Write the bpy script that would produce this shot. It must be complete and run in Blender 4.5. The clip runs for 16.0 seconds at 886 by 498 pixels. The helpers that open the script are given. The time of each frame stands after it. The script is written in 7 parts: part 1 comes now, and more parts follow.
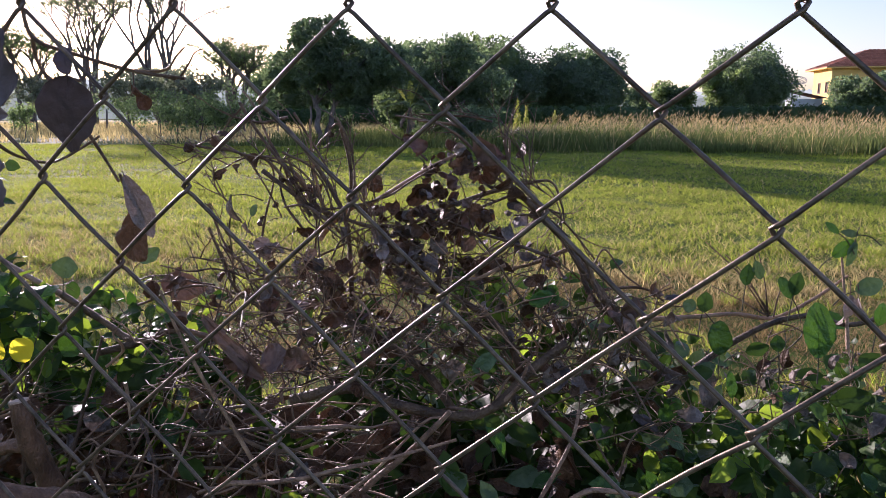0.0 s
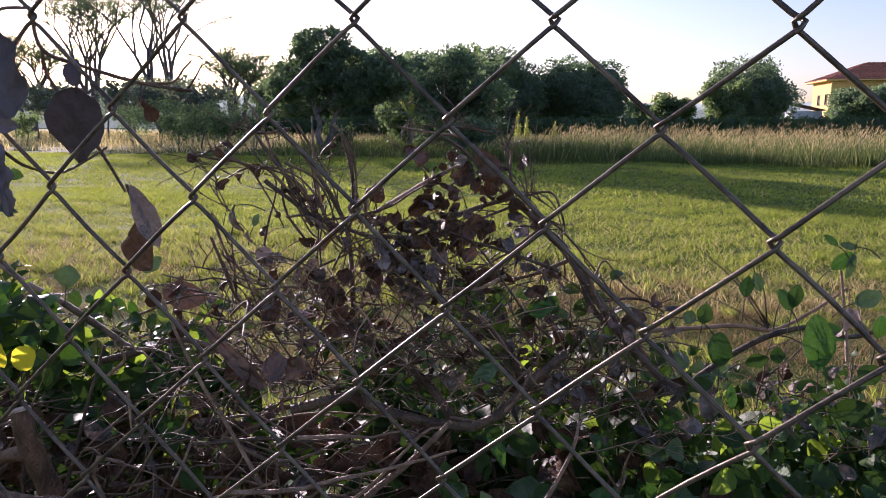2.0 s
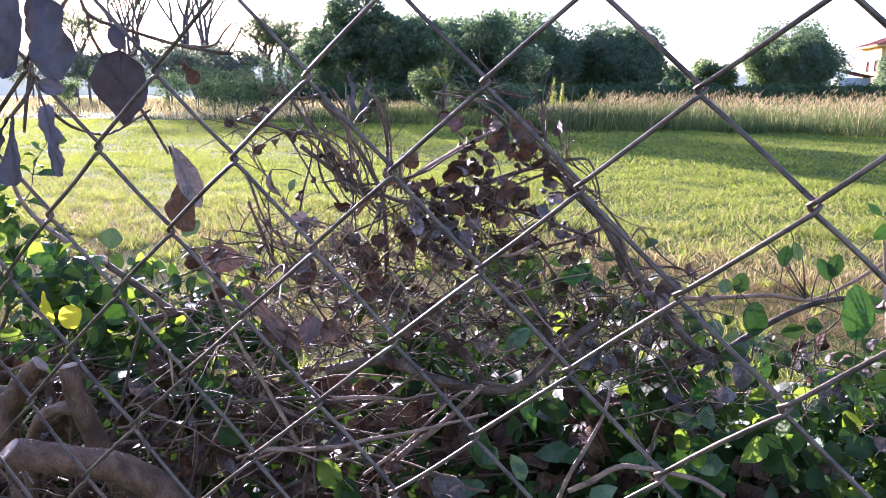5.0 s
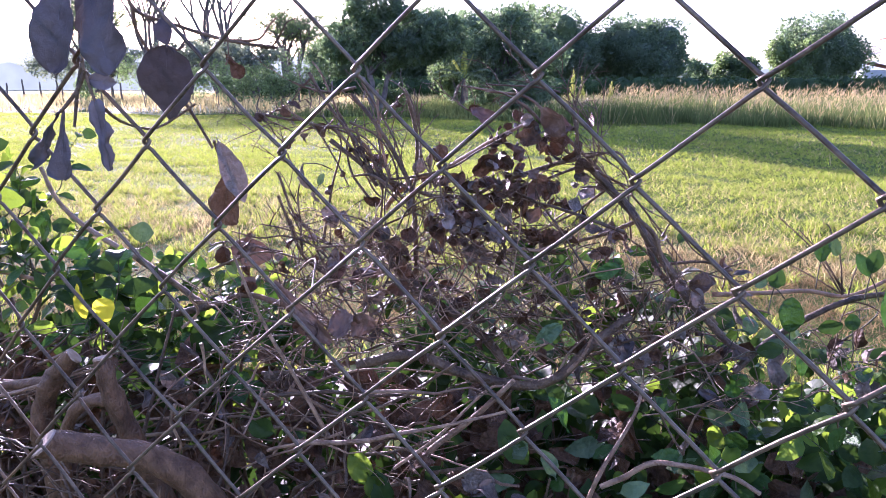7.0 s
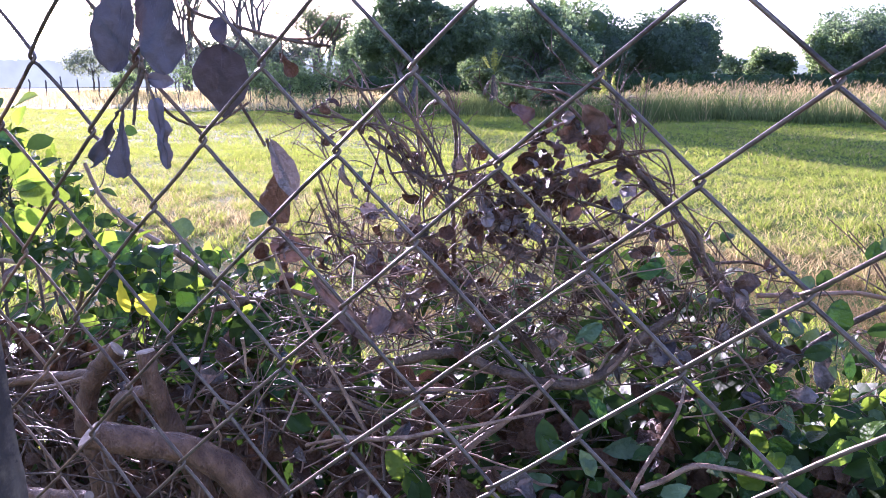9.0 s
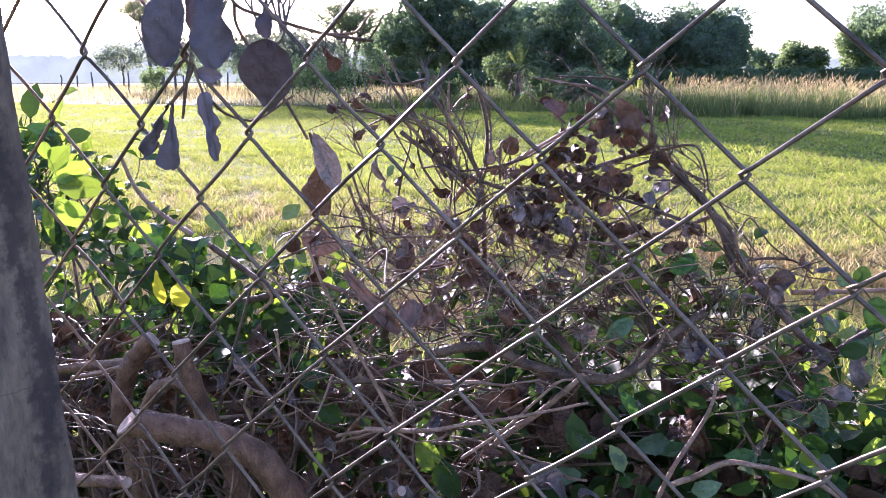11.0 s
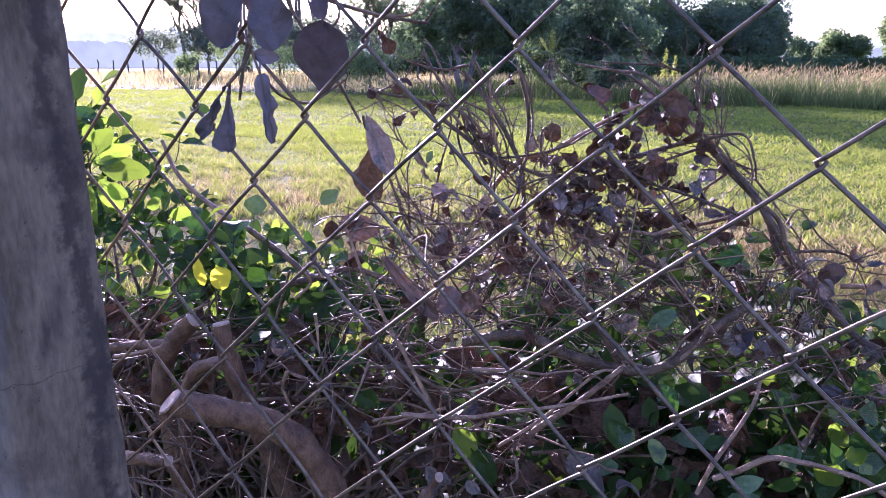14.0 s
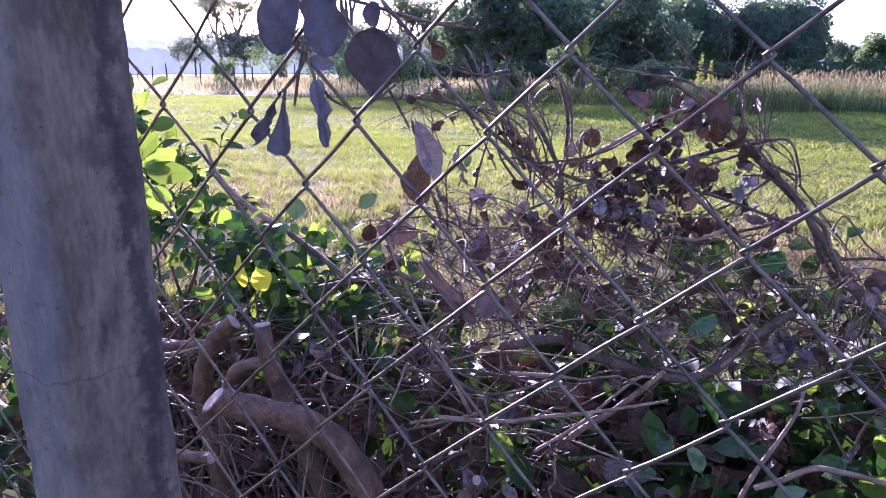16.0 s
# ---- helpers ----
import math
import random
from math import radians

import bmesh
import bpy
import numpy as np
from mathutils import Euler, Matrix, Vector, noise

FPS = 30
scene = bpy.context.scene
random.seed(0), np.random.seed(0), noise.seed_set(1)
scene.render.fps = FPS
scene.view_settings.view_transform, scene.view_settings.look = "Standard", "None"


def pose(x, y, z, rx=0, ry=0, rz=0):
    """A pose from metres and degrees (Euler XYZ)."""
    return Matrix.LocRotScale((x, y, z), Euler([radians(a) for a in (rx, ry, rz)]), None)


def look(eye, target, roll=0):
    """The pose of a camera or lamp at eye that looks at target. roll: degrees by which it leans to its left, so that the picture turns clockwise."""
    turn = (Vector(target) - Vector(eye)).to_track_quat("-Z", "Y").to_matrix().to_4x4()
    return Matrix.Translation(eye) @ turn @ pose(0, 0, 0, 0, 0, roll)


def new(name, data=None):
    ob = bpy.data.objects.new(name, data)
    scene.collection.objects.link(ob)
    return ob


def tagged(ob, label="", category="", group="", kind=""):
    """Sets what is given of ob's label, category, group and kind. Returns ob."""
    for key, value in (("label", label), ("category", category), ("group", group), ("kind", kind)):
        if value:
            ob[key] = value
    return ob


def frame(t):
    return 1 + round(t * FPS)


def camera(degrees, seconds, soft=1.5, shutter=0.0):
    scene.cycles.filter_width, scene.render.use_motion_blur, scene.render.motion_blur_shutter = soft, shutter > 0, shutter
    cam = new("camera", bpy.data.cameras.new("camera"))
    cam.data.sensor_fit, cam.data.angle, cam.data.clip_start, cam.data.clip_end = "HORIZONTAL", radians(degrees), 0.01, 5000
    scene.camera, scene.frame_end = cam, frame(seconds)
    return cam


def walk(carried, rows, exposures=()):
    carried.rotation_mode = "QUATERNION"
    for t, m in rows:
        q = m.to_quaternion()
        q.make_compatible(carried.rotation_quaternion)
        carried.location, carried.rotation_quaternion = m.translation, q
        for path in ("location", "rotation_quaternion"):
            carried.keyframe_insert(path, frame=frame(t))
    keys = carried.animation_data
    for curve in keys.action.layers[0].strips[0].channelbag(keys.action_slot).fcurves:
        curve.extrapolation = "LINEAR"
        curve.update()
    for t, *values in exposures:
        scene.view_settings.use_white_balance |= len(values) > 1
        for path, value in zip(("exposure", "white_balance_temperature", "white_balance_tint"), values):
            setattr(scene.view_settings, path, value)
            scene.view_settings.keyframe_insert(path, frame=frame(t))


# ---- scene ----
cam = camera(64.4, 16.0, soft=0.5)
# seconds, x, y, z, yaw, pitch, roll
PATH = [
    (0.0, 0.1372, -0.3381, 1.2000, 14.95, -10.92, -0.24),
    (0.5, 0.1384, -0.3384, 1.2002, 14.67, -10.71, -0.25),
    (1.0, 0.1400, -0.3401, 1.2000, 14.83, -10.63, -0.32),
    (1.5, 0.1416, -0.3405, 1.2004, 14.84, -10.47, -0.28),
    (2.0, 0.1369, -0.3430, 1.2014, 14.95, -10.09, 0.02),
    (2.5, 0.1371, -0.3447, 1.2013, 14.70, -10.14, 0.14),
    (3.0, 0.1414, -0.3445, 1.2002, 15.67, -10.53, -0.20),
    (3.5, 0.1424, -0.3430, 1.1983, 16.19, -12.46, -0.04),
    (4.0, 0.1404, -0.3461, 1.1987, 17.37, -13.04, -0.04),
    (4.2, 0.1401, -0.3470, 1.1991, 17.42, -12.76, 0.11),
    (6.3, 0.1292, -0.3486, 1.1989, 18.91, -12.66, -0.49),
    (6.5, 0.1281, -0.3487, 1.1984, 19.34, -12.89, -0.43),
    (7.0, 0.1206, -0.3511, 1.1987, 19.17, -13.15, -0.13),
    (7.5, 0.1168, -0.3522, 1.1985, 19.84, -13.37, -0.13),
    (8.0, 0.1113, -0.3507, 1.1980, 20.51, -13.66, -0.28),
    (8.5, 0.1099, -0.3524, 1.1992, 20.86, -13.45, -0.28),
    (9.0, 0.1062, -0.3538, 1.1997, 21.53, -13.41, -0.23),
    (9.5, 0.1061, -0.3557, 1.2000, 22.08, -13.38, -0.22),
    (9.7, 0.1056, -0.3562, 1.1990, 22.72, -13.36, -0.21),
    (11.8, 0.0968, -0.3651, 1.1993, 24.10, -14.21, -0.16),
    (12.0, 0.0975, -0.3643, 1.1988, 24.50, -14.35, 0.04),
    (12.5, 0.0946, -0.3635, 1.1980, 24.38, -14.44, -0.20),
    (13.0, 0.0833, -0.3664, 1.1971, 25.47, -14.57, 0.25),
    (13.5, 0.0823, -0.3653, 1.1963, 25.28, -14.98, 0.16),
    (14.0, 0.0827, -0.3653, 1.1969, 25.86, -14.77, 0.06),
    (14.5, 0.0887, -0.3652, 1.1972, 25.94, -14.59, -0.18),
    (15.0, 0.0890, -0.3677, 1.1973, 25.91, -14.52, -0.19),
    (15.5, 0.0829, -0.3713, 1.1975, 26.42, -14.48, 0.15),
    (16.0, 0.0762, -0.3759, 1.1972, 28.45, -14.36, -0.08),
]
# seconds, stops, white point in kelvin, tint
EXPOSURES = [(0.0, 0.84, 5500, 42), (2.0, 0.72, 5500, 43), (3.5, 0.82, 5450, 43), (4.0, 1.45, 5270, 43), (4.2, 1.58, 5220, 43), (6.5, 1.9, 5050, 53), (9.7, 1.96, 5000, 55), (12.0, 1.84, 5250, 46), (12.6, 1.78, 5250, 49), (13.2, 1.72, 5100, 55), (14.0, 1.7, 4950, 61), (16.0, 1.68, 4830, 65)]
walk(cam, [(t, pose(x, y, z, 90 + pitch, 0, yaw) @ pose(0, 0, 0, 0, 0, roll)) for t, x, y, z, yaw, pitch, roll in PATH], EXPOSURES)

# ---- daylight: low sun ahead and to one side, clear hazy sky
SUN_YAW, SUN_HEIGHT = 46.0, 12.3
world = bpy.data.worlds.new("daylight")
scene.world = world
world.use_nodes = True
wn = world.node_tree.nodes
sky = wn.new("ShaderNodeTexSky")
sky.sky_type, sky.sun_disc = "NISHITA", False
sky.sun_elevation, sky.sun_rotation = radians(SUN_HEIGHT), radians(-SUN_YAW)
sky.dust_density, sky.air_density, sky.ozone_density = 1.1, 1.0, 1.0
wn["Background"].inputs["Strength"].default_value = 0.118
world.node_tree.links.new(sky.outputs[0], wn["Background"].inputs["Color"])
sun = new("sun", bpy.data.lights.new("sun", "SUN"))
sun.data.energy, sun.data.angle, sun.data.color = 5.0, radians(0.6), (1.0, 0.86, 0.66)
a, h = radians(SUN_YAW), radians(SUN_HEIGHT)
TO_SUN = Vector((-math.sin(a) * math.cos(h), math.cos(a) * math.cos(h), math.sin(h)))
sun.matrix_world = look(TO_SUN * 60, (0, 0, 0))


# ---- materials
def surface(name, dark, light, scale=8.0, rough=0.7, bump=0.3, bump_scale=60.0, metal=0.0, glow=None, share=0.4,
            spread=0.35, stain=None, stain_scale=2.0, stain_at=0.55, stretch=(1, 1, 1), gloss=0.5):
    """Two-scale noise colour from dark to light, random value for each piece, fine relief, optional stains and light passing through (glow)."""
    m = bpy.data.materials.new(name)
    m.use_nodes = True
    t = m.node_tree
    n, link = t.nodes, t.links.new
    out, bsdf = n["Material Output"], n["Principled BSDF"]
    co = n.new("ShaderNodeTexCoord")
    mp = n.new("ShaderNodeMapping")
    mp.inputs["Scale"].default_value = stretch
    link(co.outputs["Object"], mp.inputs["Vector"])
    big, fine = n.new("ShaderNodeTexNoise"), n.new("ShaderNodeTexNoise")
    big.inputs["Scale"].default_value, big.inputs["Detail"].default_value = scale, 6
    fine.inputs["Scale"].default_value, fine.inputs["Detail"].default_value = bump_scale, 4
    link(mp.outputs[0], big.inputs["Vector"]), link(mp.outputs[0], fine.inputs["Vector"])
    add = n.new("ShaderNodeMath")
    add.operation = "MULTIPLY_ADD"
    add.inputs[1].default_value, add.inputs[2].default_value = 0.4, -0.2
    link(fine.outputs[0], add.inputs[0])
    tot = n.new("ShaderNodeMath")
    link(big.outputs[0], tot.inputs[0]), link(add.outputs[0], tot.inputs[1])
    ramp = n.new("ShaderNodeValToRGB")
    ramp.color_ramp.elements[0].position, ramp.color_ramp.elements[1].position = 0.32, 0.68
    ramp.color_ramp.elements[0].color, ramp.color_ramp.elements[1].color = (*dark, 1), (*light, 1)
    link(tot.outputs[0], ramp.inputs[0])
    col = ramp.outputs[0]
    if stain:
        sn, sr, sm = n.new("ShaderNodeTexNoise"), n.new("ShaderNodeValToRGB"), n.new("ShaderNodeMix")
        sm.data_type = "RGBA"
        sn.inputs["Scale"].default_value, sn.inputs["Detail"].default_value = stain_scale, 8
        sr.color_ramp.elements[0].position, sr.color_ramp.elements[1].position = stain_at, stain_at + 0.12
        link(mp.outputs[0], sn.inputs["Vector"]), link(sn.outputs[0], sr.inputs[0]), link(sr.outputs[0], sm.inputs[0])
        link(col, sm.inputs[6])
        sm.inputs[7].default_value = (*stain, 1)
        col = sm.outputs[2]
    info, geo, mix = n.new("ShaderNodeObjectInfo"), n.new("ShaderNodeNewGeometry"), n.new("ShaderNodeMath")
    link(info.outputs["Random"], mix.inputs[0]), link(geo.outputs["Random Per Island"], mix.inputs[1])
    fr = n.new("ShaderNodeMath")
    fr.operation = "FRACT"
    link(mix.outputs[0], fr.inputs[0])
    val = n.new("ShaderNodeMapRange")
    val.inputs["To Min"].default_value, val.inputs["To Max"].default_value = 1 - spread, 1 + spread
    link(fr.outputs[0], val.inputs["Value"])
    hsv = n.new("ShaderNodeHueSaturation")
    link(val.outputs[0], hsv.inputs["Value"]), link(col, hsv.inputs["Color"])
    link(hsv.outputs[0], bsdf.inputs["Base Color"])
    bsdf.inputs["Roughness"].default_value, bsdf.inputs["Metallic"].default_value = rough, metal
    bsdf.inputs["Specular IOR Level"].default_value = gloss
    bp = n.new("ShaderNodeBump")
    bp.inputs["Strength"].default_value, bp.inputs["Distance"].default_value = bump, 0.01
    link(tot.outputs[0], bp.inputs["Height"]), link(bp.outputs[0], bsdf.inputs["Normal"])
    if glow:
        tl, ms, mc = n.new("ShaderNodeBsdfTranslucent"), n.new("ShaderNodeMixShader"), n.new("ShaderNodeMix")
        mc.data_type, mc.blend_type = "RGBA", "MULTIPLY"
        mc.inputs[0].default_value = 1.0
        mc.inputs[7].default_value = (*glow, 1)
        gv = n.new("ShaderNodeCombineColor")
        for k in range(3):
            link(val.outputs[0], gv.inputs[k])
        link(gv.outputs[0], mc.inputs[6])
        link(mc.outputs[2], tl.inputs[0])
        ms.inputs[0].default_value = share
        link(bsdf.outputs[0], ms.inputs[1]), link(tl.outputs[0], ms.inputs[2]), link(ms.outputs[0], out.inputs[0])
    return m


WIRE = surface("galvanised wire", (0.075, 0.054, 0.034), (0.245, 0.182, 0.115), 60, 0.42, 0.12, 500, 0.4, stain=(0.12, 0.045, 0.018), stain_scale=35, stain_at=0.62, spread=0.1)
CONCRETE = surface("weathered concrete", (0.115, 0.085, 0.05), (0.3, 0.232, 0.15), 26, 0.95, 0.8, 240, stain=(0.085, 0.063, 0.046), stain_scale=26, stain_at=0.57, stretch=(1, 1, 0.35), spread=0.03)


def stained_post(m, band, dark, cracks):
    """A blotchy dark streak down one side face of the post, sky light painted on its front, pits and hairline cracks
    (height, slope).
    """
    t = m.node_tree
    n, link = t.nodes, t.links.new
    bsdf = n["Principled BSDF"]
    old = bsdf.inputs["Base Color"].links[0].from_socket
    co, xyz = n.new("ShaderNodeTexCoord"), n.new("ShaderNodeSeparateXYZ")
    link(co.outputs["Object"], xyz.inputs[0])

    def cloudy(scale, detail):
        q = n.new("ShaderNodeTexNoise")
        q.inputs["Scale"].default_value, q.inputs["Detail"].default_value, q.inputs["Roughness"].default_value = scale, detail, 0.65
        link(co.outputs["Object"], q.inputs["Vector"])
        return q.outputs[0]

    def calc(op, a, b, c=None):
        q = n.new("ShaderNodeMath")
        q.operation = op
        for k, v in enumerate((a, b, c)):
            if v is None:
                continue
            if isinstance(v, (int, float)):
                q.inputs[k].default_value = v
            else:
                link(v, q.inputs[k])
        return q.outputs[0]

    def layer(under, factor, tone):
        q = n.new("ShaderNodeMix")
        q.data_type = "RGBA"
        link(factor, q.inputs[0]), link(under, q.inputs[6])
        q.inputs[7].default_value = (*tone, 1)
        return q.outputs[2]

    def limit(v, top):
        return calc("MAXIMUM", calc("MINIMUM", v, top), 0.0)

    broad, fine = cloudy(9.0, 8), cloudy(70.0, 5)
    # brown and grey patches over the whole post
    old = layer(old, limit(calc("MULTIPLY_ADD", cloudy(17.0, 6), 6.0, -2.9), 0.65), (0.105, 0.078, 0.056))
    # pale sky light painted on the front face, broken by specks
    front = limit(calc("MULTIPLY", calc("SUBTRACT", calc("MULTIPLY_ADD", broad, -0.05, -0.083), xyz.outputs[1]), 90.0), 1.0)
    old = layer(old, calc("MULTIPLY", calc("MULTIPLY", front, calc("LESS_THAN", fine, 0.6)), 0.3), (0.27, 0.26, 0.26))
    # dark blotchy streak
    off = calc("ABSOLUTE", calc("SUBTRACT", calc("MULTIPLY_ADD", broad, 0.05, xyz.outputs[1]), band + 0.025), 0.0)
    streak = calc("ADD", calc("MULTIPLY_ADD", off, -110.0, 1.3), calc("MULTIPLY_ADD", fine, 4.5, -2.25))
    streak = limit(calc("MULTIPLY", streak, calc("MULTIPLY_ADD", cloudy(5.0, 4), 2.4, -0.5)), 0.78)
    pits = calc("MULTIPLY", calc("GREATER_THAN", cloudy(150.0, 2), 0.71), 0.6)
    mask = calc("MAXIMUM", streak, pits)
    for z0, slope in cracks:
        line = calc("MULTIPLY_ADD", xyz.outputs[1], slope, z0)
        gap = calc("ABSOLUTE", calc("SUBTRACT", calc("MULTIPLY_ADD", broad, 0.05, line), xyz.outputs[2]), 0.0)
        mask = calc("MAXIMUM", mask, calc("MULTIPLY", calc("LESS_THAN", gap, 0.0006), 0.45))
    link(layer(old, mask, dark), bsdf.inputs["Base Color"])


stained_post(CONCRETE, -0.05, (0.045, 0.034, 0.028), ((0.965, -0.01),))
BARK = surface("brown bark", (0.07, 0.043, 0.021), (0.225, 0.146, 0.075), 40, 0.55, 0.9, 300, spread=0.3)
GREEN_STEM = surface("green brown shoot", (0.035, 0.04, 0.018), (0.1, 0.09, 0.045), 50, 0.7, 0.5, 300, spread=0.3)
PALE_BARK = surface("pale grey bark", (0.2, 0.118, 0.066), (0.46, 0.3, 0.175), 45, 0.55, 0.8, 320, spread=0.25)
DRY_TWIG = surface("dry twig", (0.1, 0.06, 0.029), (0.32, 0.208, 0.108), 60, 0.5, 0.6, 400, spread=0.45)
CUT_WOOD = surface("sawn wood", (0.36, 0.25, 0.16), (0.56, 0.43, 0.31), 60, 0.7, 0.4, 300, spread=0.1)
LOG_BARK = surface("brown log bark", (0.1, 0.05, 0.023), (0.26, 0.145, 0.07), 60, 0.5, 1.0, 380, stain=(0.3, 0.2, 0.13), stain_scale=75, stain_at=0.7, spread=0.1, stretch=(1, 1, 0.6))
GREEN_LEAF = surface("glossy green leaf", (0.02, 0.044, 0.009), (0.045, 0.084, 0.016), 40, 0.5, 0.3, 120, glow=(0.13, 0.27, 0.03), share=0.1, spread=0.4, gloss=0.16)
YOUNG_LEAF = surface("young green leaf", (0.045, 0.105, 0.012), (0.085, 0.15, 0.02), 60, 0.42, 0.6, 200, glow=(0.36, 0.54, 0.03), share=0.4, spread=0.35, gloss=0.25)
YELLOW_LEAF = surface("yellowed leaf", (0.62, 0.54, 0.012), (0.78, 0.69, 0.025), 25, 0.45, 0.3, 130, glow=(0.9, 0.8, 0.02), share=0.7, spread=0.1)
DEAD_LEAF = surface("dead brown leaf", (0.058, 0.031, 0.015), (0.165, 0.095, 0.05), 45, 0.48, 0.9, 260, glow=(0.08, 0.045, 0.028), share=0.07, spread=0.4, gloss=0.26)
# lit copy of the withered leaf, direct sun put into its base colour
SUNLIT_LEAF = surface("withered leaf in sunlit tone", (0.17, 0.14, 0.122), (0.38, 0.32, 0.285), 40, 0.5, 0.9, 260, glow=(0.2, 0.15, 0.12), share=0.12, spread=0.2, gloss=0.3)
PALE_GREEN_LEAF = surface("dusty pale green leaf", (0.055, 0.1, 0.045), (0.11, 0.17, 0.08), 40, 0.4, 0.6, 170, glow=(0.2, 0.34, 0.08), share=0.07, spread=0.3, gloss=0.25)
GREY_LEAF = surface("withered grey leaf", (0.1, 0.082, 0.064), (0.26, 0.216, 0.17), 45, 0.48, 0.9, 260, glow=(0.12, 0.09, 0.07), share=0.15, spread=0.4, gloss=0.26)
# spray leaves: grey-violet veil of haze put into the leaf colour
WITHERED_LEAF = surface("withered leaf greyed for haze", (0.056, 0.049, 0.051), (0.122, 0.108, 0.111), 22, 0.5, 0.4, 140, glow=(0.1, 0.075, 0.07), share=0.04, spread=0.25)
BROWN_LEAF = surface("pinkish brown leaf", (0.14, 0.084, 0.052), (0.28, 0.176, 0.113), 35, 0.55, 0.6, 170, glow=(0.12, 0.07, 0.05), share=0.15, spread=0.12)
MID_LEAF = surface("mid green leaf", (0.022, 0.07, 0.01), (0.045, 0.11, 0.018), 60, 0.42, 0.6, 200, glow=(0.12, 0.3, 0.012), share=0.1, spread=0.35, gloss=0.35)
RUST_LEAF = surface("rusty red leaf", (0.11, 0.058, 0.037), (0.19, 0.1, 0.066), 30, 0.5, 0.6, 150, glow=(0.1, 0.05, 0.03), share=0.08, spread=0.3)
GRASS = surface("field grass", (0.06, 0.13, 0.025), (0.115, 0.205, 0.045), 0.35, 0.8, 0.0, 3, glow=(0.47, 0.56, 0.055), share=0.5, spread=0.35, gloss=0.15)
TALL_GRASS = surface("rank tall grass", (0.05, 0.088, 0.025), (0.105, 0.14, 0.045), 0.35, 0.8, 0.0, 3, glow=(0.25, 0.31, 0.08), share=0.34, spread=0.35, gloss=0.15)
DRY_GRASS = surface("dry grass", (0.2, 0.17, 0.06), (0.4, 0.33, 0.14), 0.6, 0.85, 0.0, 3, glow=(0.75, 0.62, 0.25), share=0.45, spread=0.35)
BROWN_THATCH = surface("withered brown grass", (0.18, 0.12, 0.055), (0.36, 0.26, 0.12), 0.9, 0.9, 0.0, 3, glow=(0.5, 0.36, 0.14), share=0.3, spread=0.4, gloss=0.15)
SEED_HEAD = surface("seed heads", (0.3, 0.23, 0.135), (0.5, 0.39, 0.24), 2, 0.8, 0.0, 3, glow=(0.6, 0.47, 0.18), share=0.42, spread=0.25)
SOIL = surface("soil with thatch", (0.06, 0.1, 0.016), (0.12, 0.155, 0.03), 1.6, 0.95, 0.6, 40, stain=(0.15, 0.13, 0.045), stain_scale=0.5, stain_at=0.58, spread=0.0, gloss=0.08)
# tree foliage base lightened and greyed to stand in for haze
MANGO = surface("tree foliage greyed for haze", (0.085, 0.12, 0.085), (0.13, 0.17, 0.118), 0.25, 0.5, 0.0, 3, glow=(0.26, 0.38, 0.14), share=0.5, spread=0.25, gloss=0.3)
CLIPPED = surface("clipped hedge foliage", (0.04, 0.075, 0.025), (0.07, 0.115, 0.04), 0.4, 0.6, 0.0, 3, glow=(0.12, 0.22, 0.04), share=0.25, spread=0.3, gloss=0.25)
LIGHT_FOLIAGE = surface("light tree foliage", (0.075, 0.11, 0.05), (0.12, 0.155, 0.075), 0.4, 0.5, 0.0, 3, glow=(0.28, 0.4, 0.12), share=0.5, spread=0.35, gloss=0.6)
# far foliage: haze put into the base colour as a pale grey-green
DISTANT_FOLIAGE = surface("grey green foliage paled for haze", (0.12, 0.135, 0.11), (0.18, 0.195, 0.16), 0.3, 0.5, 0.0, 3, glow=(0.3, 0.36, 0.18), share=0.5, spread=0.3, gloss=0.5)
BANANA_LEAF = surface("banana leaf", (0.14, 0.2, 0.03), (0.22, 0.27, 0.05), 3, 0.45, 0.2, 30, glow=(0.5, 0.55, 0.1), share=0.5, spread=0.25)
# far woods: pale emission imitates the haze in front of them
HAZY_WOODS = []
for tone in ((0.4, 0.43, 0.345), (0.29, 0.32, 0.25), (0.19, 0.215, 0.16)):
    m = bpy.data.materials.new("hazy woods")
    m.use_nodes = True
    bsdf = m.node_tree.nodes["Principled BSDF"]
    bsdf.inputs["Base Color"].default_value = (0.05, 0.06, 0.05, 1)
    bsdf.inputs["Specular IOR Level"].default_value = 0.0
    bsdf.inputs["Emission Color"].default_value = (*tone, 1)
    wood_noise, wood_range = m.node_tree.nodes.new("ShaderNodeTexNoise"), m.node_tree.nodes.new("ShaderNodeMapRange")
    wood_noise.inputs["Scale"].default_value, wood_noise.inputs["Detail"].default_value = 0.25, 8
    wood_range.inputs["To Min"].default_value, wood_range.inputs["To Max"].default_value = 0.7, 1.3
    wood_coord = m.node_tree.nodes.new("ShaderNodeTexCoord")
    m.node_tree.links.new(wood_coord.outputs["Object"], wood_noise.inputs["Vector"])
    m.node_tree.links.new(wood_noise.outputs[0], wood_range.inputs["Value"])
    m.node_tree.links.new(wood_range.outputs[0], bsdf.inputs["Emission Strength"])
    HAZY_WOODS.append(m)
FAR_BARK = surface("far trunk bark", (0.08, 0.065, 0.055), (0.2, 0.17, 0.145), 2.5, 0.9, 0.5, 12, spread=0.2)
YELLOW_WALL = surface("yellow house paint", (0.72, 0.48, 0.13), (0.8, 0.56, 0.18), 0.8, 0.85, 0.1, 20, spread=0.02)
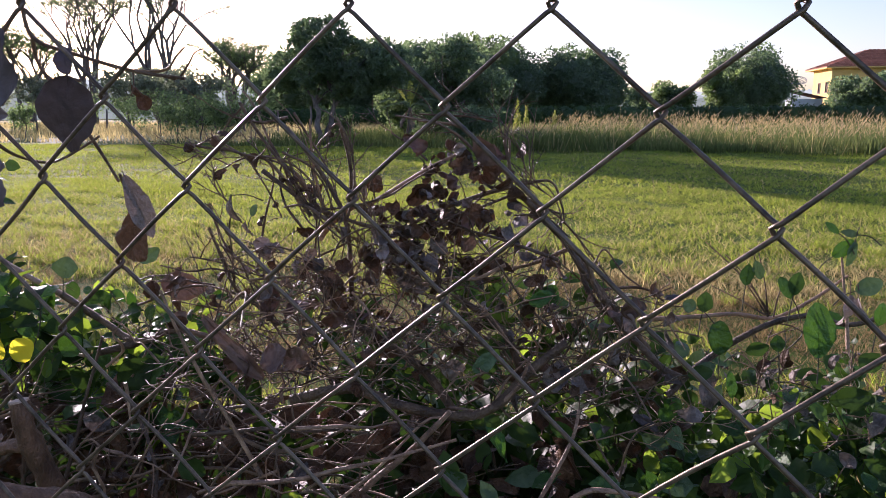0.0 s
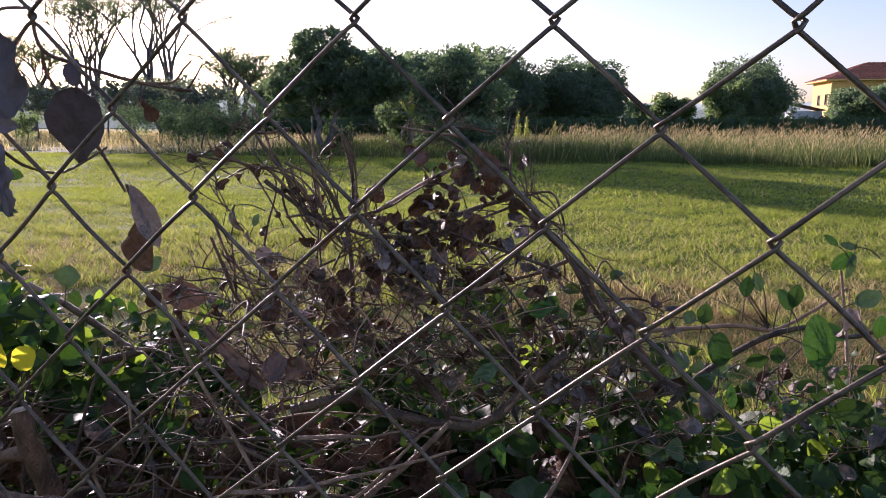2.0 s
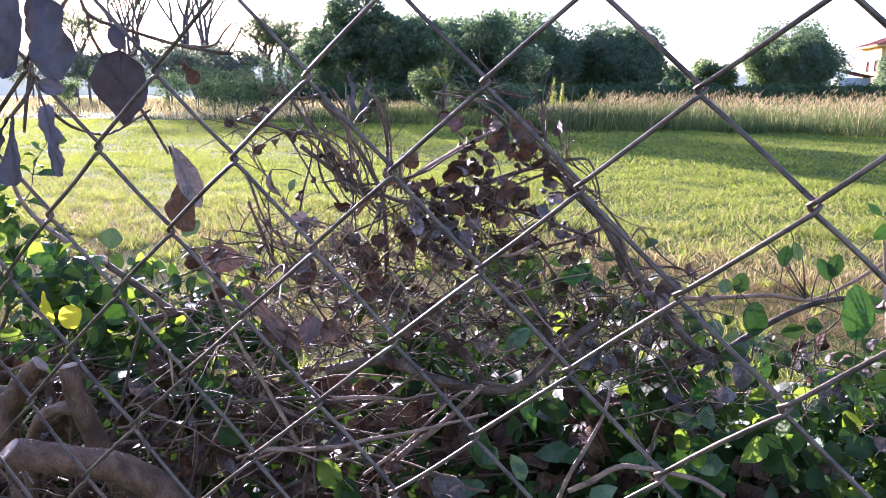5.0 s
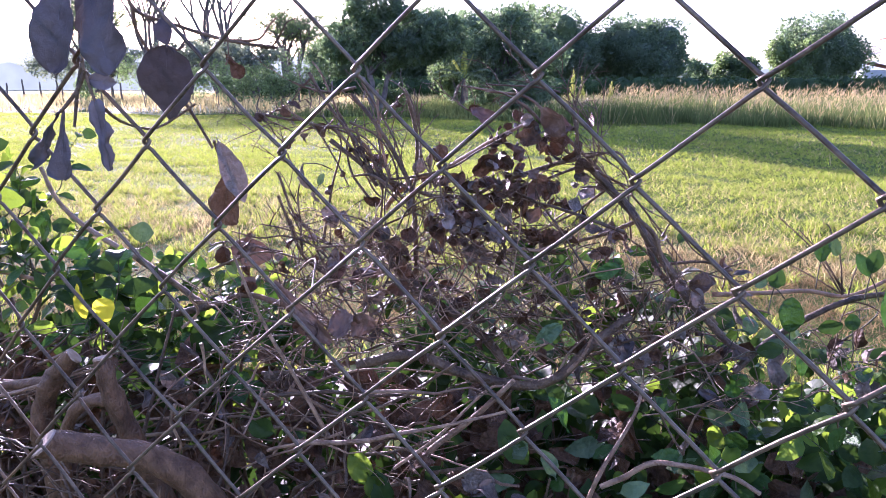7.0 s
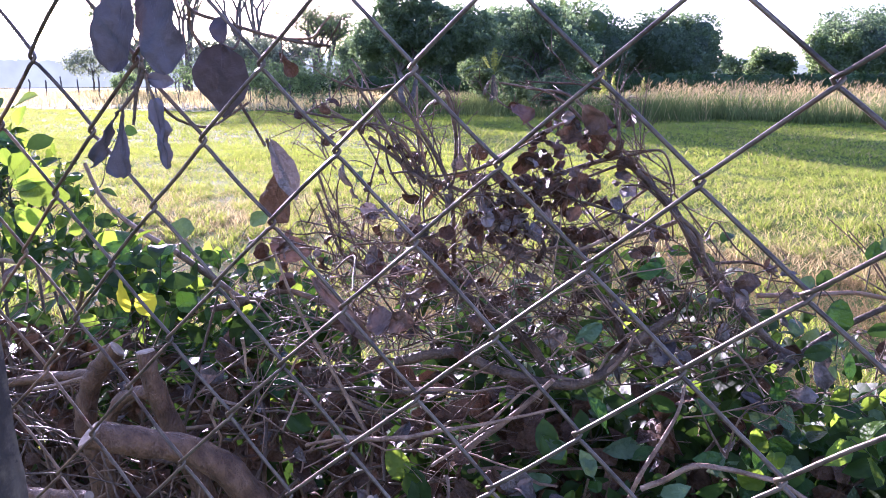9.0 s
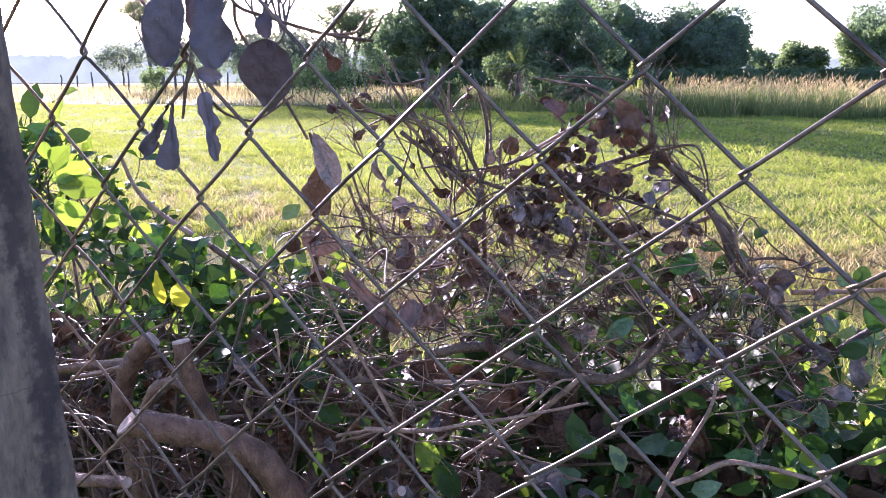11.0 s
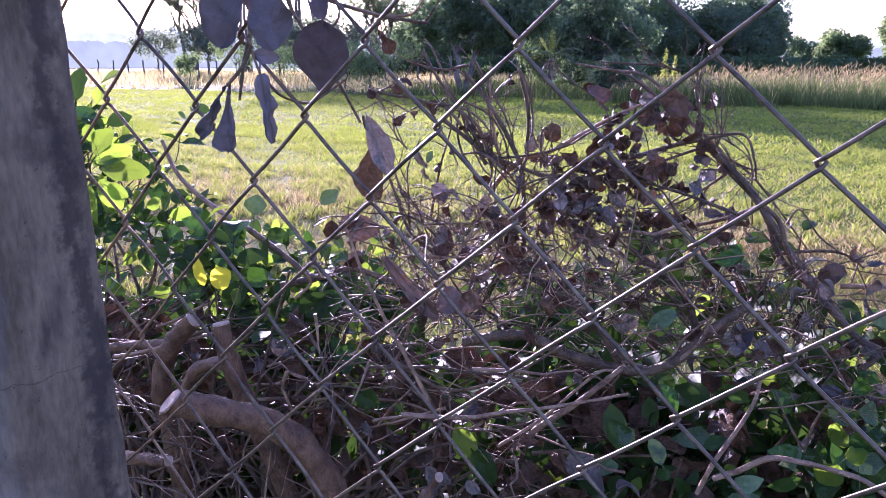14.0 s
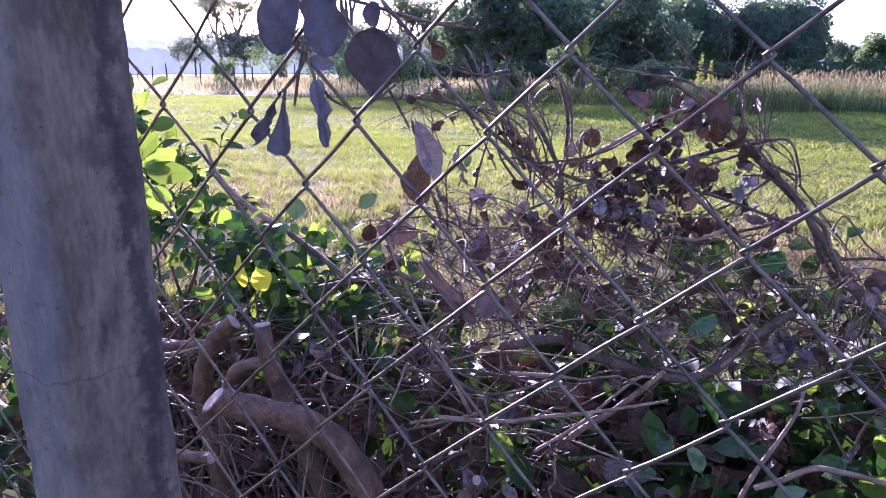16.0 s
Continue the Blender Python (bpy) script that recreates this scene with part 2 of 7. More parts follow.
WHITE_WALL = surface("white plaster", (0.6, 0.61, 0.62), (0.75, 0.75, 0.75), 0.8, 0.85, 0.1, 20, spread=0.02)
TERRACOTTA = surface("terracotta tile", (0.4, 0.155, 0.085), (0.6, 0.265, 0.155), 1.5, 0.8, 0.3, 12, spread=0.18)
OLD_TILE = surface("old brown roof tile", (0.11, 0.066, 0.045), (0.22, 0.135, 0.095), 1.5, 0.85, 0.3, 12, spread=0.18)
BROWN_WOOD = surface("brown window wood", (0.13, 0.065, 0.03), (0.2, 0.11, 0.055), 3, 0.6, 0.2, 20, spread=0.1)
GLASS = surface("dark window glass", (0.02, 0.025, 0.03), (0.03, 0.035, 0.04), 3, 0.08, 0.0, 20, spread=0.0)
DISH = surface("grey dish mesh", (0.2, 0.2, 0.2), (0.3, 0.3, 0.3), 5, 0.5, 0.1, 40, 0.6, spread=0.05)


# ---- building blocks
class Geo:
    """Collects vertices and faces of one mesh."""

    def __init__(self):
        self.v, self.f, self.mi = [], [], []

    def add(self, verts, faces, slot=0):
        o = len(self.v)
        self.v.extend(verts)
        self.f.extend(tuple(i + o for i in f) for f in faces)
        self.mi.extend([slot] * len(faces))

    def mesh(self, name, *mats, smooth=True):
        me = bpy.data.meshes.new(name)
        me.from_pydata([tuple(p) for p in self.v], [], self.f)
        for m in mats:
            me.materials.append(m)
        me.polygons.foreach_set("material_index", self.mi)
        me.polygons.foreach_set("use_smooth", [smooth] * len(self.f))
        me.update()
        return me


def thing(name, label, category, group="", at=(0, 0, 0), kind=""):
    ob = new(name)
    ob.location = at
    ob.empty_display_size = 0.1
    return tagged(ob, label, category, group, kind)


def part(name, me, parent, label="", m=None, kind=""):
    ob = new(name, me)
    ob.parent = parent
    if parent:
        ob.matrix_parent_inverse = Matrix.Translation(parent.location).inverted() if parent.parent is None else Matrix()
    if m is not None:
        ob.matrix_basis = m
    return tagged(ob, label, kind=kind)


def smooth_line(points, n):
    """n points on a Catmull-Rom curve through the given ones."""
    p = [Vector(q) for q in points]
    p = [p[0] * 2 - p[1]] + p + [p[-1] * 2 - p[-2]]
    res, segs = [], len(p) - 3
    for k in range(n):
        u = k / (n - 1) * segs
        i = min(int(u), segs - 1)
        u -= i
        a, b, c, d = p[i:i + 4]
        res.append(0.5 * (2 * b + (c - a) * u + (2 * a - 5 * b + 4 * c - d) * u * u + (3 * b - a - 3 * c + d) * u ** 3))
    return res


def tube(geo, line, r0, r1, sides=6, slot=0, knots=0.0, cap=0):
    """A tapered tube along a line; knots: unevenness of its girth."""
    n = len(line)
    tan = (line[1] - line[0]).normalized()
    nrm = tan.orthogonal().normalized()
    verts, faces = [], []
    for k, p in enumerate(line):
        t2 = (line[min(k + 1, n - 1)] - line[max(k - 1, 0)])
        if t2.length > 1e-9:
            tan = t2.normalized()
        nrm = (nrm - tan * nrm.dot(tan))
        nrm = nrm.normalized() if nrm.length > 1e-6 else tan.orthogonal().normalized()
        bi = tan.cross(nrm)
        r = r0 + (r1 - r0) * k / (n - 1)
        for s in range(sides):
            an = 2 * math.pi * s / sides
            rr = r * (1 + knots * (noise.noise(p * 40 + Vector((an, 0, 0))) + 0.5 * noise.noise(p * 110)))
            verts.append(p + (nrm * math.cos(an) + bi * math.sin(an)) * rr)
        if k:
            o = (k - 1) * sides
            faces += [(o + s, o + (s + 1) % sides, o + sides + (s + 1) % sides, o + sides + s) for s in range(sides)]
    geo.add(verts, faces, slot)
    geo.add([verts[s] for s in range(sides)][::-1], [tuple(range(sides))], cap)
    geo.add([verts[-sides + s] for s in range(sides)], [tuple(range(sides))], cap)


def wander(a, b, n, amount, rng):
    """A crooked line from a to b."""
    a, b = Vector(a), Vector(b)
    span = (b - a).length
    mids = [a]
    for k in range(1, 4):
        mids.append(a.lerp(b, k / 4) + Vector([rng.gauss(0, amount * span) for _ in range(3)]))
    return smooth_line(mids + [b], n)


def leaf_geo(geo, m, length, width, fold=0.3, curl=0.3, twist=0.0, tip=0.25, cells=5, slot=0, stalk=0.12, ragged=0.0, rng=None, blunt=0.75, crumple=0.0):
    """A leaf along local +y with a midrib, raised sides, curl, and a stalk. It starts at the origin of m."""
    verts, faces = [], []
    for k in range(cells + 1):
        u = k / cells
        w = width * 0.5 * math.sin(math.pi * min(1.0, u ** (0.8 + tip)) ** 0.9) ** blunt if 0 < k < cells else width * 0.02
        if ragged and rng and 0 < k < cells:
            w *= 1 + rng.uniform(-ragged, ragged)
        ang = curl * u * 1.6
        y = length * (stalk + u * math.cos(ang * 0.6))
        z = -length * u * math.sin(ang * 0.6)
        tw = twist * (u - 0.3)
        for s, q in ((-1, 1.0), (-0.5, 0.55), (0, 0.0), (0.5, 0.55), (1, 1.0)):
            x = w * s
            dz = fold * w * (q + 0.25 * math.sin(u * 9 + s * 3) * abs(s))
            if crumple and rng and 0 < k < cells:
                dz += length * crumple * rng.uniform(-1, 1) * (0.4 + abs(s))
                x += length * crumple * 0.5 * rng.uniform(-1, 1)
            verts.append(m @ Vector((x * math.cos(tw) - dz * math.sin(tw), y, z + dz * math.cos(tw) + x * math.sin(tw))))
    for k in range(cells):
        for s in range(4):
            o = k * 5 + s
            faces.append((o, o + 1, o + 6, o + 5))
    geo.add(verts, faces, slot)
    st = length * 0.02 + 0.0004
    a, b = Vector((0, 0, 0)), Vector((0, length * stalk, 0))
    rib = [m @ (p + Vector(q)) for p in (a, b) for q in ((-st, 0, 0), (st, 0, 0), (0, 0, st * 1.5))]
    geo.add(rib, [(0, 1, 4, 3), (1, 2, 5, 4), (2, 0, 3, 5)], slot)


def leaf_meshes(name, mat, count, length, width, rng, fold=(0.1, 0.5), curl=(0.0, 0.7), twist=0.4, ragged=0.0, cells=5, blunt=0.75, crumple=0.0):
    out = []
    for _ in range(count):
        g = Geo()
        leaf_geo(g, Matrix(), length, width * rng.uniform(0.85, 1.15), rng.uniform(*fold), rng.uniform(*curl), rng.uniform(-twist, twist),
                 rng.uniform(0.0, 0.5), cells, ragged=ragged, rng=rng, blunt=blunt, crumple=crumple)
        out.append(g.mesh(name, mat))
    return out


def facing(p, along, up, roll=0.0, size=1.0):
    """A pose at p whose y axis runs along, and whose z axis is near up."""
    y = Vector(along).normalized()
    z = Vector(up) - y * Vector(up).dot(y)
    z = z.normalized() if z.length > 1e-5 else y.orthogonal().normalized()
    x = y.cross(z)
    m = Matrix((x, y, z)).transposed().to_4x4()
    return Matrix.Translation(p) @ m @ Matrix.Rotation(roll, 4, "Y") @ Matrix.Scale(size, 4)


def rand_dir(rng):
    z, an = rng.uniform(-1, 1), rng.uniform(0, 2 * math.pi)
    r = math.sqrt(1 - z * z)
    return Vector((r * math.cos(an), r * math.sin(an), z))


def fast_mesh(name, verts, faces, *mats, smooth=False):
    """A large mesh from arrays: verts (n, 3), faces (m, 3)."""
    me = bpy.data.meshes.new(name)
    me.vertices.add(len(verts))
    me.vertices.foreach_set("co", np.asarray(verts, np.float32).ravel())
    me.loops.add(faces.size)
    me.loops.foreach_set("vertex_index", np.asarray(faces, np.int32).ravel())
    me.polygons.add(len(faces))
    me.polygons.foreach_set("loop_start", np.arange(0, faces.size, 3, dtype=np.int32))
    me.polygons.foreach_set("use_smooth", np.full(len(faces), smooth))
    for m in mats:
        me.materials.append(m)
    me.update(calc_edges=True)
    me.validate()
    return me


def blades(rs, xy, z, height, width, lean, bow=0.5, plain=False):
    """Grass blades at the places xy, as bent strips or plain spikes; returns verts and triangles."""
    n = len(xy)
    an, la = rs.uniform(0, 2 * np.pi, n), rs.uniform(0, 2 * np.pi, n)
    hgt = height * rs.uniform(0.45, 1.25, n)
    ln = hgt * lean * rs.uniform(0.2, 1.6, n)
    side = np.stack([np.cos(an), np.sin(an), np.zeros(n)], 1) * (width * rs.uniform(0.6, 1.4, n) / 2)[:, None]
    go = np.stack([np.cos(la), np.sin(la), np.zeros(n)], 1)
    base = np.stack([xy[:, 0], xy[:, 1], z], 1)
    mid = base + go * (ln * 0.35)[:, None] + np.array([0, 0, 1]) * (hgt * 0.62)[:, None]
    top = base + go * ln[:, None] + np.array([0, 0, 1]) * (hgt * (1 - 0.35 * np.minimum(1.5, ln / hgt) * bow))[:, None]
    if plain:
        v = np.stack([base - side, base + side, top], 1).reshape(-1, 3)
        return v, np.arange(len(v)).reshape(-1, 3)
    v = np.stack([base - side, base + side, mid - side * 0.8, mid + side * 0.8, top], 1).reshape(-1, 3)
    o = (np.arange(n) * 5)[:, None]
    f = np.concatenate([o + [0, 1, 3], o + [0, 3, 2], o + [2, 3, 4]], 1).reshape(-1, 3)
    return v, f


def ground_z(x, y):
    """Gentle unevenness of the field."""
    return 0.03 * np.sin(x * 0.9 + 1.3) * np.sin(y * 0.7) + 0.015 * np.sin(x * 2.3 + y * 1.7)


# ---- ground and field
def make_ground():
    xs = np.concatenate([np.linspace(-400, -30, 14)[:-1], np.linspace(-30, 20, 101), np.linspace(20, 400, 14)[1:]])
    ys = np.concatenate([np.linspace(-300, -6, 8)[:-1], np.linspace(-6, 40, 93), np.linspace(40, 900, 18)[1:]])
    gx, gy = np.meshgrid(xs, ys)
    fade = np.clip((60 - np.hypot(gx, gy)) / 30, 0, 1)
    v = np.stack([gx, gy, ground_z(gx, gy) * fade - 0.0], 2).reshape(-1, 3)
    nx, ny = len(xs), len(ys)
    i = (np.arange(ny - 1)[:, None] * nx + np.arange(nx - 1)[None]).ravel()
    f = np.concatenate([np.stack([i, i + 1, i + nx + 1], 1), np.stack([i, i + nx + 1, i + nx], 1)])
    tagged(new("ground", fast_mesh("ground", v, f, SOIL, smooth=True)), "level field soil with thatch and bare dirt patches", "ground", kind="structure")


def scatter(rs, n, x0, x1, y0, y1, keep):
    p = np.stack([rs.uniform(x0, x1, n), rs.uniform(y0, y1, n)], 1)
    return p[keep(p)]


def patchy(p, s, seed):
    """Smooth 0 to 1 pattern over the field."""
    x, y = p[:, 0] * s + seed, p[:, 1] * s - seed
    return 0.5 + 0.25 * (np.sin(x + 1.7 * np.sin(y * 0.8)) + np.sin(y * 1.3 + 1.2 * np.sin(x * 0.9 + 2)))


def in_view(p, margin=2.5):
    """The wedge of the field in front of the fence that the opening faces."""
    x, y = p[:, 0] - 0.1, p[:, 1] + 0.4
    left, right = np.tan(np.radians(66.0)), np.tan(np.radians(28.0))
    return (x > -y * left - margin) & (x < y * right + margin)


def make_grass():
    rs = np.random.RandomState(5)
    bare = lambda p: np.exp(-(((p[:, 0] + 2.9) / 1.0) ** 2 + ((p[:, 1] - 3.9) / 0.9) ** 2))
    sets = []
    for n, y0, y1, x0, x1, hgt, wid in ((300000, 0.9, 5.0, -9.5, 3.5, 0.06, 0.0046), (420000, 5.0, 11.0, -20, 6, 0.062, 0.0074), (340000, 11.0, 24.0, -34, 11, 0.065, 0.016)):
        p = scatter(rs, n, x0, x1, y0, y1, lambda q: in_view(q))
        keep = rs.uniform(0, 1, len(p)) < (0.4 + 0.6 * patchy(p, 5.3, 3) * (0.6 + 0.4 * patchy(p, 1.7, 5))) * (1 - 0.6 * bare(p))
        p = p[keep]
        sets.append((p, hgt, wid))
    kinds = (("field_grass", GRASS, "bright green mown field grass"), ("dry_field_grass", DRY_GRASS, "straw coloured dry grass blades in the field"), ("withered_grass", BROWN_THATCH, "withered brown grass and thatch behind the hedge"))
    made = [([], [], 0) for _ in kinds]
    for p, hgt, wid in sets:
        dry = rs.uniform(0, 1, len(p)) * 0.74 + 0.62 * np.clip((6.4 - p[:, 1]) / 3, 0, 1) * (0.42 + 0.58 * patchy(p, 0.9, 8)) + 0.1 * patchy(p, 0.5, 1) + 0.32 * patchy(p, 0.8, 12) * np.clip((9.5 - p[:, 1]) / 3, 0, 1) + 0.9 * bare(p) + 0.55 * np.clip(p[:, 0] + 1.2, 0, 1) * np.clip((6.0 - p[:, 1]) / 1.5, 0, 1)
        close = p[:, 1] + rs.normal(0, 0.5, len(p)) + 1.2 * patchy(p, 1.1, 4) < 5.9
        kind = np.where(dry < 0.72, 0, np.where(close, 2, 1))
        for k in range(3):
            q = p[kind == k]
            if not len(q):
                continue
            lush = 0.45 + 0.6 * patchy(q, 1.4, 6) + 0.5 * patchy(q, 5.3, 3)
            v, f = blades(rs, q, ground_z(q[:, 0], q[:, 1]), hgt * lush * (0.75 if k == 2 else 1.0), wid, 1.25, plain=k == 2 or wid > 0.005)
            vs, fs, o = made[k]
            vs.append(v), fs.append(f + o)
            made[k] = (vs, fs, o + len(v))
    # taller tufts near the hedge
    mid = scatter(rs, 2600, -8, 3, 0.95, 6.5, lambda q: in_view(q, 1.0))
    mid = mid[rs.uniform(0, 1, len(mid)) < (0.25 + 0.75 * patchy(mid, 2.3, 9)) * np.where((mid[:, 0] > -1.0) & (mid[:, 1] < 5.2), 0.3, 1.0)]
    for k, share in ((0, 26), (1, 7)):
        q = np.repeat(mid, share, 0) + rs.normal(0, 0.022, (len(mid) * share, 2))
        v, f = blades(rs, q, ground_z(q[:, 0], q[:, 1]), 0.105, 0.0042, 1.5)
        vs, fs, o = made[k]
        vs.append(v), fs.append(f + o)
        made[k] = (vs, fs, o + len(v))
    for (name, mat, label), (vs, fs, o) in zip(kinds, made):
        tagged(new(name, fast_mesh(name, np.concatenate(vs), np.concatenate(fs), mat)), label, "grass", kind="stuff")


def make_tall_grass():
    """The unmown strip beyond the field: stems, leaves and pale feathery heads."""
    rs = np.random.RandomState(9)
    edge = lambda p: 21.8 + 0.7 * np.sin(p[:, 0] * 0.8) + 0.5 * np.sin(p[:, 0] * 2.1 + 1)
    p = scatter(rs, 70000, -7.0, 26, 21, 44, lambda q: (q[:, 1] > edge(q)) & in_view(q, 4) & (q[:, 0] > -4.6 - 0.12 * (q[:, 1] - 22) + 1.2 * np.sin(q[:, 1])))
    p = p[rs.uniform(0, 1, len(p)) < np.clip(1.3 - (p[:, 1] - 22) / 26, 0.15, 1)]
    tall = (0.6 + 0.45 * patchy(p, 0.6, 2) + 0.45 * patchy(p, 2.4, 7)) * rs.uniform(0.8, 1.15, len(p)) * np.clip(0.7 + (p[:, 1] - edge(p)) / 2.0, 0.6, 1) * np.clip(0.65 + (p[:, 0] + 4.5) / 6, 0.55, 1)
    half = rs.uniform(0, 1, len(p))
    z = np.zeros(len(p))
    for name, mat, sel, label in (("tall_grass", TALL_GRASS, half < 0.88, "tall green unmown grass beyond the field"), ("tall_dry_grass", DRY_GRASS, half >= 0.88, "tall straw coloured dry grass stems")):
        v, f = blades(rs, p[sel], z[sel], 0.74 * tall[sel] * rs.uniform(0.6, 1.1, sel.sum()), 0.024, 0.45, plain=True)
        tagged(new(name, fast_mesh(name, v, f, mat)), label, "grass", kind="stuff")
    q, hq = p[half > 0.89], tall[half > 0.89] * rs.uniform(0.6, 1.22, (half > 0.89).sum())
    vs, fs, o = [], [], 0
    for k in range(2):
        n = len(q)
        base = np.stack([q[:, 0], q[:, 1], 0.68 * hq], 1) + rs.normal(0, 0.05, (n, 3))
        ln = rs.uniform(0.08, 0.24, n)
        an = rs.uniform(0, 2 * np.pi, n)
        lean = np.stack([np.cos(an) * 0.7 + 0.2, np.sin(an) * 0.7, np.ones(n)], 1) * ln[:, None]
        sd = np.stack([np.cos(an + 1.5 * k), np.sin(an + 1.5 * k), np.zeros(n)], 1) * 0.013
        v = np.stack([base, base + lean * 0.45 - sd, base + lean * 0.45 + sd, base + lean], 1).reshape(-1, 3)
        i = (np.arange(n) * 4)[:, None]
        f = np.concatenate([i + [0, 2, 1], i + [1, 2, 3]], 1).reshape(-1, 3)
        vs.append(v), fs.append(f + o)
        o += len(v)
    tagged(new("grass_seed_heads", fast_mesh("grass_seed_heads", np.concatenate(vs), np.concatenate(fs), SEED_HEAD)), "pale feathery seed heads above tall grass", "grass", kind="stuff")
    # weeds and rank grass at the foot of the trees on the other side
    p = scatter(rs, 14000, -15, -3.5, 22, 46, lambda q: in_view(q, 3) & (q[:, 1] > 23.0 - 0.07 * (q[:, 0] + 4) + 0.6 * np.sin(q[:, 0]) ))
    q = scatter(rs, 9000, -6, 14, 20.9, 24, lambda q: (q[:, 1] > edge(q) - 0.5) & (patchy(q, 1.1, 5) > 0.45))
    p = np.concatenate([p, q])
    v, f = blades(rs, p, np.zeros(len(p)), 0.5 * (0.4 + patchy(p, 0.7, 4)), 0.03, 0.5)
    tagged(new("weeds", fast_mesh("weeds", v, f, TALL_GRASS)), "rank green weeds under the far trees", "weeds", kind="stuff")
    p = scatter(rs, 30000, -80, -13, 24, 80, lambda q: (q[:, 1] > 25 + 0.02 * (q[:, 0] + 14)) & in_view(q, 3))
    v, f = blades(rs, p, np.zeros(len(p)), 0.55 * (0.4 + patchy(p, 0.4, 7)), 0.05, 0.4, plain=True)
    tagged(new("pale_pasture_grass", fast_mesh("pale_pasture_grass", v, f, DRY_GRASS)), "pale dry pasture grass beyond the field", "grass", kind="stuff")


# ---- trees
def crown_cards(rs, lobes, count, size, shell=0.35, gaps=0.0, droop=0.2):
    """Leaf clumps over ellipsoid lobes (x, y, z, rx, ry, rz), thinned by noise; returns verts and triangles."""
    w = np.array([l[3] * l[5] + l[4] * l[5] for l in lobes])
    pick = rs.choice(len(lobes), count, p=w / w.sum())
    L = np.array(lobes)[pick]
    d = rs.normal(0, 1, (count, 3))
    d /= np.linalg.norm(d, axis=1)[:, None]
    bump = 1 + 0.13 * np.sin(d[:, 0] * 7 + pick) * np.sin(d[:, 2] * 6 + pick * 2) + 0.08 * np.sin(d[:, 1] * 13 + d[:, 2] * 11)
    r = (1 - shell * rs.uniform(0, 1, count) ** 1.6) * bump * rs.uniform(0.93, 1.1, count)
    c = L[:, :3] + d * L[:, 3:] * r[:, None]
    if gaps:
        g = np.sin(c[:, 0] * 2.3 + 1) * np.sin(c[:, 1] * 2.1) * np.sin(c[:, 2] * 2.7 + 2) + 0.5 * np.sin(c[:, 0] * 5.1) * np.sin(c[:, 2] * 4.7)
        c, d = c[g > gaps - 0.6], d[g > gaps - 0.6]
    n = len(c)
    a = d * 0.6 + rs.normal(0, 0.7, (n, 3))
    a[:, 2] -= droop
    a /= np.linalg.norm(a, axis=1)[:, None]
    b = np.cross(a, rs.normal(0, 1, (n, 3)))
    b /= np.linalg.norm(b, axis=1)[:, None] + 1e-9
    s = size * rs.uniform(0.5, 1.35, n)[:, None]
    k = np.cross(a, b) * s * 0.18
    v = np.stack([c - a * s * 0.5, c - b * s * 0.3 + k, c + a * s * 0.5, c + b * s * 0.3 + k], 1).reshape(-1, 3)
    i = (np.arange(n) * 4)[:, None]
    f = np.concatenate([i + [0, 1, 2], i + [0, 2, 3]], 1).reshape(-1, 3)
    return v, f


def core_lobes(lobes, k=0.62):
    """A dense, uneven inner mass that closes a thick crown."""
    vs, fs, o = [], [], 0
    for j, (x, y, z, rx, ry, rz) in enumerate(lobes):
        bm = bmesh.new()
        bmesh.ops.create_icosphere(bm, subdivisions=2, radius=1)
        for q in bm.verts:
            s = k * (1 + 0.22 * noise.noise(q.co * 2.2 + Vector((j * 3.1, 0, 0))))
            vs.append((x + q.co.x * rx * s, y + q.co.y * ry * s, z + q.co.z * rz * s))
        fs += [tuple(o + q.index for q in f.verts) for f in bm.faces]
        o = len(vs)
        bm.free()
    return np.array(vs), np.array(fs)


def tree(name, label, at, trunk_h, trunk_r, lobes, count, size, mat, seed, shell=0.35, gaps=0.0, dense=True, stems=1, bark=FAR_BARK, group="", limbs=1.0):
    rng, rs = random.Random(seed), np.random.RandomState(seed)
    t = thing(name, label, "tree", group)
    for s in range(stems):
        g = Geo()
        off = Vector((rng.uniform(-1, 1), rng.uniform(-1, 1), 0)) * trunk_r * (2.2 if stems > 1 else 0)
        top = Vector((off.x * 3 + rng.uniform(-0.2, 0.2), off.y * 3, trunk_h))
        tube(g, wander(off, top, 10, 0.03, rng), trunk_r, trunk_r * 0.6, 8, knots=0.15)
        for l in lobes:
            if rng.random() < limbs / stems + 0.001:
                e = Vector(l[:3]) + Vector((0, 0, l[5] * 0.3))
                tube(g, wander(top - Vector((0, 0, trunk_h * 0.12 * rng.random())), e, 9, 0.07, rng), trunk_r * 0.5, trunk_r * 0.1, 6, knots=0.12)
                for _ in range(2 if not dense else 1):
                    m = top.lerp(e, rng.uniform(0.35, 0.8))
                    tube(g, wander(m, e + Vector((rng.uniform(-l[3], l[3]), rng.uniform(-l[4], l[4]), rng.uniform(-0.3, 0.8) * l[5])) * 0.8, 7, 0.08, rng), trunk_r * 0.22, trunk_r * 0.04, 5)
        part("trunk", g.mesh("trunk", bark), t)
    v, f = crown_cards(rs, lobes, count, size, shell, gaps)
    if dense:
        cv, cf = core_lobes(lobes)
        f = np.concatenate([f, cf + len(v)])
        v = np.concatenate([v, cv])
    part("crown", fast_mesh("crown", v, f, mat), t)
    t.location = (at[0], at[1], at[2] if len(at) > 2 else 0)
    return t


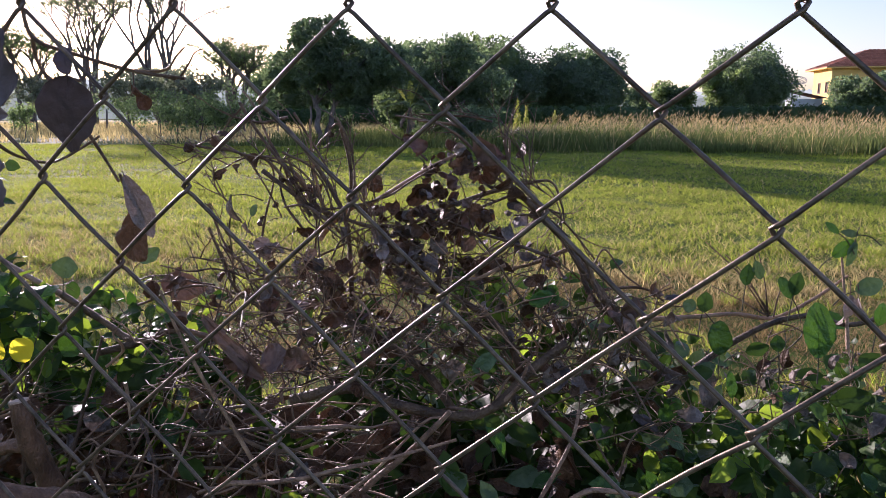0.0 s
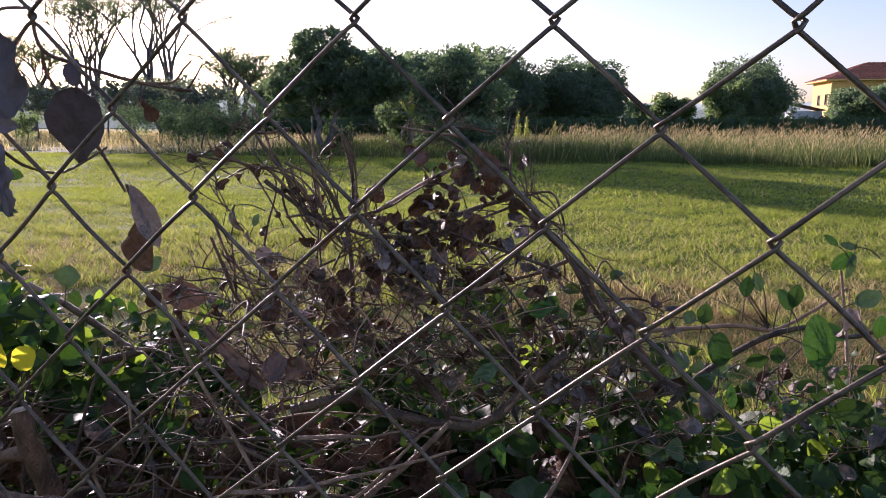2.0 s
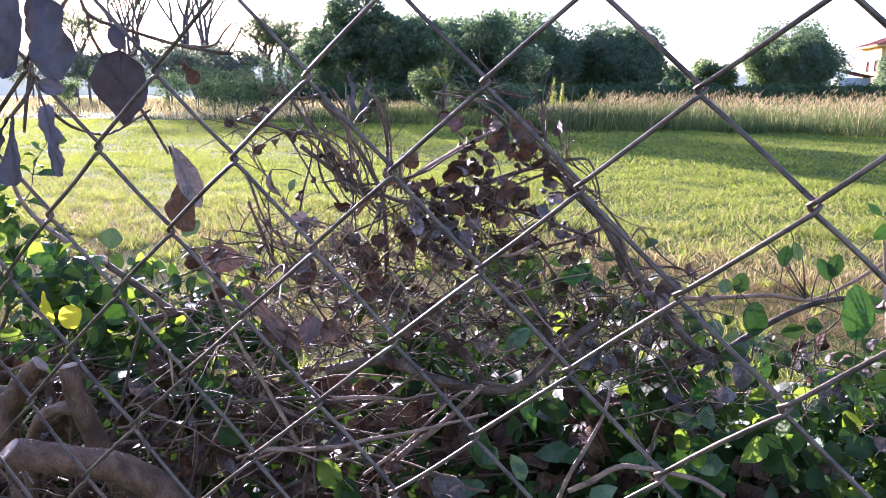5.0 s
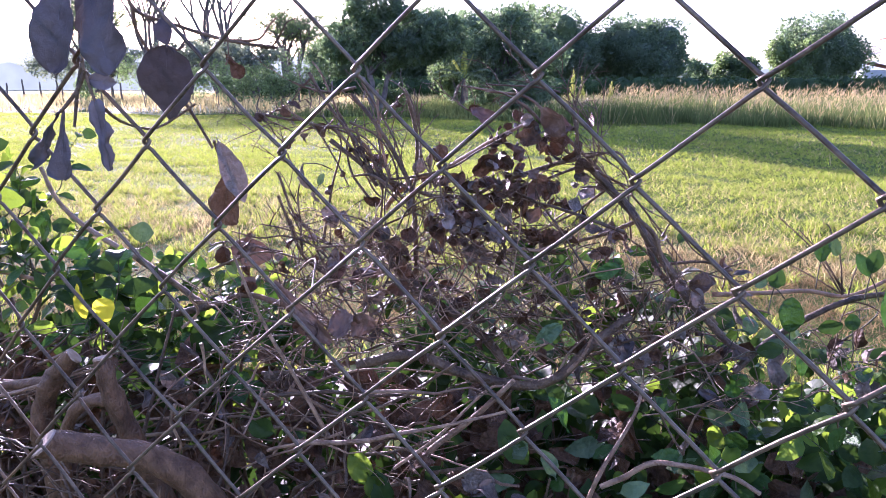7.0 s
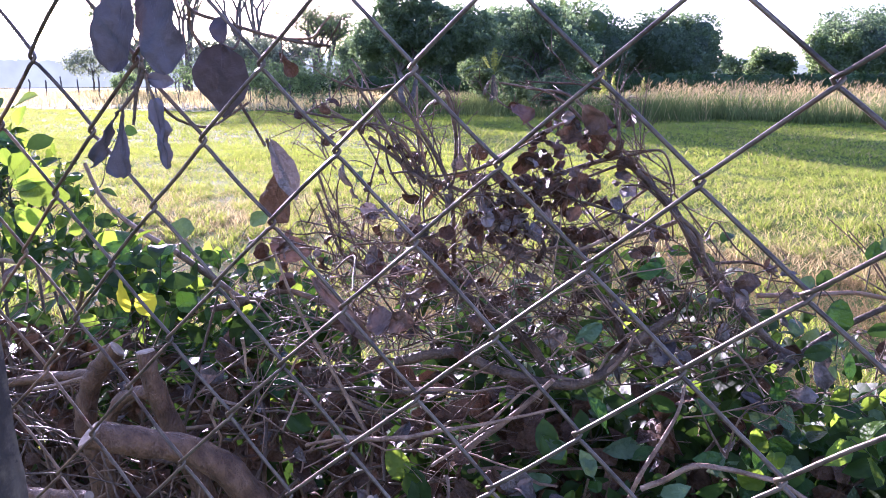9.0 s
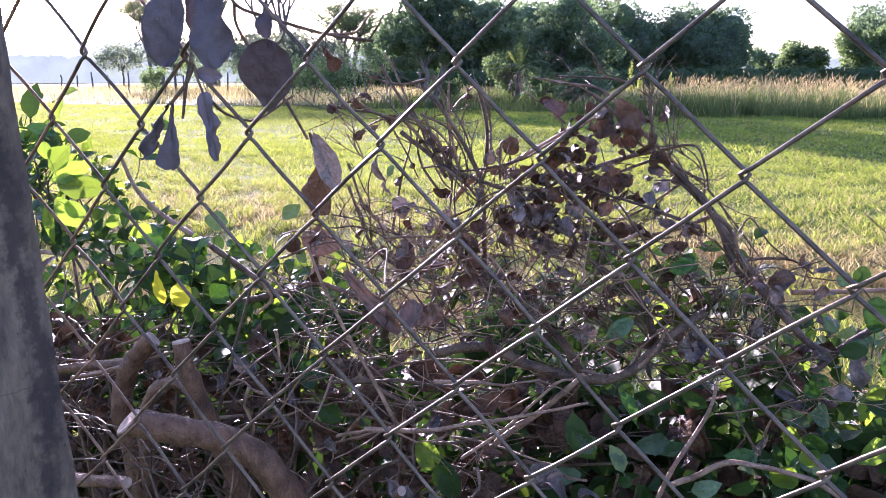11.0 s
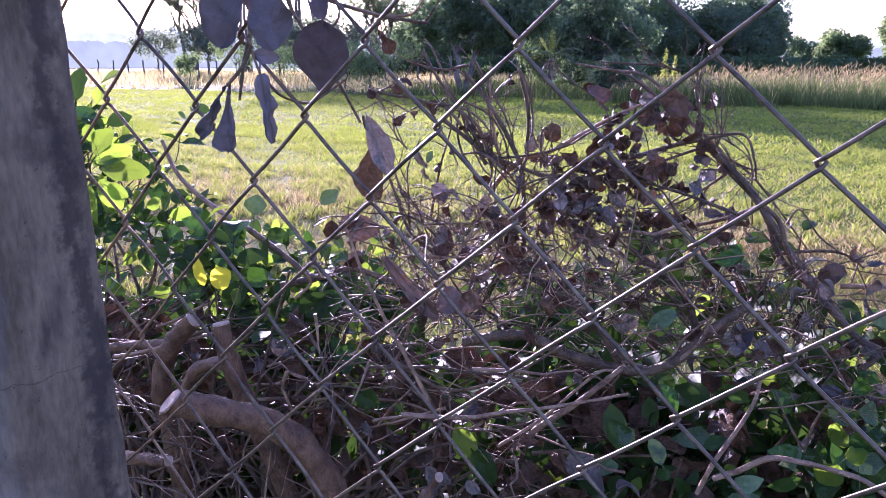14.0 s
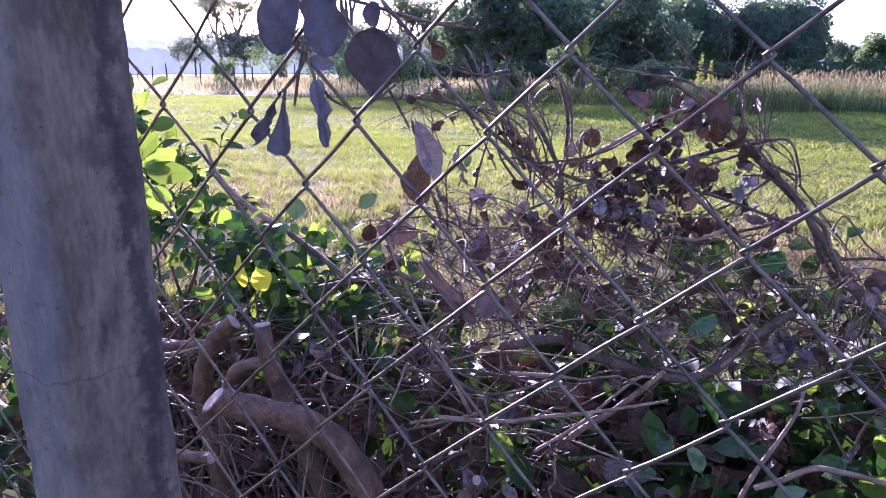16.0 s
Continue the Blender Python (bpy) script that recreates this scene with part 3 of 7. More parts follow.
def round_lobes(rng, w, h, base, n, depth=None):
    """Lobes that fill a broad crown w wide, from base to h high."""
    depth = depth or w
    out = [(0, 0, (base + h) / 2 - 0.1 * (h - base), w * 0.38, depth * 0.38, (h - base) * 0.44)]
    for k in range(n):
        an = 2 * math.pi * (k + rng.uniform(-0.3, 0.3)) / n
        q = rng.uniform(0.22, 0.34)
        z = base + (h - base) * rng.uniform(0.32, 0.8)
        out.append((math.cos(an) * w * q, math.sin(an) * depth * q, z, w * rng.uniform(0.15, 0.26), depth * rng.uniform(0.15, 0.26), (h - base) * rng.uniform(0.18, 0.28)))
    return out


def airy_tree(label, at, h, spread, seed):
    """A tall tree of several long bare stems that fork upwards and carry thin, flat tiers of small leaves."""
    rng, rs = random.Random(seed), np.random.RandomState(seed)
    t = thing("tall_tree", label, "tree", "tall airy trees")
    tips = []

    def fork(g, p, d, ln, r, level):
        q = p + d * ln
        mid = p.lerp(q, 0.5) + rand_dir(rng) * ln * 0.06
        tube(g, smooth_line([p, mid, q], 6), r, r * 0.66, 7 if level < 2 else 5, knots=0.1)
        if level == 5:
            tips.extend((q, mid, p.lerp(q, 0.75)))
            return
        if level >= 2:
            tips.extend((q, mid))
        for _ in range(rng.choice((2, 2, 3))):
            side = Vector((rng.gauss(0, 1), rng.gauss(0, 1), 0)).normalized()
            e = (d + side * rng.uniform(0.3, 0.8) * (0.5 + 0.36 * level) + Vector((0, 0, 0.25 - 0.09 * level))).normalized()
            fork(g, q, e, ln * rng.uniform(0.68, 0.92), r * 0.62, level + 1)

    for k in range(3):
        g = Geo()
        an = 2.1 * k + rng.uniform(-0.4, 0.4)
        d = Vector((math.cos(an) * spread * 0.6, math.sin(an) * spread * 0.6, 1)).normalized()
        fork(g, Vector((math.cos(an) * 0.3, math.sin(an) * 0.3, -0.1)), d, h * 0.25, 0.34, 0)
        part("trunk", g.mesh("trunk", FAR_BARK), t)
    lobes = [(p.x, p.y, p.z + 0.1, rng.uniform(0.6, 1.5), rng.uniform(0.6, 1.5), rng.uniform(0.25, 0.6)) for p in tips if p.z > h * 0.42]
    v, f = crown_cards(rs, lobes, 9500, 0.19, 0.98, 0.0)
    part("crown", fast_mesh("crown", v, f, LIGHT_FOLIAGE), t)
    t.location = (at[0], at[1], 0)


def far_trees():
    grove = "mango trees beyond the field"
    label = "broad dark green mango tree with a dense round crown"
    for k, (x, y, w, h) in enumerate(((-5.4, 81, 10.4, 8.0), (-14.6, 77, 10.5, 8.6), (-10.2, 84, 9.0, 7.6), (-20.6, 73, 8.8, 8.8), (-26.5, 74, 10, 9.4), (-23.5, 80, 9, 8.4), (-31, 72, 9, 8.2), (-37.5, 78, 9.5, 7.6), (-43, 84, 10, 7.4))):
        r = random.Random(40 + k)
        tree("mango_tree", label, (x, y), 2.0, 0.3, round_lobes(r, w, h, 0.3, 15), 19000, 0.32, MANGO, 40 + k, 0.22, group=grove)
    r = random.Random(70)
    tree("light_tree", "light green feathery tree rising behind mango trees", (-17.5, 86), 4, 0.25, round_lobes(r, 7, 10.6, 3.5, 7), 5000, 0.4, LIGHT_FOLIAGE, 70, 0.6, 0.3, False)
    tree("garden_tree", "dark leafy garden tree standing near the house", (11.8, 83.5), 2.2, 0.3, round_lobes(random.Random(71), 9.6, 9.5, 0.6, 12), 21000, 0.31, MANGO, 71, 0.4, 0.1)
    tree("brown_shrub_tree", "brownish green round shrub before the garden tree", (9.1, 78.4), 1.0, 0.15, round_lobes(random.Random(72), 5.2, 5.6, 0.2, 8), 6000, 0.35, LIGHT_FOLIAGE, 72, 0.4)
    tree("low_tree", "low rounded tree beyond the hedge", (4.4, 88), 1.2, 0.2, round_lobes(random.Random(73), 5.6, 4.9, 0.3, 8), 5000, 0.36, LIGHT_FOLIAGE, 73, 0.4)
    tree("low_tree", "low dark tree beyond the hedge", (1.6, 92), 1.2, 0.2, round_lobes(random.Random(74), 5.0, 4.3, 0.3, 8), 4500, 0.36, MANGO, 74, 0.4)
    tree("house_shrub", "large dark green shrub in front of the house", (26.2, 93.4), 1.0, 0.2, round_lobes(random.Random(75), 9.5, 5.7, 0.1, 10), 9000, 0.4, MANGO, 75, 0.3)
    tree("house_shrub", "dark green shrub beside the house", (32.7, 93.4), 1.0, 0.2, round_lobes(random.Random(76), 8, 5.6, 0.1, 10), 8000, 0.4, MANGO, 76, 0.3)
    # open tree at the edge of the field, whose shade falls on the grass
    near = lambda lobes: [tuple(0.85 * q for q in l) for l in lobes]
    tree("field_tree", "open leafy tree with a forked trunk at the field edge", (-11.7, 25.7), 1.6, 0.14,
         near([(-0.6, 0, 3.6, 1.7, 1.5, 1.0), (1.0, 0.3, 3.9, 1.5, 1.5, 0.95), (0.2, -0.4, 4.9, 1.3, 1.2, 0.8), (-1.9, 0.2, 3.0, 1.0, 1.0, 0.6), (2.2, 0, 3.1, 1.1, 1.1, 0.8), (0.4, 0.5, 2.7, 1.4, 1.2, 0.6), (3.2, 0, 3.5, 1.2, 1.2, 1.0)]), 16000, 0.2, MANGO, 80, 0.3, 0.15, False, stems=2)
    tree("field_tree", "dark leafy tree at the field edge", (-8.1, 31.6), 1.35, 0.13,
         near([(-0.9, -0.3, 1.3, 1.3, 1.2, 1.0), (1.2, 0.2, 1.5, 1.5, 1.2, 1.1), (-0.8, 0, 2.8, 1.6, 1.5, 1.0), (0.9, 0.3, 3.2, 1.5, 1.5, 1.1), (0.2, -0.4, 4.2, 1.5, 1.2, 0.9), (2.2, 0.2, 2.8, 1.2, 1.2, 0.9), (-2.2, 0, 3.2, 1.5, 1.4, 1.1), (0.4, 0, 4.9, 0.9, 0.9, 0.6)]), 12000, 0.2, MANGO, 81, 0.5, 0.1, False)
    tree("field_tree", "low bushy tree at the field edge", (-11.6, 35.5), 1.0, 0.1,
         near([(-0.5, 0, 2.0, 1.2, 1.1, 1.0), (0.7, 0.2, 2.4, 1.1, 1.1, 1.0), (0.1, -0.2, 3.4, 1.0, 1.0, 0.8), (0.2, 0, 1.2, 1.2, 1.0, 0.8)]), 6500, 0.18, LIGHT_FOLIAGE, 82, 0.5, 0.1, False)
    # made-up bush, added only for the shade it throws on the grass
    tree("field_tree", "low dark bush added to shade the field", (-5.9, 26.4), 0.6, 0.07,
         near([(-0.4, 0, 0.8, 0.8, 0.7, 0.6), (0.5, 0.2, 0.95, 0.8, 0.7, 0.6), (0, -0.1, 1.35, 0.6, 0.6, 0.4), (0.1, 0, 0.5, 0.9, 0.7, 0.5)]), 3000, 0.15, MANGO, 83, 0.5, 0.1, False)
    # tall airy trees with bare limbs
    for k, (x, y, h, spread) in enumerate(((-56.3, 64.8, 18.5, 0.2), (-46.9, 64.0, 19.5, 0.34), (-41.5, 69.0, 9.5, 0.4), (-66.0, 66.0, 12.0, 0.4))):
        airy_tree("tall airy tree with bare forking stems and sparse tiers of foliage", (x, y), h, spread, 90 + k)
    # saplings and bushes along the far edge
    for k, (x, y, w, h) in enumerate(((-15.4, 24.6, 2.0, 1.9), (-17.6, 26.2, 2.4, 2.3), (-19.6, 27.5, 2.0, 1.8), (-16.4, 28.6, 2.8, 2.8), (-22.4, 30, 3.0, 2.6), (-24.8, 31, 2.4, 2.2), (-11.6, 27, 1.5, 1.3), (-7.4, 30, 1.8, 1.5), (-28.2, 31.5, 2.8, 3.0), (-31, 30.5, 1.8, 1.9))):
        r = random.Random(110 + k)
        tree("sapling", "small light green sapling at the field edge", (x, y), h * 0.4, 0.035, round_lobes(r, w, h, h * 0.22, 6), 1500, 0.13, LIGHT_FOLIAGE, 110 + k, 0.8, 0.15, False, group="saplings along the field edge")
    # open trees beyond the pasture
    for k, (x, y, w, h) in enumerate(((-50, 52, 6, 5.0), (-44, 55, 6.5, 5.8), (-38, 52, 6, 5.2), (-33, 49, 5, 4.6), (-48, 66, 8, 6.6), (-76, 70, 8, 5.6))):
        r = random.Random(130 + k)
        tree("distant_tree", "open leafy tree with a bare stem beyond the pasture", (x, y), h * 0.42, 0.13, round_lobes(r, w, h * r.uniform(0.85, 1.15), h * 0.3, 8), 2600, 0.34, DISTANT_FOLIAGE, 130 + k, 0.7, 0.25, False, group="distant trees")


def far_woods():
    """Pale glowing lines of woods on the horizon, the glow standing in for haze, with an outline of rounded treetops.
    """
    for k, (far, low, tall, seed) in enumerate(((380.0, 15.0, 6.0, 3), (290.0, 9.5, 5.0, 11), (215.0, 5.0, 3.5, 23))):
        rng = random.Random(seed)
        n = 1500
        tops = np.zeros(n + 1)
        ang = np.radians(-42 + 140 * np.arange(n + 1) / n)
        for q in range(520):
            c, r = rng.uniform(-0.75, 1.73), rng.uniform(1.4, 5.5)
            swell = 0.5 + 0.5 * noise.noise(Vector((c * 5, seed, 0)))
            base = (low + tall * swell * rng.uniform(0.6, 1.1)) * (0.65 + 0.35 * min(1.0, max(0.0, (c - 0.3) * 3))) - r
            off = (ang - c) * far / r
            tops = np.maximum(tops, np.where(np.abs(off) < 1, base + r * np.sqrt(np.clip(1 - off * off, 0, 1)), 0))
        verts, faces = [], []
        for j in range(n + 1):
            top = max(low * 0.5, tops[j]) + 0.5 * noise.noise(Vector((j * 0.4, seed, 0))) + 0.4 * noise.noise(Vector((j * 1.3, seed, 5)))
            x, y = -math.sin(ang[j]) * far, math.cos(ang[j]) * far
            verts += [(x, y, -1.0), (x, y, top)]
            if j:
                faces.append((2 * j - 2, 2 * j, 2 * j + 1, 2 * j - 1))
        g = Geo()
        g.add([Vector(p) for p in verts], faces)
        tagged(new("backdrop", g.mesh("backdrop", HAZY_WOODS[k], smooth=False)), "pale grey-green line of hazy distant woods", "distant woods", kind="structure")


def banana(at):
    rng = random.Random(17)
    t = thing("banana_plant", "banana plant with torn yellow-green leaves and hanging dead ones", "banana plant")
    g = Geo()
    tube(g, wander((0, 0, -0.05), (0.06, 0, 1.45), 10, 0.02, rng), 0.13, 0.07, 10, knots=0.1)
    part("stem", g.mesh("stem", FAR_BARK), t)
    top = Vector((0.06, 0, 1.42))
    # yaw, rise, length, width, droop
    for yaw, rise, ln, w, droop, mat in ((165, 62, 1.35, 0.3, 0.3, BANANA_LEAF), (100, 82, 1.2, 0.3, 0.1, BANANA_LEAF), (35, 74, 1.15, 0.26, 0.25, BANANA_LEAF), (185, 45, 1.5, 0.3, 1.5, MANGO), (5, 45, 1.5, 0.32, 1.5, MANGO), (335, 30, 1.35, 0.32, 1.4, LIGHT_FOLIAGE), (215, 32, 1.3, 0.3, 1.4, LIGHT_FOLIAGE), (270, 40, 1.2, 0.3, 1.3, MANGO), (240, -35, 1.0, 0.26, 0.9, DRY_TWIG), (300, -45, 1.0, 0.24, 0.8, DRY_TWIG), (180, -50, 0.95, 0.22, 0.7, DRY_TWIG), (20, -45, 0.95, 0.24, 0.8, DRY_TWIG)):
        g = Geo()
        a, b, p = radians(yaw), radians(rise), top.copy()
        out, rib = Vector((math.cos(a), math.sin(a), 0)), []
        side = Vector((-math.sin(a), math.cos(a), 0))
        for k in range(13):
            rib.append(p.copy())
            ang = b - droop * (k / 12) ** 1.3
            p += (out * math.cos(ang) + Vector((0, 0, math.sin(ang)))) * ln / 12
        tube(g, rib, 0.02, 0.005, 5)
        for s in (-1, 1):
            for k in range(2, 12):
                half = w * 0.5 * math.sin(math.pi * (k - 1) / 11.5) ** 0.6
                step = (rib[k + 1] - rib[k]) * rng.uniform(0.78, 0.98)
                hang = Vector((0, 0, -half * rng.uniform(0.15, 0.7)))
                e0, e1 = side * s * half, side * s * half * rng.uniform(0.85, 1.0)
                g.add([rib[k], rib[k] + step, rib[k] + step + e1 + hang, rib[k] + e0 + hang + step * 0.15], [(0, 1, 2, 3)])
        part("leaf", g.mesh("leaf", mat), t)
    t.location = at


def hedge():
    rs = np.random.RandomState(31)
    v, f = crown_cards(rs, [(x, 66 + 0.28 * (x + 1) + rs.uniform(-0.3, 0.3), 0.9, 1.3, 0.85, 0.98) for x in np.arange(-38, 40, 1.4)], 26000, 0.24, 0.3)
    cv, cf = core_lobes([(x, 66 + 0.28 * (x + 1), 0.9, 1.3, 0.75, 0.98) for x in np.arange(-38, 40, 1.4)], 0.85)
    tagged(new("clipped_hedge", fast_mesh("clipped_hedge", np.concatenate([v, cv]), np.concatenate([f, cf + len(v)]), CLIPPED)), "long clipped dark green hedge before the house", "hedge", kind="stuff")


def tall_weeds():
    rs = np.random.RandomState(33)
    for k, (x, y, h) in enumerate(((-5.6, 36, 1.75), (-5.2, 36.4, 1.4), (-8.4, 33, 1.5), (-3.6, 35, 1.2))):
        lobes = [(0, 0, h * q, 0.28 * (1.15 - q), 0.28 * (1.15 - q), h * 0.16) for q in (0.3, 0.55, 0.8, 0.98)]
        v, f = crown_cards(rs, lobes, 260, 0.13, 0.9)
        t = thing("tall_weed", "bright green upright weed above the tall grass", "weed", "upright weeds")
        g = Geo()
        tube(g, [Vector((0, 0, 0)), Vector((0.02, 0, h * 0.5)), Vector((0, 0.02, h))], 0.015, 0.005, 5)
        part("stem", g.mesh("stem", FAR_BARK), t)
        part("foliage", fast_mesh("foliage", v, f, BANANA_LEAF), t)
        t.location = (x, y, 0)


def far_fence():
    rng = random.Random(3)
    for k in range(17):
        x = -62 + k * 2.6
        y = 47 - 0.42 * (k - 6) * 1.0 + rng.uniform(-0.2, 0.2)
        t = thing("fence_post", "weathered thin wooden post of a far pasture fence", "fence post", "far fence posts")
        g = Geo()
        tube(g, wander((0, 0, -0.05), (rng.uniform(-0.1, 0.1), 0, rng.uniform(1.4, 1.8)), 6, 0.02, rng), 0.075, 0.06, 7, knots=0.2)
        part("post", g.mesh("post", FAR_BARK), t)
        t.location = (x, y, 0)


def box(g, x0, y0, z0, x1, y1, z1, slot=0):
    v = [Vector(p) for p in ((x0, y0, z0), (x1, y0, z0), (x1, y1, z0), (x0, y1, z0), (x0, y0, z1), (x1, y0, z1), (x1, y1, z1), (x0, y1, z1))]
    g.add(v, [(0, 3, 2, 1), (4, 5, 6, 7), (0, 1, 5, 4), (1, 2, 6, 5), (2, 3, 7, 6), (3, 0, 4, 7)], slot)


def house():
    """Two-storey yellow house with a hipped tile roof; its long side turns to the field."""
    t = thing("house", "two-storey yellow house with a terracotta hipped roof", "house")
    W, D, H = 15.0, 8.0, 6.9
    yaw = radians(3)
    win_side = [(-2.3, 4.35), (0.9, 4.35)]
    g = Geo()
    # walls with window openings through the side that faces the sun
    ys = [-D / 2]
    for y, _ in win_side:
        ys += [y - 0.55, y + 0.55]
    ys.append(D / 2)
    for k in range(0, len(ys) - 1):
        a, b = ys[k], ys[k + 1]
        if k % 2 == 0:
            box(g, 0, a, 0, 0.2, b, H)
        else:
            box(g, 0, a, 0, 0.2, b, 3.7), box(g, 0, a, 5.1, 0.2, b, H)
    box(g, 0.2, -D / 2, 0, W, -D / 2 + 0.2, H), box(g, 0.2, D / 2 - 0.2, 0, W, D / 2, H), box(g, W - 0.2, -D / 2 + 0.2, 0, W, D / 2 - 0.2, H)
    part("wall", g.mesh("wall", YELLOW_WALL, smooth=False), t)
    for y, z in win_side:
        g = Geo()
        for s in (-0.5, 0.5):
            box(g, -0.05, y + s - 0.06, 3.7, 0.1, y + s + 0.06, 5.1)
        box(g, -0.05, y - 0.55, 5.0, 0.1, y + 0.55, 5.1), box(g, -0.1, y - 0.6, 3.64, 0.1, y + 0.6, 3.76), box(g, 0, y - 0.04, 3.76, 0.08, y + 0.04, 5.0)
        w = part("window", g.mesh("window", BROWN_WOOD, smooth=False), t)
        for s in (-0.25, 0.25):
            g = Geo()
            box(g, 0.03, y + s - 0.2, 3.78, 0.06, y + s + 0.2, 4.98)
            part("pane", g.mesh("pane", GLASS, smooth=False), w)
    g = Geo()
    e = 0.9
    rows = 26
    corners = [Vector((-e, -D / 2 - e, H)), Vector((W + e, -D / 2 - e, H)), Vector((W + e, D / 2 + e, H)), Vector((-e, D / 2 + e, H))]
    ridge = [Vector((D / 2 + 1.4, 0, H + 2.4)), Vector((W - D / 2 - 0.6, 0, H + 2.4))]
    for a, b, c, d in ((corners[0], corners[1], ridge[1], ridge[0]), (corners[1], corners[2], ridge[1], ridge[1]), (corners[2], corners[3], ridge[0], ridge[1]), (corners[3], corners[0], ridge[0], ridge[0])):
        n = (b - a).cross(d - a).normalized()
        for k in range(rows):
            u0, u1 = k / rows, (k + 1.15) / rows
            u1 = min(u1, 1.0)
            p, q, r2, s = a.lerp(d, u0), b.lerp(c, u0), b.lerp(c, u1), a.lerp(d, u1)
            g.add([p + n * 0.09, q + n * 0.09, r2 + n * 0.03, s + n * 0.03, p, q], [(0, 1, 2, 3), (4, 5, 1, 0)])
            m = int((q - p).length / 0.5)
            for j in range(m):
                v0, v1 = p.lerp(q, (j + 0.2) / max(m, 1)), p.lerp(q, (j + 0.5) / max(m, 1))
                w0, w1 = s.lerp(r2, (j + 0.2) / max(m, 1)), s.lerp(r2, (j + 0.5) / max(m, 1))
                mid0, mid1 = (v0 + v1) / 2 + n * 0.17, (w0 + w1) / 2 + n * 0.1
                g.add([v0 + n * 0.09, mid0, v1 + n * 0.09, w0 + n * 0.03, mid1, w1 + n * 0.03], [(0, 1, 4, 3), (1, 2, 5, 4), (0, 2, 1)])
    part("roof", g.mesh("roof", TERRACOTTA, smooth=False), t)
    g = Geo()
    box(g, -e, -D / 2 - e, H - 0.16, W + e, D / 2 + e, H - 0.01)
    part("eaves_board", g.mesh("eaves_board", YELLOW_WALL, smooth=False), t, "pale boarded eaves")
    t.rotation_euler = (0, 0, yaw)
    t.location = (24.7, 108.0, 0)

    s = thing("outbuilding", "low white outbuilding with a sloping brown tile roof", "outbuilding")
    g = Geo()
    box(g, -1.7, -2, 0, 1.7, 2, 2.75)
    part("wall", g.mesh("wall", WHITE_WALL, smooth=False), s)
    g = Geo()
    for k in range(12):
        y0, y1 = -2.4 + 0.4 * k, -2.4 + 0.4 * (k + 1.1)
        g.add([Vector((-2.0, y0, 3.85)), Vector((2.0, y0, 2.9)), Vector((2.0, y1, 2.87)), Vector((-2.0, y1, 3.82)), Vector((-2.0, y0, 3.73)), Vector((2.0, y0, 2.78))], [(0, 1, 2, 3), (4, 5, 1, 0)])
    part("roof", g.mesh("roof", OLD_TILE, smooth=False), s)
    s.location = (20.6, 98.1, 0)

    d = thing("satellite_dish", "large mesh satellite dish on a pole", "satellite dish")
    g = Geo()
    R = 1.25
    for k in range(16):
        an = 2 * math.pi * k / 16
        tube(g, [Vector((math.cos(an) * r * R, math.sin(an) * r * R, 0.45 * r * r)) for r in (0, 0.33, 0.66, 1)], 0.03, 0.025, 4)
    for r in (0.35, 0.68, 1.0):
        tube(g, [Vector((math.cos(2 * math.pi * k / 24) * r * R, math.sin(2 * math.pi * k / 24) * r * R, 0.45 * r * r)) for k in range(25)], 0.035, 0.035, 4)
    for k in range(3):
        an = 2 * math.pi * k / 3
        tube(g, [Vector((math.cos(an) * R, math.sin(an) * R, 0.45)), Vector((0, 0, 1.0))], 0.025, 0.025, 4)
    part("reflector", g.mesh("reflector", DISH), d, m=Matrix.Translation((0, 0, 4.9)) @ Matrix.Rotation(radians(28), 4, "X"))
    g = Geo()
    tube(g, [Vector((0, 0, 0)), Vector((0, 0, 2.5)), Vector((0, 0, 4.9))], 0.06, 0.05, 8)
    part("pole", g.mesh("pole", DISH), d)
    d.location = (20.7, 104.0, 0)


make_ground()
make_grass()
make_tall_grass()
far_trees()
far_woods()
banana((-9.25, 29.2, 0))
hedge()
tall_weeds()
far_fence()
house()


# ---- chain-link fence: lattice of bends, slightly bulged, leaning away at the top
LEAN = radians(-2.0)
BULGE = (0.000225, 0.0011, -0.00055, -0.00189, 0.00064, -0.000256)
ACROSS = (-0.00193, 0.0485, 0.00106, -0.000136, -2.79e-05, 1.03e-07, 0.000207, 0.00015, 5.94e-05)
UPWARD = (-0.00523, -0.00209, 0.000149, 3.25e-05, 1.04e-06, 0.0478, 0.00043, -0.000263, -3.75e-05, 0.000238, 8.05e-05)


def fence_node(c, r):
    """The place of the bend in column c and row r of the mesh, which is stretched unevenly and bulges."""
    a, b = max(-8.0, min(4.2, c)), max(-4.0, min(2.0, r))
    x = sum(k * q for k, q in zip(ACROSS, (1, a, a ** 2, a ** 3, a ** 4, a ** 5, b, b * a, b * a * a)))
    z = sum(k * q for k, q in zip(UPWARD, (1, a, a ** 2, a ** 3, a ** 4, b, b * a, b * a * a, b * a ** 3, b * b, b * b * a)))
    y = sum(k * q for k, q in zip(BULGE, (1, a, b, a * a, a * b, a ** 3)))
    z -= 0.0007 * max(-4.0, min(4.2, c)) * max(0.0, b - 1)
    x, z = x + (c - a) * (0.042 if c > a else 0.0465) - (r - b) * 0.0005, z + (r - b) * 0.0455 - (c - a) * 0.0012
    return Vector((x, y * math.cos(LEAN) - z * math.sin(LEAN), y * math.sin(LEAN) + z * math.cos(LEAN) + 1.1617))


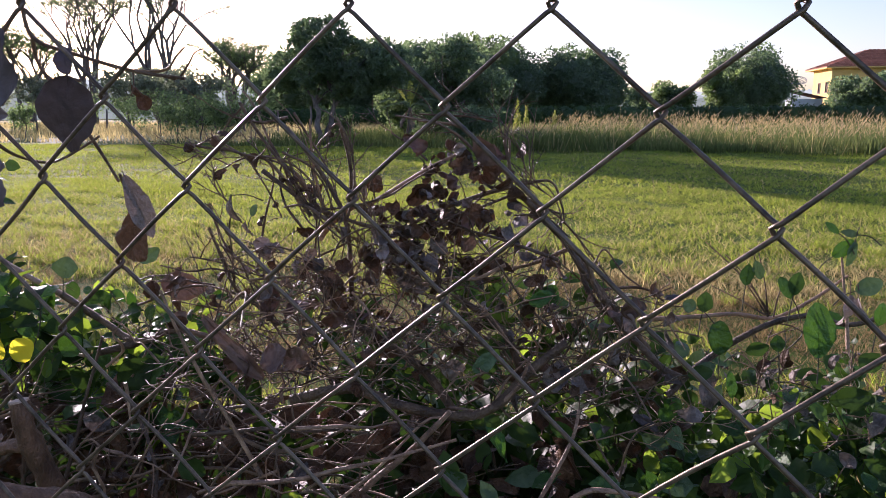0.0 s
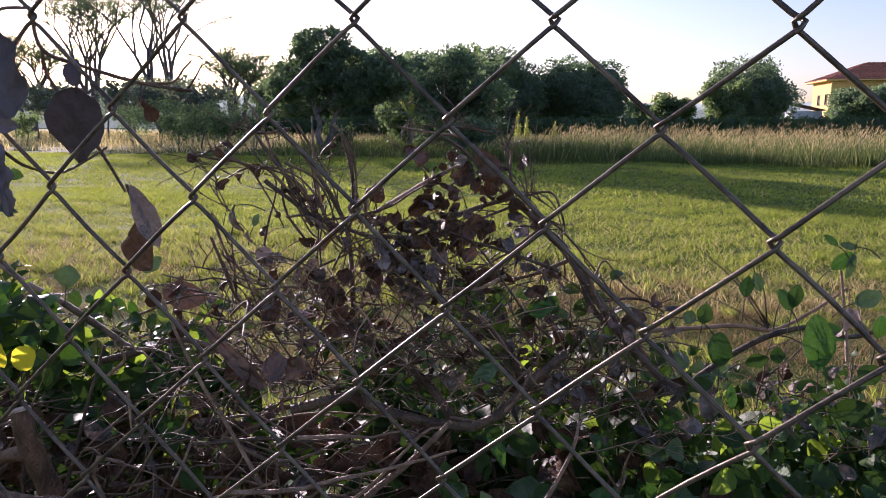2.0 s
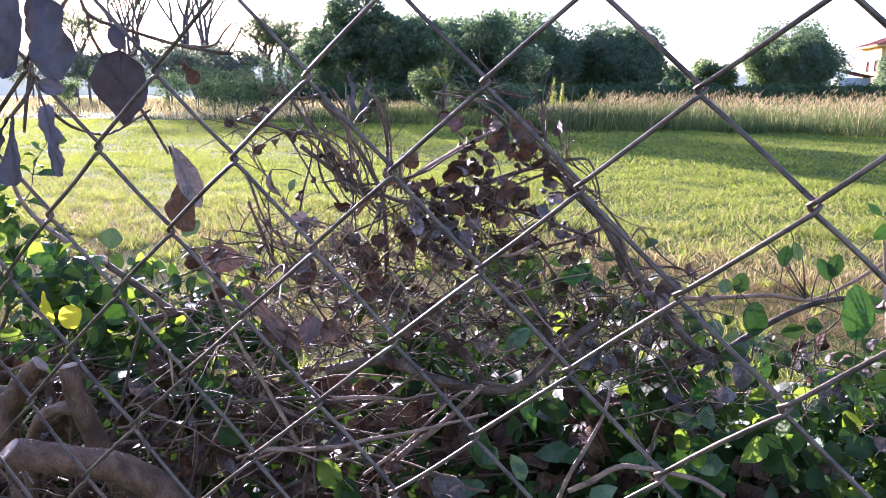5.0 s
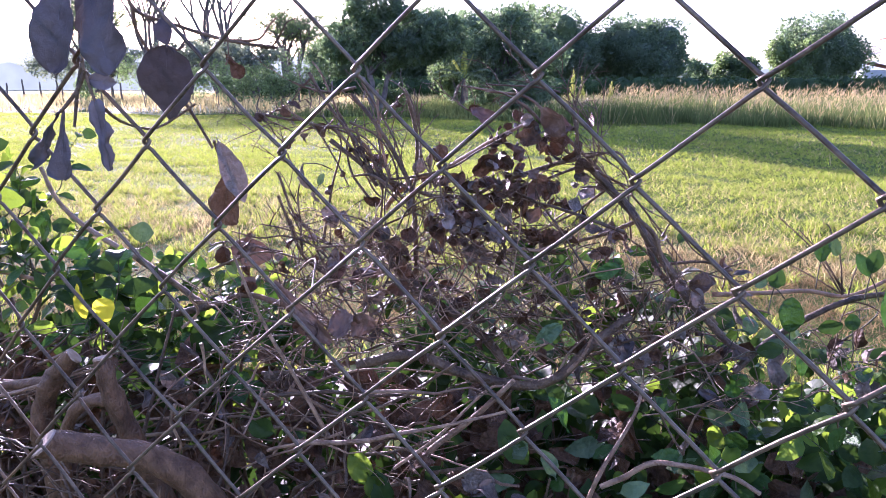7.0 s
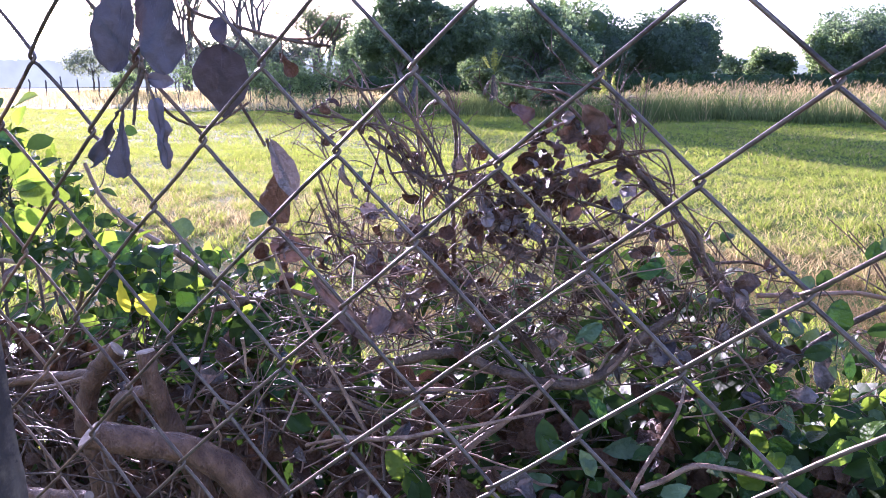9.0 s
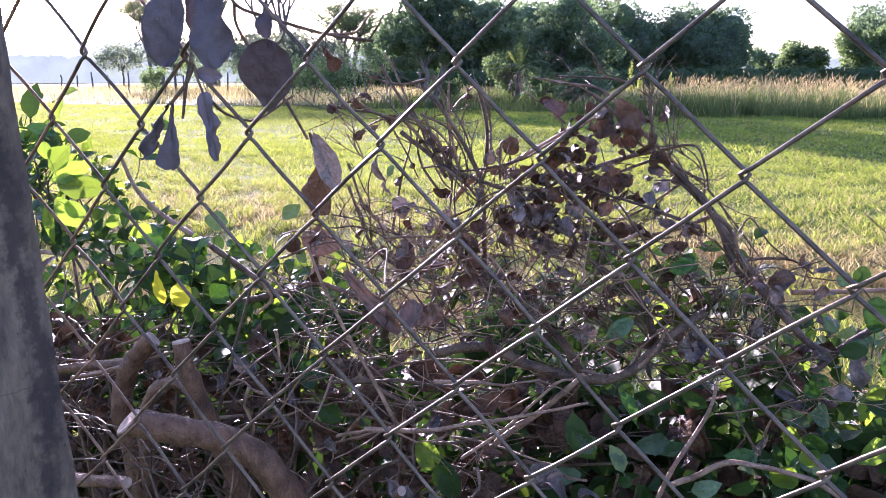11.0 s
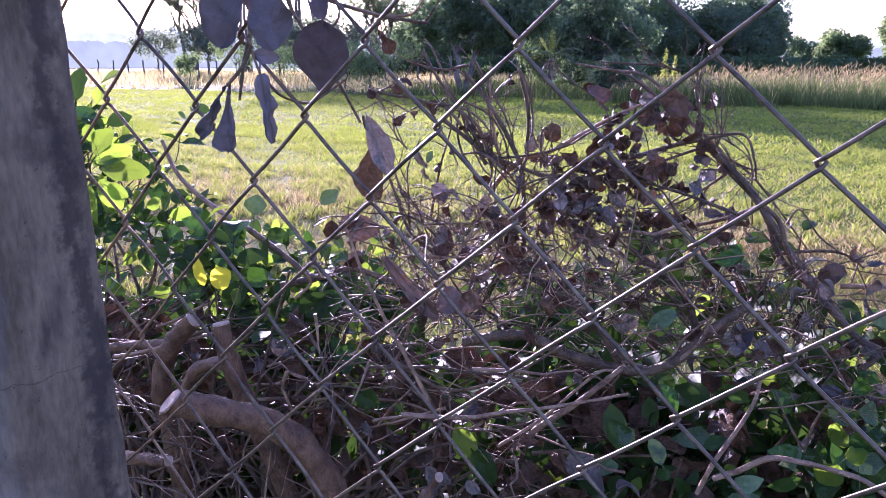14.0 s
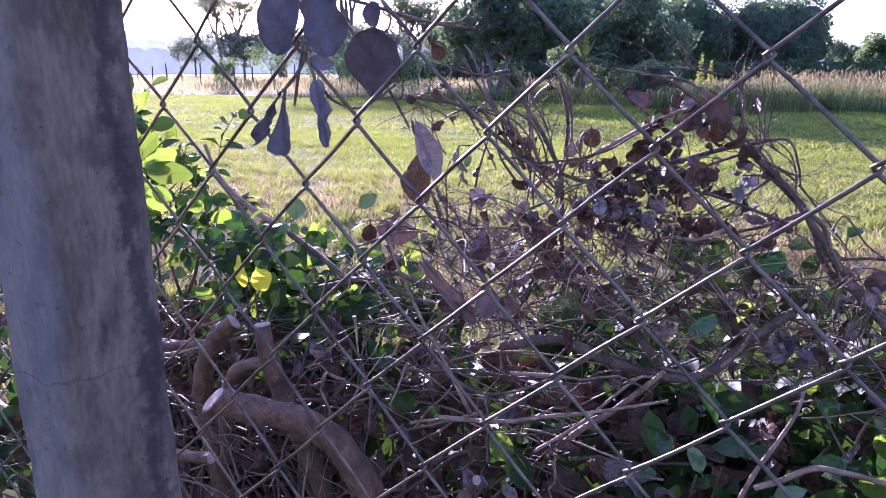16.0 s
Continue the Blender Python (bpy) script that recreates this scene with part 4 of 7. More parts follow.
def chain_link_fence():
    rng = random.Random(21)
    t = thing("chain_link_fence", "rusty galvanised chain-link fence of diamond mesh wires", "fence")
    top, bottom = 13, -22
    for k in range(-48, 38):
        line = []
        for r in range(bottom, top):
            left = (k + r) % 2 == 0
            a, b = fence_node(k if left else k + 1, r), fence_node(k + 1 if left else k, r + 1)
            a = a + Vector((-0.0021 if left else 0.0021, 0, 0))
            b = b + Vector((0.0021 if left else -0.0021, 0, 0))
            front = -0.0019 if left else 0.0019
            jig = Vector((rng.gauss(0, 0.0005), rng.gauss(0, 0.0006), rng.gauss(0, 0.0005)))
            for u, q in ((0.0, 0.0), (0.035, 0.55), (0.08, 0.95), (0.3, 1.0), (0.52, 1.0), (0.75, 1.0), (0.92, 0.95), (0.965, 0.55)):
                p = a.lerp(b, u)
                turn = 0.0016 * (1 if u < 0.5 else -1) * max(0.0, 1 - min(u, 1 - u) / 0.09)
                p.z += turn * 0.6
                p.y += front * q
                line.append(p + jig * math.sin(math.pi * u))
        g = Geo()
        tube(g, line, 0.0012, 0.0012, 7)
        part("wire", g.mesh("wire", WIRE), t)


def fence_post_concrete():
    t = thing("concrete_post", "weathered grey concrete fence post with dark stains", "fence post")
    g = Geo()
    rows, sides = 110, 44
    hx, hy = 0.029, 0.043
    verts, faces = [], []
    for k in range(rows + 1):
        z = -0.1 + 2.15 * k / rows
        cx, cy = -0.3845 - 0.018 * (z - 1.0), -0.0735
        for s in range(sides):
            an = 2 * math.pi * (s + 0.5) / sides
            c, d = math.cos(an), math.sin(an)
            q = (abs(c) ** 16 + abs(d) ** 16) ** (-1 / 16)
            p = Vector((c * q * hx, d * q * hy, z))
            w = 1 + 0.035 * noise.noise(p * 22) + 0.03 * noise.noise(p * 75)
            chip = noise.noise(p * 14 + Vector((4, 1, 7)))
            if chip > 0.35 and q > 1.12:
                w -= (chip - 0.35) * 0.35
            verts.append(Vector((cx + p.x * w, cy + p.y * w, z)))
        if k:
            o = (k - 1) * sides
            faces += [(o + s, o + (s + 1) % sides, o + sides + (s + 1) % sides, o + sides + s) for s in range(sides)]
    faces.append(tuple(range(rows * sides, (rows + 1) * sides)))
    g.add(verts, faces)
    part("post", g.mesh("post", CONCRETE), t)


chain_link_fence()
fence_post_concrete()


# ---- the hedge behind the fence
RNG = random.Random(77)
UNIT = 0.05  # length of the stored leaves
LEAVES = {
    "green": leaf_meshes("leaf", GREEN_LEAF, 9, UNIT, 0.58 * UNIT, RNG, (0.1, 0.45), (0.0, 0.7), blunt=0.62),
    "mid": leaf_meshes("leaf", MID_LEAF, 6, UNIT, 0.6 * UNIT, RNG, (0.1, 0.45), (0.0, 0.6), blunt=0.6),
    "young": leaf_meshes("leaf", YOUNG_LEAF, 6, UNIT, 0.58 * UNIT, RNG, (0.1, 0.4), (0.0, 0.5), blunt=0.6),
    "dead": leaf_meshes("dead_leaf", DEAD_LEAF, 14, UNIT, 0.6 * UNIT, RNG, (-1.1, 1.5), (0.5, 2.4), 1.5, 0.07, 7, 0.5, 0.06),
    "grey": leaf_meshes("dead_leaf", GREY_LEAF, 8, UNIT, 0.5 * UNIT, RNG, (-1.1, 1.4), (0.5, 2.0), 1.4, 0.07, 7, 0.52, 0.05),
    "rust": leaf_meshes("dead_leaf", RUST_LEAF, 5, UNIT, 0.6 * UNIT, RNG, (-0.6, 1.2), (0.3, 1.4), 1.0, 0.15, 7, 0.55, 0.05),
}


def put_leaf(parent, kind, p, along, up, size, label="", roll=0.0, wide=1.0):
    name = "dead_leaf" if kind not in ("green", "mid", "young") else "leaf"
    m = facing(p, along, up, roll, size / UNIT) @ Matrix.Diagonal((wide, 1, 1, 1))
    return part(name, RNG.choice(LEAVES[kind]), parent, label, m)


def shaped_leaf(parent, top, tip, sides, mat, label="", fold=0.25, curl=0.1, crinkle=0.03, turn=0.0, name="dead_leaf", twist=0.0):
    """A single leaf from its stalk to its tip; sides: (share of length, half width on one side, on the other)."""
    top, tip = Vector(top), Vector(tip)
    ln = (tip - top).length
    y = (tip - top) / ln
    z = Vector((turn, -1, 0.15))
    z = (z - y * z.dot(y)).normalized()
    x = y.cross(z)
    verts, faces, rows = [], [], 16
    for k in range(rows + 1):
        u = k / rows
        j = max(i for i in range(len(sides) - 1) if sides[i][0] <= u)
        q = (u - sides[j][0]) / (sides[j + 1][0] - sides[j][0])
        q = q ** 0.65 if j == 0 else q ** 1.6 if j == len(sides) - 2 else q
        lw, rw = (sides[j][c] + (sides[j + 1][c] - sides[j][c]) * q for c in (1, 2))
        for s in range(-4, 5):
            w = (lw if s > 0 else rw) * abs(s) / 4 * ln
            w *= 1 + 0.9 * crinkle * noise.noise(Vector((u * 5, 5.0 if s > 0 else -5.0, ln * 700)))
            e = (noise.noise(Vector((u * 4, s * 0.6, ln * 900))) + 0.5 * noise.noise(Vector((u * 9, s * 1.3, ln * 500)))) * crinkle * ln * (0.3 + abs(s) / 4)
            across, lift = w if s > 0 else -w, fold * w * (1 - 0.45 * abs(s) / 4) + e
            tw = twist * (u - 0.4)
            verts.append(top + y * (u * ln * (1 - 0.35 * abs(curl) * u) + e * 0.4) + x * (across * math.cos(tw) - lift * math.sin(tw)) + z * (across * math.sin(tw) + lift * math.cos(tw) - curl * ln * u * u))
    for k in range(rows):
        for s in range(8):
            o = k * 9 + s
            faces.append((o, o + 1, o + 10, o + 9))
    g = Geo()
    g.add(verts, faces)
    tube(g, [top - y * ln * 0.06, top + y * ln * 0.3 - z * 0.0002, top + y * ln * 0.8 - z * (curl * ln * 0.64 + 0.0002)], 0.003 * ln + 0.00015, 0.00015, 5)
    return part(name, g.mesh(name, mat), parent, label)


OVAL = ((0, 0.01, 0.01), (0.15, 0.2, 0.2), (0.4, 0.31, 0.31), (0.7, 0.27, 0.27), (0.88, 0.14, 0.14), (1, 0.01, 0.01))
ROUND = ((0, 0.03, 0.03), (0.12, 0.27, 0.27), (0.4, 0.42, 0.42), (0.7, 0.36, 0.36), (0.9, 0.18, 0.18), (1, 0.02, 0.02))


def hung_leaf(parent, top, tip, half, mat, fold, curl, crinkle, label=""):
    """A single leaf of half width half (share of its length) on a short stalk."""
    top, tip = Vector(top), Vector(tip)
    lop = 0.12 * math.sin(top.x * 900)
    sides = ((0, 0.03, 0.03), (0.13, half * 0.6, half * 0.6), (0.35, half * (0.96 + lop), half * (0.96 - lop)), (0.6, half * (1 - lop), half), (0.85, half * 0.6, half * (0.6 + lop)), (1, 0.03, 0.03))
    withered = mat not in (GREEN_LEAF, MID_LEAF, YOUNG_LEAF, YELLOW_LEAF, PALE_GREEN_LEAF)
    wild = math.sin(top.x * 1900 + top.z * 1300) * (0.3 if mat is BROWN_LEAF else 1.0)
    if withered:
        sides = tuple((u, a * 1.15, b * 1.15) for u, a, b in sides)
        leaf = shaped_leaf(parent, top, tip, sides, mat, label, fold + 0.5 * abs(wild), (curl + 0.3) * (1 if wild > -0.2 else -1), crinkle * 1.7, (0.4 if mat is BROWN_LEAF else 1.3) * math.sin(top.z * 700), "dead_leaf", 1.5 * wild)
    else:
        leaf = shaped_leaf(parent, top, tip, sides, mat, label, fold, curl, crinkle, 0.35 * math.sin(top.z * 700), "leaf", 0.4 * wild)
    pool = [p for l in lines for p in l] if parent is dead else []
    near = min(pool, key=lambda p: (p - top).length_squared) if pool else top - (tip - top).normalized() * 0.025 + Vector((0, 0, -0.008))
    if (near - top).length > 0.004:
        near = top + (near - top) * min(1.0, 0.06 / (near - top).length)
        g = Geo()
        tube(g, smooth_line([near, near.lerp(top, 0.5) + Vector((0, 0, 0.004)), top], 6), 0.0008, 0.0006, 5)
        part("leaf_stalk", g.mesh("leaf_stalk", BARK if withered else GREEN_STEM), parent)
    return leaf


def kinked(p, d, ln, n, bend, rng):
    """A twig line of straight pieces with a small kink at every bud."""
    line, d = [p], d.normalized()
    for _ in range(n):
        p = p + d * ln / n * rng.uniform(0.7, 1.3)
        line.append(p)
        d = (d + rand_dir(rng) * bend).normalized()
    return line


def twig_spray(loose, p, d, ln, r, mat, rng, level, made):
    """A forking dead twig with bud spurs."""
    line = kinked(p, d, ln, rng.choice((4, 5, 6)), 0.24, rng)
    loose.twig(mat, line, r, r * 0.55)
    made.append(line)
    for k in range(1, len(line) - 1):
        go = (line[k + 1] - line[k]).normalized()
        o = go.orthogonal()
        o.rotate(Matrix.Rotation(rng.uniform(0, 6.28), 3, go))
        if level and rng.random() < 0.55:
            twig_spray(loose, line[k], go + o * rng.uniform(0.5, 1.1), ln * rng.uniform(0.3, 0.6), r * 0.68, mat, rng, level - 1, made)
        elif rng.random() < 0.35:
            loose.twig(mat, [line[k], line[k] + (go * 0.5 + o).normalized() * rng.uniform(0.004, 0.011)], r * 0.7, r * 0.35)


def branch(parent, points, r0, r1, mat=BARK, name="branch", label="", n=0, sides=7, knots=0.22):
    g = Geo()
    line = smooth_line(points, n or len(points) * 7)
    tube(g, line, r0, r1, sides, knots=knots)
    part(name, g.mesh(name, mat), parent, label)
    return line


class Loose:
    """Small leaves and twigs of one plant that are too many to take one by one, joined."""

    def __init__(self):
        self.geo = {}

    def leaf(self, mat, p, along, up, size, wide, dead, rng):
        g = self.geo.setdefault(mat.name, (Geo(), mat))[0]
        leaf_geo(g, facing(p, along, up, rng.uniform(-0.5, 0.5)), size, wide * size, rng.uniform(-0.5, 1.2) if dead else rng.uniform(0.1, 0.45),
                 rng.uniform(0.3, 1.5) if dead else rng.uniform(0, 0.6), rng.uniform(-0.8, 0.8) if dead else 0.2, rng.uniform(0, 0.4), 4, ragged=0.15 if dead else 0, rng=rng, blunt=0.6, crumple=0.06 if dead else 0.0)

    def twig(self, mat, line, r0, r1, sides=4):
        tube(self.geo.setdefault(mat.name, (Geo(), mat))[0], line, r0, r1, sides, knots=0.15)

    def done(self, parent, name):
        for g, mat in self.geo.values():
            part(name, g.mesh(name, mat), parent, kind="stuff")


def shrub(label, targets, foot, seed, singles, kinds, size, per_stem=9, stem_r=0.0019, low=9):
    """A leafy shrub: stems from the foot to each target, each with alternate leaves on its upper half."""
    rng = random.Random(seed)
    t = thing("hedge_shrub", label, "shrub", at=foot)
    loose, made = Loose(), 0
    mains = []
    for k in range(9):
        q = Vector(rng.choice(targets))
        q.z *= 0.86
        ln = wander((foot[0] + rng.gauss(0, 0.05) + (q.x - foot[0]) * 0.3, foot[1] + rng.gauss(0, 0.03), 0), q, 16, 0.05, rng)
        g = Geo()
        tube(g, ln, 0.008, 0.003, 7, knots=0.2)
        part("stem", g.mesh("stem", BARK), t)
        mains += ln[5:]
    for k, q in enumerate(targets):
        q = Vector(q)
        near = sorted(mains, key=lambda p: (p - q).length_squared + (0.2 if p.z > q.z else 0))[:3]
        root = rng.choice(near)
        line = wander(root, q, 16, 0.06, rng)
        loose.twig(GREEN_STEM, line, stem_r * rng.uniform(0.7, 1.3), stem_r * 0.3)
        az = rng.uniform(0, 6.28)
        for j in range(per_stem):
            i = min(15, int(15 - (j / per_stem) * low * rng.uniform(0.8, 1.1)))
            p = line[max(3, i)]
            d = (line[max(3, i)] - line[max(3, i) - 2]).normalized()
            az += 2.4
            o = d.orthogonal()
            o.rotate(Matrix.Rotation(az, 3, d))
            along = (d * rng.uniform(0.2, 0.8) + o + Vector((0, 0, rng.uniform(-0.25, 0.35)))).normalized()
            up = (Vector((rng.gauss(0, 0.5), -0.65 + rng.gauss(0, 0.45), 0.55)) + d * 0.2)
            s = size * rng.uniform(0.55, 1.2)
            kind = rng.choice(kinds)
            if made < singles and p.y < foot[1] + 0.1:
                put_leaf(t, kind, p, along, up, s, roll=rng.uniform(-0.4, 0.4))
                made += 1
            else:
                mat = {"green": GREEN_LEAF, "mid": MID_LEAF, "young": YOUNG_LEAF, "dead": DEAD_LEAF, "grey": GREY_LEAF, "rust": RUST_LEAF}[kind]
                loose.leaf(mat, p, along, up, s, 0.58, kind in ("dead", "grey", "rust"), rng)
    loose.done(t, "foliage")
    return t


def cloud(seed, n, boxes):
    """n places spread over boxes (x0, x1, y0, y1, z0, z1)."""
    rng = random.Random(seed)
    out = []
    vol = [(b[1] - b[0]) * (b[3] - b[2]) * (b[5] - b[4]) for b in boxes]
    for _ in range(n):
        b = rng.choices(boxes, vol)[0]
        out.append((rng.uniform(b[0], b[1]), rng.uniform(b[2], b[3]), b[4] + (b[5] - b[4]) * rng.random() ** 0.6))
    return out


# green shrub at the open end
right = shrub("glossy green broad-leaved hedge shrub behind the wire mesh",
              cloud(1, 88, [(0.26, 0.62, 0.5, 0.74, 0.58, 0.81), (0.42, 0.78, 0.6, 0.9, 0.72, 0.86), (0.16, 0.42, 0.46, 0.62, 0.5, 0.68)]), (0.36, 0.58, 0), 201, 240, ["green"] * 6 + ["mid"] * 5 + ["young"] * 2, 0.041, per_stem=12)
branch(right, [(0.164, 0.620, 0.924), (0.228, 0.620, 0.933), (0.277, 0.620, 0.940), (0.329, 0.640, 0.933), (0.379, 0.660, 0.957), (0.419, 0.670, 0.988)], 0.0036, 0.002, PALE_BARK, label="pale bare branch")
branch(right, [(0.195, 0.560, 0.842), (0.235, 0.580, 0.881), (0.296, 0.600, 0.923), (0.358, 0.620, 0.943), (0.417, 0.640, 0.930), (0.466, 0.660, 0.939)], 0.0048, 0.003, BARK)
branch(right, [(0.414, 0.620, 0.902), (0.414, 0.640, 0.941), (0.412, 0.660, 0.981), (0.404, 0.660, 1.033)], 0.0025, 0.0015, PALE_BARK)


def bare_twig(pts):
    """One bare twig of the shrub at the open end."""
    branch(right, pts, 0.0012, 0.0007, BARK, "twig", n=12, sides=5)


bare_twig([(0.317, 0.620, 0.939), (0.281, 0.630, 0.991), (0.237, 0.640, 1.031)])
bare_twig([(0.319, 0.620, 0.940), (0.292, 0.630, 0.984), (0.263, 0.640, 1.015)])
bare_twig([(0.317, 0.620, 0.939), (0.311, 0.620, 0.980), (0.301, 0.620, 1.020)])
bare_twig([(0.314, 0.620, 0.941), (0.283, 0.630, 0.957), (0.247, 0.630, 0.974)])
bare_twig([(0.320, 0.620, 0.943), (0.302, 0.620, 0.968), (0.287, 0.620, 0.986)])
bare_twig([(0.175, 0.600, 0.938), (0.181, 0.600, 0.970), (0.193, 0.600, 0.982), (0.183, 0.600, 0.994)])
bare_twig([(0.234, 0.600, 0.912), (0.198, 0.600, 0.917), (0.155, 0.600, 0.909)])
bare_twig([(0.324, 0.620, 0.939), (0.327, 0.620, 0.966), (0.334, 0.620, 0.989)])
bare_twig([(0.321, 0.620, 0.931), (0.345, 0.620, 0.929), (0.366, 0.620, 0.916), (0.374, 0.600, 0.893)])

loose = Loose()
rng = random.Random(61)
for k in range(26):
    a = Vector((rng.uniform(0.14, 0.5), rng.uniform(0.54, 0.7), rng.uniform(0.76, 0.87)))
    twig_spray(loose, a, Vector((rng.gauss(0, 0.7), rng.gauss(0, 0.2), rng.gauss(0.6, 0.4))), rng.uniform(0.05, 0.12), rng.uniform(0.0009, 0.0018), rng.choice((BARK, BARK, PALE_BARK, GREEN_STEM)), rng, 2, [])
for k in range(90):
    p = Vector((rng.uniform(0.16, 0.52), rng.uniform(0.54, 0.68), rng.uniform(0.78, 0.89)))
    loose.leaf(rng.choice((GREEN_LEAF, GREEN_LEAF, DEAD_LEAF, GREY_LEAF, PALE_GREEN_LEAF)), p, rand_dir(rng), (rng.gauss(0, 0.6), -0.6, 0.6), rng.uniform(0.022, 0.04), 0.55, True, rng)
loose.done(right, "foliage")

# green shrub by the concrete post
left = shrub("green hedge shrub with pale backlit leaves beside the post",
             cloud(2, 58, [(-1.2, -0.72, 0.52, 0.72, 0.83, 0.96), (-1.25, -0.85, 0.55, 0.85, 0.76, 0.865), (-1.55, -1.15, 0.55, 0.9, 0.9, 1.1), (-1.0, -0.5, 0.55, 0.75, 0.7, 0.83)]), (-0.88, 0.62, 0), 202, 200, ["green"] * 6 + ["mid"] * 4 + ["young"] * 2, 0.047, low=5.5)
branch(left, [(-1.331, 0.600, 0.850), (-1.103, 0.620, 0.844), (-0.939, 0.620, 0.815), (-0.761, 0.620, 0.792)], 0.005, 0.003, PALE_BARK)


def left_leaf(p, along, up, s, kind):
    """One leaf of the shrub by the post."""
    put_leaf(left, kind, p, along, up, s)


left_leaf((-0.941, 0.450, 1.161), (0.9, 0, 0.35), (0, -0.7, 1), 0.055, "young")
left_leaf((-0.999, 0.450, 1.128), (0.2, 0, 1), (0.5, -1, 0.2), 0.06, "green")
left_leaf((-1.005, 0.420, 0.819), (0.2, 0, 1), (0, -1, 0.2), 0.06, "young")
left_leaf((-0.812, 0.600, 0.870), (0.0, 0, 1), (0.2, -1, 0.1), 0.05, "young")
left_leaf((-0.791, 0.600, 0.783), (0.3, 0, 1), (0.6, -1, 0.2), 0.055, "green")
left_leaf((-0.740, 0.600, 0.833), (-0.2, 0, 1), (-0.4, -1, 0.2), 0.055, "green")
left_leaf((-0.594, 0.480, 0.741), (-0.7, 0, 0.5), (0, -0.7, 1), 0.045, "grey")
branch(left, [(-0.772, 0.500, 0.687), (-0.772, 0.500, 0.762), (-0.771, 0.500, 0.832)], 0.0018, 0.001)

behind = shrub("dark green hedge growth behind the sawn stems",
      cloud(6, 28, [(-1.1, -0.5, 0.58, 0.76, 0.68, 0.8), (-0.85, -0.45, 0.6, 0.76, 0.74, 0.89)]), (-0.78, 0.66, 0), 206, 240, ["green"] * 7 + ["mid"] * 3 + ["young"], 0.042, per_stem=9)

far_side = shrub("dark green hedge growth on the far side of the post",
      cloud(7, 40, [(-2.5, -1.35, 0.25, 0.7, 0.3, 0.8)]), (-1.85, 0.5, 0), 207, 120, ["green"] * 6 + ["mid"], 0.05, per_stem=12)

rng = random.Random(64)
loose = Loose()
for k in range(460):
    p = Vector((rng.uniform(-2.0, -1.3), rng.uniform(0.34, 0.72), rng.uniform(0.05, 0.76)))
    loose.leaf(rng.choice((GREEN_LEAF, GREEN_LEAF, DEAD_LEAF)), p, rand_dir(rng), (rng.gauss(0, 0.6), -0.8, 0.5), rng.uniform(0.045, 0.068), 0.6, False, rng)
for k in range(40):
    a = Vector((rng.uniform(-1.9, -1.2), rng.uniform(0.26, 0.4), rng.uniform(0.2, 0.7)))
    loose.twig(rng.choice((BARK, DRY_TWIG)), kinked(a, Vector((1, rng.gauss(0, 0.2), rng.gauss(0.1, 0.4))), rng.uniform(0.1, 0.3), 6, 0.15, rng), 0.0016, 0.0009)
loose.done(far_side, "foliage")

# low green growth behind the dead wood, and the dark back of the hedge
low = shrub("low dark green hedge growth under the dead branches",
      cloud(3, 92, [(-0.32, 0.25, 0.6, 0.8, 0.5, 0.8), (-0.25, 0.25, 0.6, 0.78, 0.7, 0.87), (-0.2, 0.22, 0.46, 0.6, 0.42, 0.7), (-0.12, 0.12, 0.6, 0.72, 0.84, 0.98), (-0.55, -0.2, 0.62, 0.75, 0.84, 0.95)]), (-0.1, 0.64, 0), 203, 285, ["green"] * 14 + ["young"], 0.042, per_stem=11)
shrub("dense dark green back of the hedge",
      cloud(4, 410, [(-0.3, 1.5, 0.68, 1.15, 0.08, 0.66), (-2.2, -0.3, 0.72, 1.15, 0.08, 0.5), (-0.35, 1.2, 0.72, 1.0, 0.5, 0.76)]), (-0.25, 0.95, 0), 204, 0, ["green"], 0.074, per_stem=13)


# broad leaves of the low growth that show between the dead twigs
rng = random.Random(63)
loose = Loose()
for k in range(60):
    p = Vector((rng.uniform(-0.06, 0.36), rng.uniform(0.48, 0.62), 0))
    p.z = rng.uniform(0.58, 0.8) + 0.1 * (p.y - 0.5)
    loose.leaf(rng.choice((GREEN_LEAF, GREEN_LEAF, GREEN_LEAF, MID_LEAF, PALE_GREEN_LEAF)), p, (rng.gauss(0, 0.8), rng.gauss(-0.2, 0.4), rng.gauss(0.3, 0.6)), (rng.gauss(0, 0.5), -0.8, 0.45), rng.uniform(0.034, 0.052), 0.58, False, rng)
loose.done(low, "foliage")


def single_leaf(owner, top, tip, sides, mat):
    """One leaf that stands out on its shrub."""
    shaped_leaf(owner, top, tip, sides, mat, "", 0.38, 0.15, 0.03, 0.2, "leaf" if mat is not GREY_LEAF else "dead_leaf")


single_leaf(low, (-0.070, 0.560, 0.840), (-0.024, 0.560, 0.885), OVAL, GREEN_LEAF)
single_leaf(low, (-0.087, 0.500, 0.734), (-0.054, 0.500, 0.692), OVAL, GREEN_LEAF)
single_leaf(low, (-0.037, 0.620, 0.893), (-0.051, 0.620, 0.961), OVAL, GREEN_LEAF)
single_leaf(low, (0.037, 0.620, 0.959), (0.000, 0.620, 0.931), OVAL, MID_LEAF)
single_leaf(low, (-0.216, 0.400, 0.657), (-0.242, 0.400, 0.709), OVAL, GREEN_LEAF)
single_leaf(low, (-0.158, 0.550, 0.769), (-0.148, 0.550, 0.736), OVAL, GREEN_LEAF)
single_leaf(low, (0.028, 0.600, 0.941), (0.046, 0.600, 0.970), ROUND, MID_LEAF)
single_leaf(low, (-0.043, 0.600, 0.977), (-0.019, 0.600, 0.954), OVAL, GREEN_LEAF)
